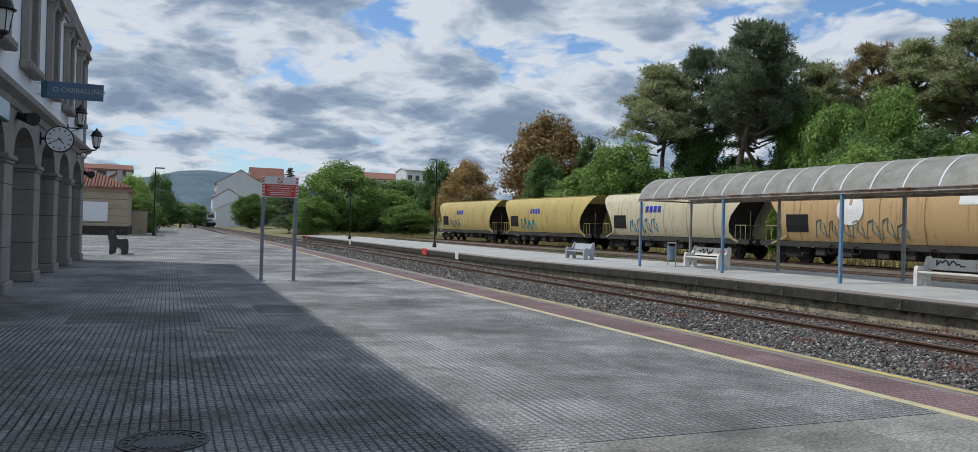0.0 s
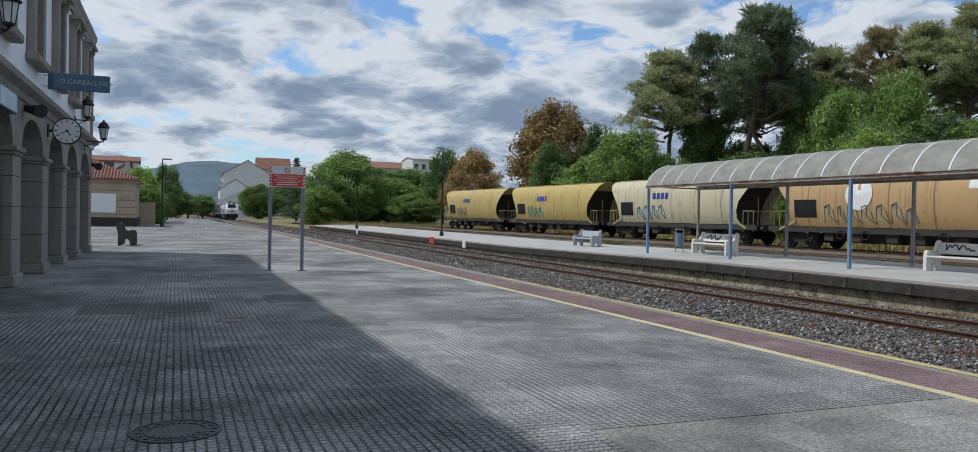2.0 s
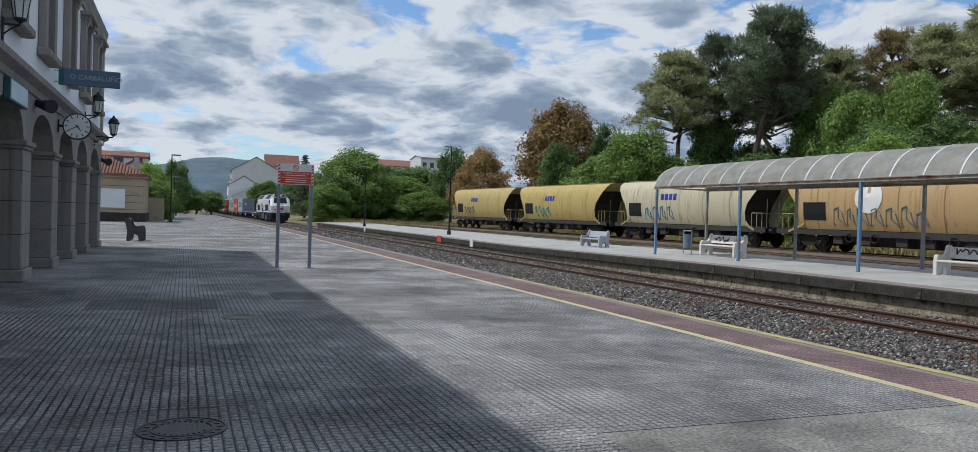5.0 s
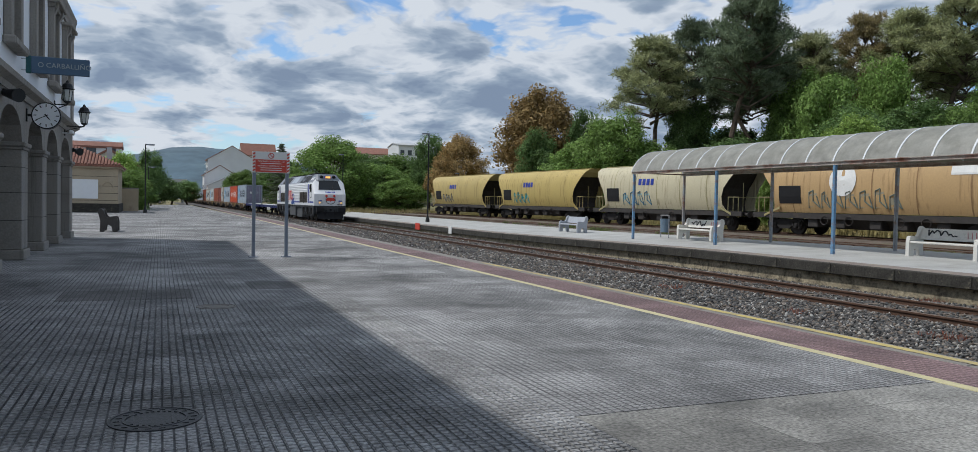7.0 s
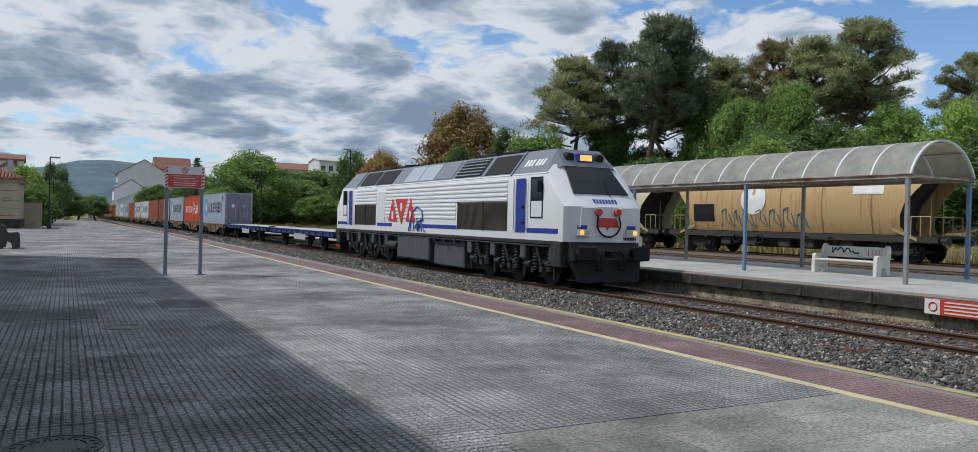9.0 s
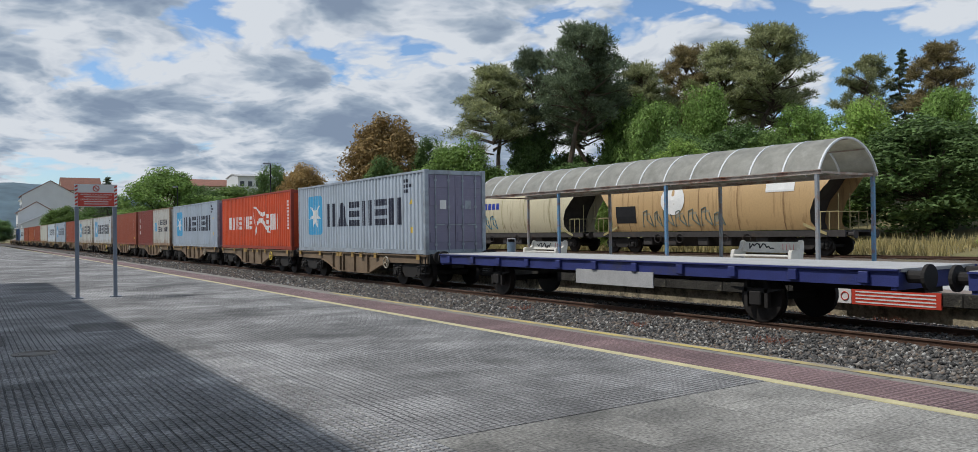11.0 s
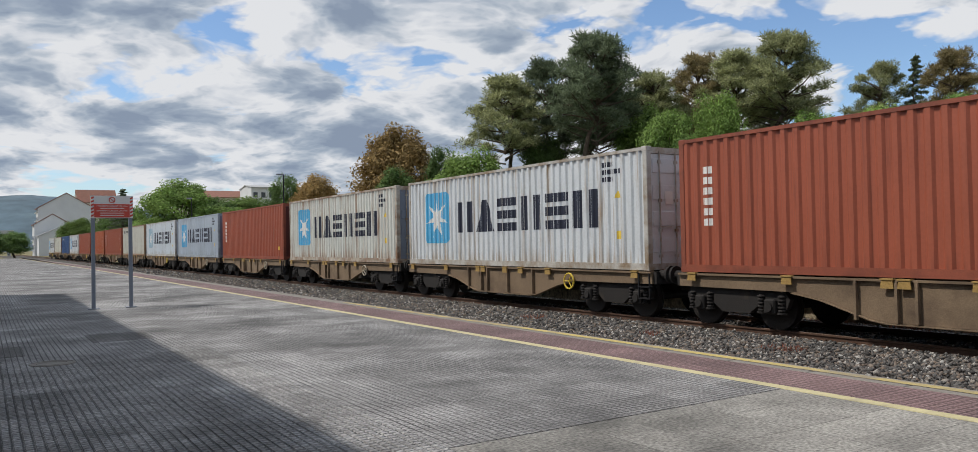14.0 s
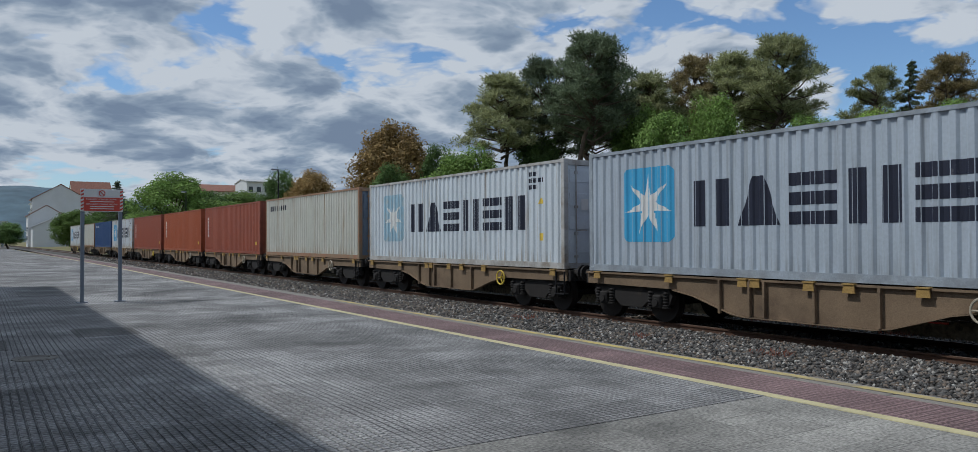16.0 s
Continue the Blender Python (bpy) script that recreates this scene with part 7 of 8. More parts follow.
def build_wall_fittings():
    # station name board, square to the wall
    b = thing("station_name_board", "blue-grey station name board bracketed out from the arcade wall", "sign")
    part("panel", Geo().box(-15.86, -14.74, 19.46, 19.54, 4.02, 4.38, bev=0.008), M_BOARD, b)
    part("end_panel", Geo().box(-15.96, -15.86, 19.45, 19.55, 4.015, 4.385, bev=0.008), M_BOARDG, b)
    for z in (4.08, 4.32):
        part("bracket", Geo().tube((WX, 19.5, z), (-15.95, 19.5, z), 0.015, n=8), M_CHROME, b)
    text_mesh("O CARBALLIÑO", 0.145, M_LETTER, b, Matrix.Translation((-15.22, 19.452, 4.20)) @ Matrix.Rotation(radians(90), 4, "X"))
    # clock
    c = thing("station_clock", "round white platform clock with black hands on a wall bracket", "clock")
    cx_, cy_, cz_, r = -15.65, 20.2, 3.18, 0.275
    part("case", Geo().tube((cx_, cy_ - 0.09, cz_), (cx_, cy_ + 0.09, cz_), r + 0.02, n=40), M_IRON, c, smooth=True)
    part("dial", Geo().tube((cx_, cy_ - 0.097, cz_), (cx_, cy_ - 0.09, cz_), r - 0.005, n=40), M_FACE, c)
    for k in range(12):
        a = k * math.pi / 6
        g = Geo()
        d, q = Vector((math.sin(a), 0, math.cos(a))), Vector((math.cos(a), 0, -math.sin(a))) * 0.010
        o = Vector((cx_, cy_ - 0.099, cz_))
        g.face([o + d * 0.19 - q, o + d * 0.19 + q, o + d * 0.25 + q, o + d * 0.25 - q])
        part("hour_mark", g, M_IRON, c, recalc=False)
    for nm, a, ln, w in (("hour_hand", radians(140), 0.13, 0.014), ("minute_hand", radians(242), 0.22, 0.010)):
        d, q = Vector((math.sin(a), 0, math.cos(a))), Vector((math.cos(a), 0, -math.sin(a))) * w
        o = Vector((cx_, cy_ - 0.102, cz_))
        part(nm, Geo().mesh([o - d * 0.04 - q, o - d * 0.04 + q, o + d * ln + q * 0.6, o + d * ln - q * 0.6], [(0, 1, 2, 3)]), M_IRON, c, recalc=False)
    part("bracket", Geo().tube((WX, cy_, cz_), (cx_ - r, cy_, cz_), 0.03, n=8), M_IRON, c)
    part("mounting_plate", Geo().box(WX, WX + 0.03, cy_ - 0.05, cy_ + 0.05, cz_ - 0.14, cz_ + 0.14), M_IRON, c)

    def lantern(x, y, z, reach):
        l = thing("wall_lantern", "black cast iron wall lantern with frosted glass on a bracket", "lamp", "wall lanterns")
        part("glass", Geo().lathe([(0.085, 0.0), (0.135, 0.33)], (x, y, z), n=6), M_MILK, l)
        g = Geo()
        for k in range(6):
            a = 2 * math.pi * k / 6
            g.tube((x + 0.088 * math.cos(a), y + 0.088 * math.sin(a), z), (x + 0.14 * math.cos(a), y + 0.14 * math.sin(a), z + 0.33), 0.009, n=5)
        g.lathe([(0.0, -0.10), (0.03, -0.06), (0.095, -0.02), (0.095, 0.01)], (x, y, z), n=12)
        part("frame", g, M_IRON, l)
        part("cap", Geo().lathe([(0.15, 0.32), (0.19, 0.35), (0.15, 0.38), (0.12, 0.47), (0.10, 0.49), (0.05, 0.52), (0.03, 0.57), (0.0, 0.60)], (x, y, z), n=12), M_IRON, l)
        g = Geo()
        g.tube((WX, y, z - 0.10), (x, y, z - 0.10), 0.018, n=8)
        for k in range(8):
            t0, t1 = k / 8, (k + 1) / 8
            g.tube((WX + (x - WX) * t0, y, z - 0.34 + 0.24 * t0 ** 0.5), (WX + (x - WX) * t1, y, z - 0.34 + 0.24 * t1 ** 0.5), 0.012, n=6)
        g.box(WX, WX + 0.03, y - 0.04, y + 0.04, z - 0.4, z)
        part("arm", g, M_IRON, l)
    lantern(-15.80, 14.2, 4.30, 0.3)
    lantern(-15.72, 25.2, 4.05, 0.3)
    lantern(-15.50, 27.8, 3.66, 0.5)
    lantern(-15.75, 6.0, 4.30, 0.3)
    s = thing("horn_speaker", "dark horn loudspeaker fixed to the arcade wall", "loudspeaker")
    part("horn", Geo().tube((WX, 17.3, 3.33), (-15.72, 16.9, 3.25), 0.05, 0.13, n=14), M_IRON, s, smooth=True)
    part("bracket", Geo().box(WX, WX + 0.06, 17.26, 17.36, 3.27, 3.40), M_IRON, s)
    s = thing("horn_speaker", "dark horn loudspeaker at the corner of the arcade", "loudspeaker")
    part("horn", Geo().tube((WX + 0.05, 30.3, 2.95), (-15.80, 30.0, 2.88), 0.05, 0.13, n=14), M_IRON, s, smooth=True)
    part("bracket", Geo().box(WX, WX + 0.06, 30.24, 30.34, 2.88, 3.02), M_IRON, s)
    k = thing("security_camera", "white security camera under the string course", "camera")
    part("housing", Geo().box(-15.84, -15.74, 26.9, 27.3, 3.28, 3.38, bev=0.02), M_FACE, k)
    part("bracket", Geo().tube((WX, 27.25, 3.30), (-15.8, 27.2, 3.30), 0.02, n=8), M_FACE, k)
    p = thing("wall_plaque", "pale blue plaque fixed to the arcade wall", "plaque")
    part("plate", Geo().box(WX, WX + 0.10, 14.4, 15.9, 3.06, 3.42, bev=0.01), M_BOARDG, p)
    part("face", Geo().box(WX + 0.10, WX + 0.106, 14.45, 15.85, 3.09, 3.39), mat("pale_blue_plate", (0.45, 0.60, 0.68), 0.4), p)


build_station()
build_wall_fittings()


# ---- gatehouse and left background ----
def build_gatehouse():
    h = thing("gatehouse", "small sandstone gatehouse with a red tiled hip roof", "building")
    part("wall", Geo().box(-24.5, -16.6, 74.0, 82.0, 0, 3.9), M_GRAN2, h)
    g = Geo()
    e = 0.35
    x0, x1, y0, y1, z0, z1 = -24.5 - e, -16.6 + e, 74 - e, 82 + e, 3.95, 5.6
    g.mesh([(x0, y0, z0), (x1, y0, z0), (x1, y1, z0), (x0, y1, z0), (x0 + 3.6, y0 + 3.9, z1), (x1 - 3.6, y0 + 3.9, z1), (x0, y0, z0 - 0.12), (x1, y0, z0 - 0.12), (x1, y1, z0 - 0.12), (x0, y1, z0 - 0.12)],
           [(0, 1, 5, 4), (1, 2, 5), (2, 3, 4, 5), (3, 0, 4), (0, 6, 7, 1), (1, 7, 8, 2), (9, 8, 7, 6)])
    rf = part("roof", g, M_TILE, h)
    for k in range(34):
        f = k / 34
        xa = x0 + (x1 - x0) * f
        t = min(1.0, (xa - x0) / 3.6, (x1 - xa) / 3.6)
        part("roof_tile", Geo().tube((xa, y0, z0 + 0.03), (xa, y0 + 3.9 * t, z0 + (z1 - z0) * t + 0.03), 0.10, n=6), M_TILE, rf)
    part("cornice", Geo().box(-24.75, -16.35, 73.75, 82.2, 3.70, 3.92, bev=0.03), M_GRAN2, h)
    part("plinth", Geo().box(-24.56, -16.52, 73.92, 82.1, 0, 0.75), M_COPING, h)
    part("window", Geo().box(-20.1, -18.1, 73.93, 74.0, 1.15, 2.75), M_FACE, h, "white boarded window")
    g = Geo()
    for k in range(10):
        a0, a1 = math.pi * k / 10, math.pi * (k + 1) / 10
        g.tube((-17.4 + 0.45 * math.cos(a0), 73.97, 2.1 + 0.45 * math.sin(a0)), (-17.4 + 0.45 * math.cos(a1), 73.97, 2.1 + 0.45 * math.sin(a1)), 0.06, n=5)
    part("niche", g, M_GRAN2, h)
    for z in (1.0, 1.6, 2.2, 3.0):
        part("course_joint", Geo().box(-24.51, -16.59, 73.985, 74.0, z, z + 0.03), M_COPING, h)
    part("chimney", Geo().box(-17.6, -17.2, 76.5, 76.9, 4.6, 5.6), M_FARGREY, h)
    w = thing("garden_wall", "low grey stone wall beside the gatehouse", "wall")
    part("wall", Geo().box(-16.6, -15.2, 82, 82.4, 0, 2.1), M_GRAN2, w)
    part("coping", Geo().box(-16.6, -15.15, 81.95, 82.45, 2.1, 2.2), M_GRAN, w)


M_GRAN2 = mat("sandy_stone_wall", (0.42, 0.35, 0.25), 0.9, var=0.2, scale=0.8, fine=20.0, dirt=(0.27, 0.22, 0.16), dirt_amt=0.45, dirt_scale=0.8)
build_gatehouse()


def street_lamp(x, y, h, z=0.0, arm=0.5, label="tall dark green lamp post with a flat head"):
    l = thing("street_lamp", label, "lamp post", "platform lamp posts")
    part("base", Geo().lathe([(0.0, 0.0), (0.17, 0.0), (0.16, 0.25), (0.10, 0.35), (0.07, 0.5)], (x, y, z), n=12), M_IRON, l, smooth=True)
    part("post", Geo().tube((x, y, z + 0.4), (x, y, z + h), 0.062, 0.045, n=10), M_IRON, l, smooth=True)
    g = Geo()
    g.box(x - 0.05 if arm > 0 else x + arm, x + arm if arm > 0 else x + 0.05, y - 0.11, y + 0.11, z + h - 0.04, z + h + 0.07, bev=0.035)
    hd = part("head", g, M_LGREY, l)
    a, b = (x + arm * 0.3, x + arm * 0.92)
    part("lens", Geo().box(min(a, b), max(a, b), y - 0.09, y + 0.09, z + h - 0.06, z + h - 0.035), M_MILK, hd)
    return l


street_lamp(-14.5, 75.3, 5.9, 0, 0.75)
street_lamp(-14.7, 112.0, 5.9, -0.7, 0.75)
street_lamp(-14.9, 146.0, 5.9, -0.7, 0.75)
street_lamp(6.3, 60.2, 6.95, -0.18, -0.55)
street_lamp(5.3, 87.5, 6.6, -0.18, -0.5)
street_lamp(4.4, 124.0, 6.6, -0.7, -0.5)
street_lamp(22.0, 96.0, 5.4, -0.3, -0.45, "slim pale lamp post beside the sidings")


# ---- warning sign on the platform ----
M_SIGNW = mat("white_sign_plate", (0.72, 0.72, 0.70), 0.45, var=0.05, bump=0.0)
M_SIGNR = mat("red_sign_plate", (0.55, 0.06, 0.035), 0.45, var=0.08, bump=0.0)
M_POLE = mat("grey_blue_steel_post", (0.20, 0.23, 0.28), 0.5, metal=0.3, var=0.15)


def build_warning_sign():
    s = thing("warning_sign", "red and white trackside warning sign on two steel posts", "sign")
    for x in (-11.19, -10.41):
        part("post", Geo().box(x - 0.04, x + 0.04, 19.96, 20.04, 0.0, 2.57, bev=0.008), M_POLE, s)
        part("foot", Geo().box(x - 0.11, x + 0.11, 19.89, 20.11, 0.0, 0.02), M_POLE, s)
    part("panel", Geo().box(-11.24, -10.36, 19.92, 19.955, 2.06, 2.57), M_SIGNW, s)
    part("red_field", Geo().box(-11.17, -10.43, 19.912, 19.92, 2.075, 2.38), M_SIGNR, s)
    for x0 in (-11.235, -10.425):
        for k in range(6):
            z = 2.085 + k * 0.08
            g = Geo()
            g.mesh([(x0, 19.911, z), (x0 + 0.06, 19.911, z + 0.03), (x0 + 0.06, 19.911, z + 0.07), (x0, 19.911, z + 0.04)], [(0, 1, 2, 3)])
            part("stripe", g, M_SIGNR, s, recalc=False)
    g = Geo()
    for k in range(24):
        a0, a1 = 2 * math.pi * k / 24, 2 * math.pi * (k + 1) / 24
        g.mesh([(-10.80 + 0.07 * math.cos(a0), 19.91, 2.475 + 0.07 * math.sin(a0)), (-10.80 + 0.07 * math.cos(a1), 19.91, 2.475 + 0.07 * math.sin(a1)),
                (-10.80 + 0.052 * math.cos(a1), 19.91, 2.475 + 0.052 * math.sin(a1)), (-10.80 + 0.052 * math.cos(a0), 19.91, 2.475 + 0.052 * math.sin(a0))], [(0, 1, 2, 3)])
    g.mesh([(-10.855, 19.909, 2.52), (-10.84, 19.909, 2.53), (-10.745, 19.909, 2.43), (-10.76, 19.909, 2.42)], [(0, 1, 2, 3)])
    part("prohibition_ring", g, M_SIGNR, s, recalc=False)
    for z in (2.335, 2.225):
        text_mesh("PROHIBIDO CRUZAR LAS VÍAS", 0.047, M_SIGNW, s, Matrix.Translation((-10.80, 19.908, z)) @ Matrix.Rotation(radians(90), 4, "X"))
    for z in (2.285, 2.175, 2.125):
        part("small_print", Geo().box(-11.05, -10.55, 19.906, 19.911, z - 0.008, z + 0.008), M_SIGNW, s)


build_warning_sign()

# ---- island platform furniture ----
M_BLUEPAINT = mat("flaking_blue_paint", (0.13, 0.27, 0.44), 0.6, var=0.2, scale=2.0, fine=20.0, dirt=(0.24, 0.11, 0.055), dirt_amt=0.72, dirt_scale=3.0, rand=0.15)
M_GREYPAINT = mat("flaking_grey_paint", (0.25, 0.27, 0.29), 0.6, var=0.2, dirt=(0.21, 0.10, 0.05), dirt_amt=0.75, dirt_scale=3.0)
M_BEAM = mat("rusty_white_beam", (0.40, 0.36, 0.32), 0.7, var=0.3, dirt=(0.20, 0.08, 0.04), dirt_amt=0.8, dirt_scale=1.6)
M_RIB = mat("pale_rib_paint", (0.66, 0.68, 0.70), 0.6, var=0.15, dirt=(0.4, 0.38, 0.34), dirt_amt=0.4, dirt_scale=3.0)
M_BENCHW = mat("white_cast_concrete", (0.66, 0.65, 0.61), 0.8, var=0.12, scale=3.0, dirt=(0.45, 0.43, 0.38), dirt_amt=0.4, dirt_scale=4.0)
M_SPRAY = mat("black_spray_paint", (0.02, 0.02, 0.025), 0.5, var=0.2)
M_PINK = mat("pink_spray_paint", (0.55, 0.18, 0.20), 0.5, var=0.2)


def sheet_material():
    """Dirty translucent roof sheet: pale where the light comes through, grey with grime and lichen."""
    ma = bpy.data.materials.new("grimy_roof_sheet")
    ma.use_nodes = True
    nt = ma.node_tree
    N, L = nt.nodes.new, nt.links.new
    b = nt.nodes["Principled BSDF"]
    tc = N("ShaderNodeTexCoord")
    n1 = N("ShaderNodeTexNoise")
    n1.inputs["Scale"].default_value, n1.inputs["Detail"].default_value, n1.inputs["Roughness"].default_value = 2.6, 12.0, 0.75
    L(tc.outputs["Object"], n1.inputs["Vector"])
    cr = N("ShaderNodeValToRGB")
    cr.color_ramp.elements[0].position, cr.color_ramp.elements[0].color = 0.35, (0.24, 0.245, 0.225, 1)
    cr.color_ramp.elements[1].position, cr.color_ramp.elements[1].color = 0.65, (0.52, 0.52, 0.49, 1)
    L(n1.outputs["Fac"], cr.inputs[0])
    L(cr.outputs[0], b.inputs["Base Color"])
    b.inputs["Roughness"].default_value = 0.55
    tr = N("ShaderNodeBsdfTranslucent")
    tr.inputs["Color"].default_value = (0.62, 0.58, 0.46, 1)
    mx = N("ShaderNodeMixShader")
    mx.inputs[0].default_value = 0.42
    L(b.outputs[0], mx.inputs[1])
    L(tr.outputs[0], mx.inputs[2])
    L(mx.outputs[0], nt.nodes["Material Output"].inputs[0])
    return ma


M_SHEET = sheet_material()


def cross_z(x):
    return max(0.0, (x - 6.5) * 0.036)


def build_canopy():
    c = thing("platform_shelter", "open platform shelter with arched grimy roof sheets and rusty blue posts", "shelter")
    ys = (13.5, 19.24, 25.09, 30.89)
    xf, xb, zf = 6.575, 9.30, 2.95
    xm, hw, rise = (xf + xb) / 2, (xb - xf) / 2 + 0.05, 0.97
    R = (hw * hw + rise * rise) / (2 * rise)
    A = math.asin(hw / R)

    def arc(k, n, off=0.0):
        a = -A + 2 * A * k / n
        return xm + (R + off) * math.sin(a), zf + 0.02 + rise - R + (R + off) * math.cos(a)
    for y in ys:
        for x in (xf, xb):
            g = Geo()
            g.box(x - 0.05, x + 0.05, y - 0.05, y + 0.05, cross_z(x) - 0.12, zf - 0.10, bev=0.006)
            part("post", g, M_BLUEPAINT if (x == xf and y != 13.5) or (x == xb and y == 13.5) else M_GREYPAINT, c)
        part("tie_beam", Geo().box(xf, xb, y - 0.025, y + 0.025, zf - 0.07, zf - 0.01), M_BEAM, c)
    for x in (xf, xb):
        g = Geo()
        g.box(x - 0.06, x + 0.06, 13.35, 31.1, zf - 0.10, zf - 0.075)
        g.box(x - 0.012, x + 0.012, 13.35, 31.1, zf - 0.075, zf + 0.0)
        g.box(x - 0.06, x + 0.06, 13.35, 31.1, zf + 0.0, zf + 0.025)
        part("eaves_beam", g, M_BEAM, c)
    n, N = 16, 15
    step = (31.05 - 13.4) / N
    for j in range(N):
        y0, y1 = 13.4 + j * step, 13.4 + (j + 1) * step
        g = Geo()
        v = [(*[arc(k, n)[0]], y, arc(k, n)[1]) for y in (y0, y1) for k in range(n + 1)]
        v += [(arc(k, n, -0.008)[0], y, arc(k, n, -0.008)[1]) for y in (y0, y1) for k in range(n + 1)]
        m = n + 1
        g.mesh(v, [(k, k + 1, m + k + 1, m + k) for k in range(n)] + [(2 * m + k, 3 * m + k, 3 * m + k + 1, 2 * m + k + 1) for k in range(n)])
        part("roof_sheet", g, M_SHEET, c, smooth=True, recalc=False)
    for j in range(N + 1):
        y = 13.4 + j * step
        g = Geo()
        for k in range(n):
            (xa, za), (xb_, zb) = arc(k, n, 0.015), arc(k + 1, n, 0.015)
            (xc, zc), (xd, zd) = arc(k, n, -0.035), arc(k + 1, n, -0.035)
            w = 0.03
            g.mesh([(xa, y - w, za), (xb_, y - w, zb), (xb_, y + w, zb), (xa, y + w, za), (xc, y - w, zc), (xd, y - w, zd), (xd, y + w, zd), (xc, y + w, zc)],
                   [(0, 1, 2, 3), (7, 6, 5, 4), (0, 4, 5, 1), (3, 2, 6, 7)])
        part("rib", g, M_RIB, c, recalc=False)
    for k in (4, 8, 12):
        x, z = arc(k, n, -0.05)
        part("purlin", Geo().box(x - 0.02, x + 0.02, 13.4, 31.05, z - 0.02, z + 0.02), M_BEAM, c)


def scribble(g, pts, x, r=0.018):
    for a, b in zip(pts, pts[1:]):
        g.tube((x, a[0], a[1]), (x, b[0], b[1]), r, n=5)
    return g


def build_bench(x, y0, y1, z, tint, marks):
    b = thing("bench", "white cast concrete bench with sprayed scribbles on the backrest" if marks else "pale grey cast concrete bench on the platform", "bench", "concrete benches")
    side = [(-0.30, 0), (-0.30, 0.42), (-0.27, 0.58), (-0.20, 0.62), (0.05, 0.60), (0.13, 0.66), (0.20, 0.86), (0.27, 0.92), (0.34, 0.88), (0.36, 0.74), (0.30, 0.40), (0.32, 0.0), (0.16, 0.0), (0.12, 0.22), (0.04, 0.28), (-0.06, 0.22), (-0.10, 0.0)]
    for y in (y0, y1 - 0.12):
        g = Geo()
        g.prism([(x + a, z + h) for a, h in side], "y", y, y + 0.12)
        part("end_support", g, tint, b)
    part("seat", Geo().box(x - 0.28, x + 0.16, y0 + 0.1, y1 - 0.1, z + 0.40, z + 0.46, bev=0.015), tint, b)
    g = Geo()
    g.prism([(x + 0.17, z + 0.52), (x + 0.27, z + 0.86), (x + 0.31, z + 0.85), (x + 0.22, z + 0.51)], "y", y0 + 0.1, y1 - 0.1)
    part("backrest", g, tint, b)
    if marks:
        rnd = random.Random(int(y0 * 10))
        g = Geo()
        yy = y1 - 0.35
        pts = []
        while yy > y0 + (y1 - y0) * 0.42:
            pts.append((yy, z + 0.58 + rnd.random() * 0.24))
            yy -= rnd.uniform(0.03, 0.10)
        for a, c in zip(pts, pts[1:]):
            fa, fc = x + 0.165 + (a[1] - z - 0.52) * 0.29, x + 0.165 + (c[1] - z - 0.52) * 0.29
            g.tube((fa, a[0], a[1]), (fc, c[0], c[1]), 0.021, n=5)
        part("scribble", g, M_SPRAY, b)
        g = Geo()
        for k in range(4):
            ya = y0 + 0.25 + k * 0.13
            g.tube((x + 0.18, ya, z + 0.6), (x + 0.24, ya + 0.05, z + 0.78), 0.010, n=5)
        part("scribble", g, M_PINK, b)


def build_litter_bin():
    x, y, z = 7.6, 29.9, 0.02
    b = thing("litter_bin", "grey metal litter bin hung between two posts", "litter bin")
    for d in (-0.3, 0.3):
        part("post", Geo().tube((x, y + d, z), (x, y + d, z + 1.0), 0.022, n=8), M_GREYPAINT, b)
    part("top_bar", Geo().tube((x, y - 0.32, z + 1.0), (x, y + 0.32, z + 1.0), 0.03, n=8), M_GREYPAINT, b)
    part("bucket", Geo().lathe([(0.0, 0.25), (0.19, 0.25), (0.215, 0.85), (0.20, 0.85), (0.18, 0.28)], (x, y, z), n=18), mat("blue_grey_bin", (0.14, 0.20, 0.27), 0.5, var=0.2), b, smooth=True)


def build_edge_boards():
    s = thing("trackside_notice", "red and white warning panel fixed to the platform wall", "sign", "trackside notices")
    part("plate", Geo().box(3.15, 3.185, 8.4, 10.7, -0.34, 0.0), M_SIGNR, s)
    part("end_plate", Geo().box(3.14, 3.15, 10.35, 10.69, -0.33, -0.01), M_SIGNW, s)
    for k in range(4):
        part("text_bar", Geo().box(3.143, 3.15, 8.5, 10.25, -0.30 + k * 0.075, -0.27 + k * 0.075), M_SIGNW, s)
    g = Geo()
    ring(g, (3.135, 10.5, -0.17), 0.09, 0.012)
    part("prohibition_ring", g, M_SIGNR, s)
    for y, m, w in ((52.6, M_SIGNR, 1.0), (46.0, M_SIGNW, 0.55), (76.0, M_SIGNW, 0.6), (100.0, M_SIGNR, 0.8)):
        z = far_top(y)
        n_ = thing("trackside_notice", "small weathered notice fixed to the platform wall", "sign", "trackside notices")
        part("plate", Geo().box(3.14 + bend(y), 3.185 + bend(y), y - w / 2, y + w / 2, z - 0.33, z + 0.12), m, n_)
        part("bracket", Geo().box(3.18 + bend(y), 3.26 + bend(y), y - 0.05, y + 0.05, z - 0.2, z - 0.1), M_GREYPAINT, n_)


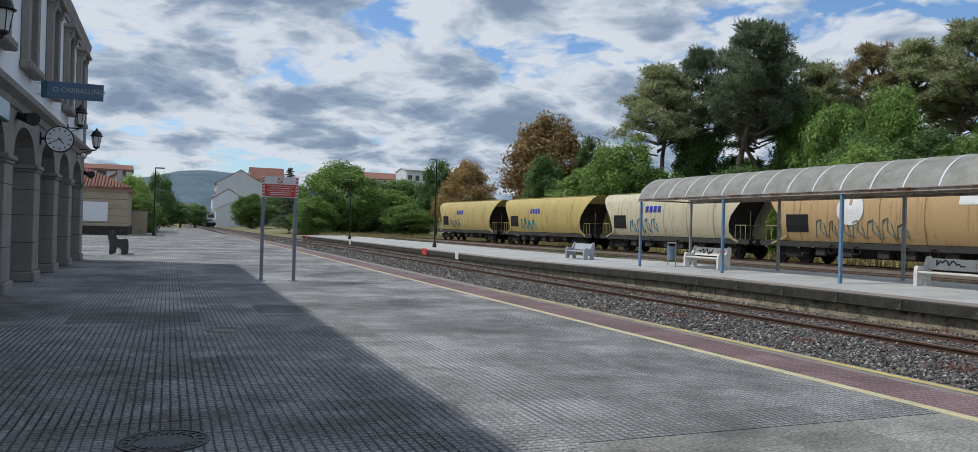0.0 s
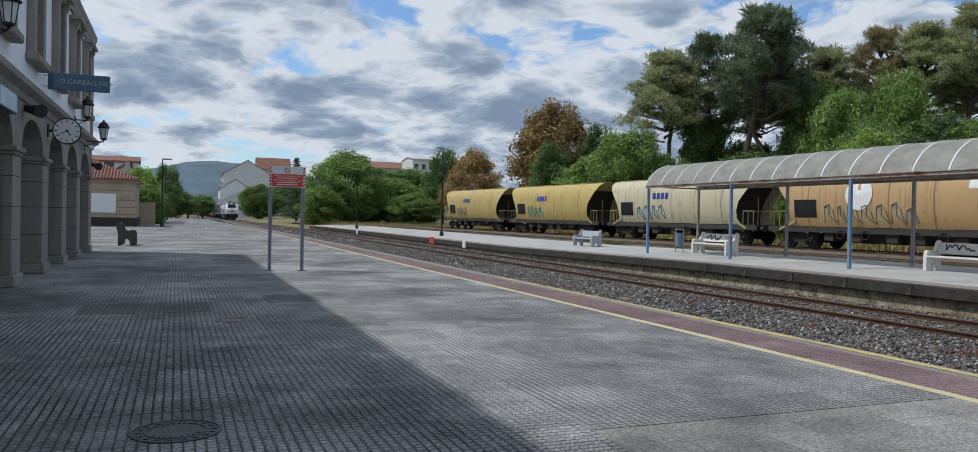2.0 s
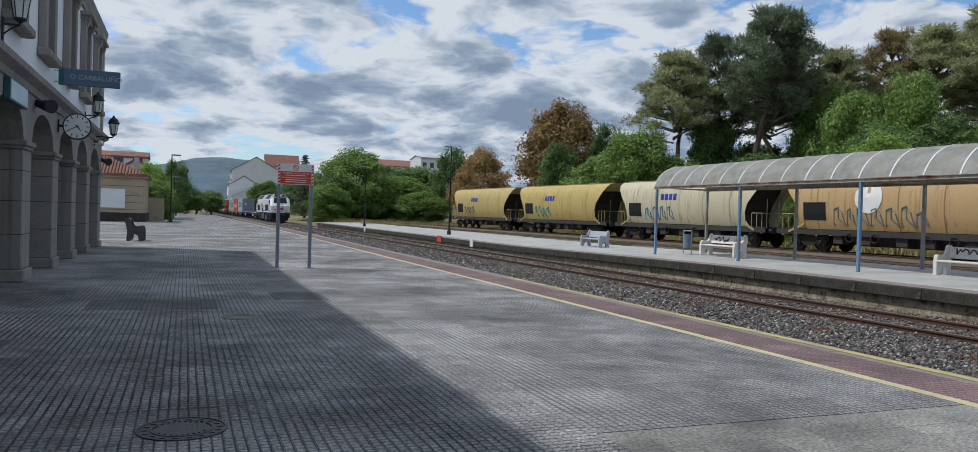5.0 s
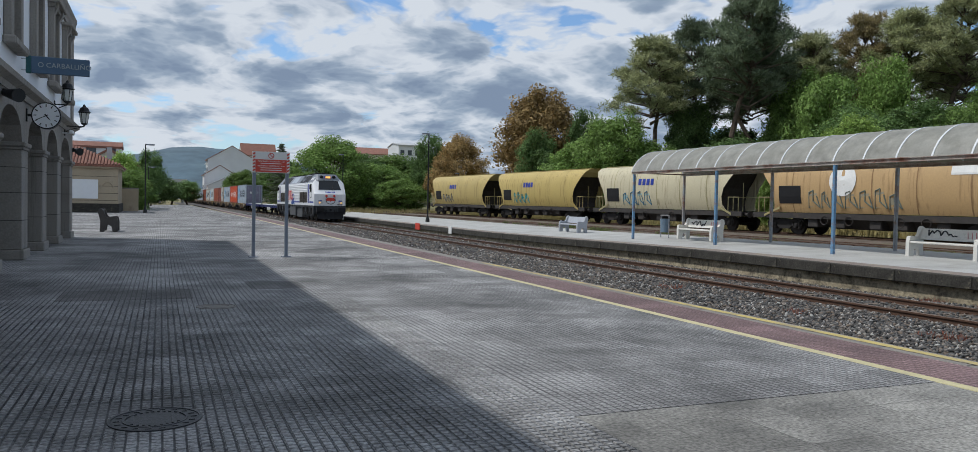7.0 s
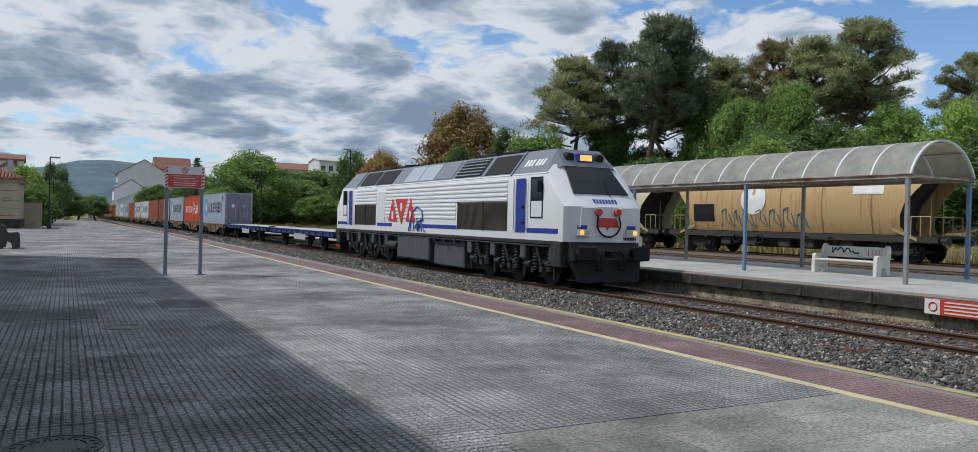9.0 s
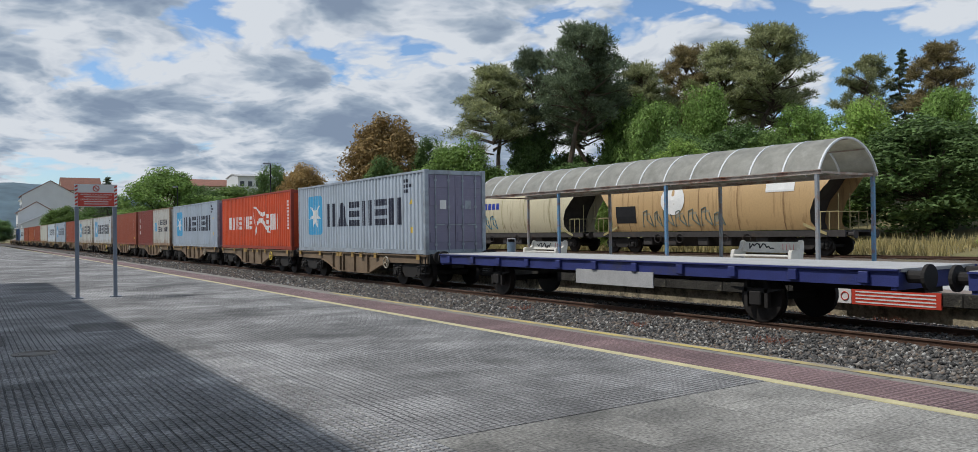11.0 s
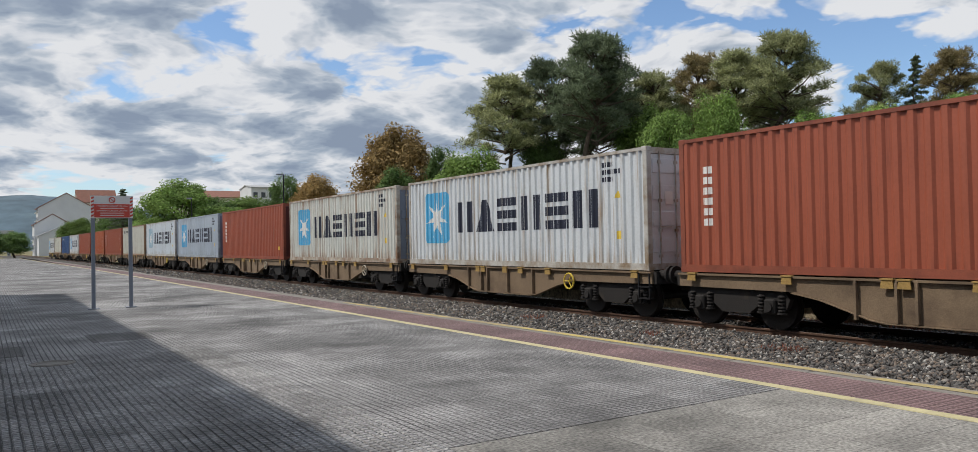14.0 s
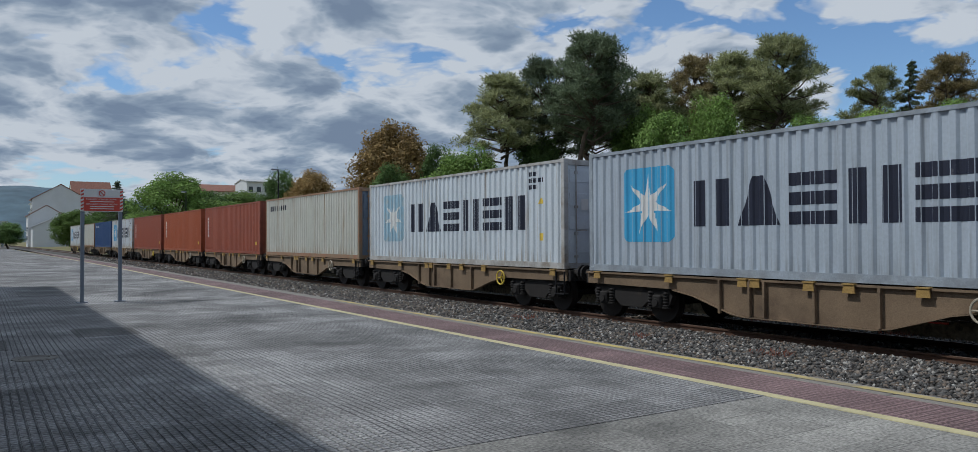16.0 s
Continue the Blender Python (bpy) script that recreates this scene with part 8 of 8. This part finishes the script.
def build_iron_bench():
    b = thing("cast_bench", "dark weathered stone bench on the platform", "bench")
    M = mat("dark_weathered_stone", (0.07, 0.065, 0.062), 0.8, var=0.35, dirt=(0.14, 0.13, 0.12), dirt_amt=0.4)
    x, y = -15.2, 34.6
    side = [(0.36, 0), (0.36, 0.40), (0.33, 0.56), (0.24, 0.60), (0.0, 0.56), (-0.08, 0.62), (-0.16, 0.86), (-0.24, 0.94), (-0.33, 0.90), (-0.34, 0.76), (-0.26, 0.40), (-0.28, 0.0), (-0.12, 0.0), (-0.08, 0.22), (0.02, 0.28), (0.14, 0.22), (0.18, 0.0)]
    for yy in (y, y + 1.5):
        g = Geo()
        g.prism([(x + a, h) for a, h in side], "y", yy, yy + 0.14)
        part("end_support", g, M, b)
    part("seat", Geo().box(x - 0.16, x + 0.30, y + 0.1, y + 1.55, 0.40, 0.47, bev=0.015), M, b)
    part("backrest", Geo().box(x - 0.28, x - 0.20, y + 0.1, y + 1.55, 0.52, 0.88, bev=0.02), M, b)


build_canopy()
build_bench(8.15, 15.3, 17.62, 0.05, M_BENCHW, True)
build_bench(7.75, 26.45, 28.8, 0.03, M_BENCHW, True)
build_bench(7.9, 38.0, 40.2, -0.11, mat("grey_cast_concrete", (0.36, 0.38, 0.42), 0.8, var=0.15, dirt=(0.25, 0.26, 0.28), dirt_amt=0.4), False)
build_litter_bin()
build_edge_boards()
build_iron_bench()

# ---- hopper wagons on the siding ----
# also colours the lower end slopes, where it paints the gap's shade
M_HUNDER = mat("sooty_underframe_gap_shade", (0.040, 0.036, 0.034), 0.85, var=0.35, dirt=(0.09, 0.06, 0.04), dirt_amt=0.4)


def tank_material(name, color, grime, amt):
    return mat(name, color, 0.6, var=0.10, scale=0.5, fine=12.0, dirt=grime, dirt_amt=amt, dirt_scale=0.5, streak=True, bump=0.05)


def build_hopper(y0, color, endc_shaded, label, style):
    L = 16.8
    h = thing("hopper_wagon", label, "freight wagon", "hopper wagons in the siding")
    tm = tank_material("hopper_" + style, color, [color[0] * 0.50, color[1] * 0.44, color[2] * 0.40], 0.56)
    # end-plate colour, darker than the tank because its shade is painted in
    em = tank_material("hopper_end_" + style, endc_shaded, [c * 0.5 for c in endc_shaded], 0.4)
    sec = [(0.30, 4.42), (0.80, 4.36), (1.14, 4.12), (1.34, 3.75), (1.46, 3.25), (1.50, 2.70), (1.47, 2.15), (1.38, 1.65), (1.22, 1.25)]

    def inset(z):
        return float(np.interp(z, [1.25, 1.7, 2.5, 3.3, 4.0, 4.5], [1.55, 1.85, 1.75, 1.05, 0.45, 0.30]))
    g = Geo()
    full = [(-x, z) for x, z in sec] + [(x, z) for x, z in sec[::-1]]
    full = full[::-1]
    n = len(full)
    st = [0.0, 0.1, 0.3, 0.5, 0.7, 0.9, 1.0]
    v = []
    for t in st:
        for x, z in full:
            a = inset(z)
            v.append((x, a + (L - 2 * a) * t, z))
    g.mesh(v, [(k * n + i, k * n + (i + 1) % n, (k + 1) * n + (i + 1) % n, (k + 1) * n + i) for k in range(len(st) - 1) for i in range(n)])
    part("tank", g, tm, h, smooth=True)
    for e in (0, 1):
        g = Geo()
        ring_ = []
        for x, z in full:
            a = inset(z)
            ring_.append((x * 0.985, a if e == 0 else L - a, z))
        m_ = n // 2
        rows = [(ring_[m_ - 1 - k], ring_[m_ + k]) for k in range(m_)]
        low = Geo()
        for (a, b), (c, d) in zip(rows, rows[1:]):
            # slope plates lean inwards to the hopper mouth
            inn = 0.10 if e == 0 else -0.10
            # near-black lower sheets, set deeper, stand in for shadow in the gap
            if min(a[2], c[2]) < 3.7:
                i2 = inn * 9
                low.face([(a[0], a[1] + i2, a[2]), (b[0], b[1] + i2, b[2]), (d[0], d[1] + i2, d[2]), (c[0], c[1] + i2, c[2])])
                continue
            g.face([(a[0], a[1] + inn, a[2]), (b[0], b[1] + inn, b[2]), (d[0], d[1] + inn, d[2]), (c[0], c[1] + inn, c[2])])
        part("end_plate", g, em, h, recalc=False)
        part("end_slope", low, M_HUNDER, h, "sloping end sheet, blackened for the shade between wagons", recalc=False)
        yy = 0.9 if e == 0 else L - 0.9
        pr = part("platform_rail", Geo().tube((-1.3, yy, 2.1), (1.3, yy, 2.1), 0.025, n=6), em, h)
        for s in (-1, 1):
            for q in (-0.45, 0.0, 0.45):
                part("rail_post", Geo().tube((s * 1.3, yy + q, 1.2), (s * 1.3, yy + q, 2.1), 0.025, n=6), em, pr)
            part("side_rail", Geo().tube((s * 1.3, yy - 0.45, 2.1), (s * 1.3, yy + 0.45, 2.1), 0.025, n=6), em, pr)
            part("ladder_post", Geo().tube((s * 0.5, yy, 1.2), (s * 0.5, yy, 3.0), 0.025, n=6), em, pr)
        part("end_platform", Geo().box(-1.35, 1.35, 0.25 if e == 0 else L - 1.75, 1.75 if e == 0 else L - 0.25, 1.12, 1.18), M_HUNDER, h)
        build_bogie(h, 2.3 if e == 0 else L - 2.3, 1.8, 0.46)
        for s in (-1, 1):
            b = Geo()
            ye, d = (0.15, -1) if e == 0 else (L - 0.15, 1)
            b.tube((s * 0.95, ye, 1.03), (s * 0.95, ye + d * 0.3, 1.03), 0.10, n=12)
            b.tube((s * 0.95, ye + d * 0.3, 1.03), (s * 0.95, ye + d * 0.36, 1.03), 0.2, n=14)
            part("buffer", b, M_HUNDER, h)
            k = Geo()
            ya, yb = (1.0, 2.2) if e == 0 else (L - 1.0, L - 2.2)
            k.mesh([(s * 1.36, ya, 0.98), (s * 1.40, ya, 0.98), (s * 1.40, yb, 1.45), (s * 1.36, yb, 1.45), (s * 1.36, ya, 1.12), (s * 1.40, ya, 1.12), (s * 1.40, yb, 1.58), (s * 1.36, yb, 1.58)],
                   [(0, 1, 2, 3), (4, 7, 6, 5), (0, 4, 5, 1), (1, 5, 6, 2), (2, 6, 7, 3), (3, 7, 4, 0)])
            part("strut", k, em, h)
    for s in (-1, 1):
        part("sole_bar", Geo().box(min(s * 1.25, s * 1.36), max(s * 1.25, s * 1.36), 0.1, L - 0.1, 0.92, 1.22), M_HUNDER, h)
        for yy in (5.4, 6.8, 9.8, 11.4):
            part("hand_wheel", ring(Geo(), (s * 1.40, yy, 0.85), 0.24, 0.022), M_HUNDER, h)
        part("walkway", Geo().box(min(s * 0.25, s * 0.5), max(s * 0.25, s * 0.5), 0.6, L - 0.6, 4.42, 4.47), em, h)
    for yy in (4.3, 6.5, 8.0, 10.2, 12.0):
        part("gear_box", Geo().box(-1.22, 1.22, yy, yy + 0.7, 0.45 if yy > 6 else 0.6, 0.95, bev=0.04), M_HUNDER, h)
    part("discharge_hopper", Geo().mesh([(-1.1, 4.5, 1.2), (1.1, 4.5, 1.2), (1.1, L - 4.5, 1.2), (-1.1, L - 4.5, 1.2), (-0.5, 5.2, 0.4), (0.5, 5.2, 0.4), (0.5, L - 5.2, 0.4), (-0.5, L - 5.2, 0.4)],
                                        [(0, 1, 5, 4), (1, 2, 6, 5), (2, 3, 7, 6), (3, 0, 4, 7), (4, 5, 6, 7)]), M_HUNDER, h)
    for yy in (3.2, 5.9, 8.4, 10.9, 13.6):
        g = Geo()
        left = [(-x, z) for x, z in sec]
        for (xa, za), (xb, zb) in zip(left, left[1:]):
            g.mesh([(xa - 0.012, yy - 0.03, za), (xb - 0.012, yy - 0.03, zb), (xb - 0.012, yy + 0.03, zb), (xa - 0.012, yy + 0.03, za)], [(0, 1, 2, 3)])
        part("weld_seam", g, em if style != "tan" else M_HSEAM, h, recalc=False)

    def on_side(z):
        return -float(np.interp(z, [p[1] for p in sec[::-1]], [p[0] for p in sec[::-1]])) - 0.02

    def patch(nm, ya, yb, za, zb, m, lab=""):
        g = Geo()
        zs = sorted({za, zb, *[p[1] for p in sec if za < p[1] < zb]})
        for a, b in zip(zs, zs[1:]):
            g.face([(on_side(a), ya, a), (on_side(a), yb, a), (on_side(b), yb, b), (on_side(b), ya, b)])
        return part(nm, g, m, h, lab, recalc=False)
    patch("data_panel", L - 3.8, L - 2.2, 1.75, 2.75, M_BLACK, "black data panel")
    rnd = random.Random(style)
    if style == "tan":
        c0, r0 = (L - 6.6, 3.0), 0.85
        g = Geo()
        pts = [(c0[0] + r0 * math.cos(a * math.pi / 14), c0[1] + r0 * math.sin(a * math.pi / 14)) for a in range(28)]
        for a, b in zip(pts, pts[1:] + pts[:1]):
            g.face([(on_side(c0[1]) - 0.012, c0[0], c0[1]), (on_side(a[1]) - 0.012, a[0], a[1]), (on_side(b[1]) - 0.012, b[0], b[1])])
        part("round_emblem", g, M_LOGOW, h, "white round emblem", recalc=False)
        patch("name_plate", 2.6, 4.2, 3.15, 3.6, M_LOGOW)
    else:
        for k in range(4):
            patch("name_bar", L - 6.6 - k * 0.48, L - 6.25 - k * 0.48, 2.95, 3.40, M_LBLUE)
    # sprayed outlines low on the side
    g1, g2 = Geo(), Geo()
    y = L - 4.3
    while y > (7.0 if style == "tan" else 9.0 if style == "cream" else 9.5):
        w = rnd.uniform(0.5, 0.8)
        zt = rnd.uniform(2.15, 2.45)
        p = [(y, 1.5), (y - 0.1, zt), (y - w * 0.5, zt + 0.1), (y - w * 0.45, 1.9), (y - w, 1.55), (y - w * 0.8, zt - 0.2)]
        for a, b in zip(p, p[1:]):
            g1.tube((on_side(a[1]), a[0], a[1]), (on_side(b[1]), b[0], b[1]), 0.035, n=5)
        g2.face([(on_side(1.55) + 0.008, y - 0.05, 1.55), (on_side(1.55) + 0.008, y - w * 0.85, 1.6), (on_side(zt) + 0.008, y - w * 0.8, zt - 0.05), (on_side(zt) + 0.008, y - 0.1, zt - 0.1)])
        y -= w + 0.12
    cols = {"tan": ((0.16, 0.19, 0.16), (0.33, 0.30, 0.22)), "cream": ((0.05, 0.16, 0.24), (0.30, 0.48, 0.52)), "yellow": ((0.03, 0.22, 0.24), (0.10, 0.42, 0.44)), "olive": ((0.12, 0.12, 0.11), (0.42, 0.40, 0.34))}[style]
    part("graffiti_outline", g1, mat("spray_dark_" + style, cols[0], 0.6, var=0.3), h, "sprayed lettering outline")
    part("graffiti_fill", g2, mat("spray_fill_" + style, cols[1], 0.6, var=0.25, dirt=color, dirt_amt=0.5, dirt_scale=2.0), h, "faded sprayed fill", recalc=False)
    yc = y0
    h.matrix_basis = Matrix.Translation((21.6 - 0.055 * (yc - 30.0), yc, -0.02)) @ Matrix.Rotation(math.atan(0.055), 4, "Z")
    return h


M_HSEAM = mat("rusty_seam", (0.28, 0.17, 0.08), 0.8, var=0.3)
build_hopper(21.7, (0.48, 0.32, 0.15), (0.36, 0.30, 0.14), "tan hopper wagon with white emblem and faded graffiti", "tan")
build_hopper(39.3, (0.53, 0.48, 0.33), (0.33, 0.30, 0.15), "cream hopper wagon with pale blue graffiti", "cream")
build_hopper(57.2, (0.47, 0.36, 0.12), (0.33, 0.26, 0.09), "mustard yellow hopper wagon with turquoise graffiti", "yellow")
build_hopper(75.0, (0.45, 0.35, 0.13), (0.33, 0.26, 0.09), "mustard hopper wagon with grey graffiti", "olive")


def motions():
    for ob, back, up in TRAIN:
        rows = []
        for i in range(0, 33):
            t = i * 0.5
            y = float(np.interp(t, FRONT_T, FRONT_Y)) + back
            rows.append((t, on_track(y) @ Matrix.Translation((0, 0, up))))
        walk(ob, rows)


motions()
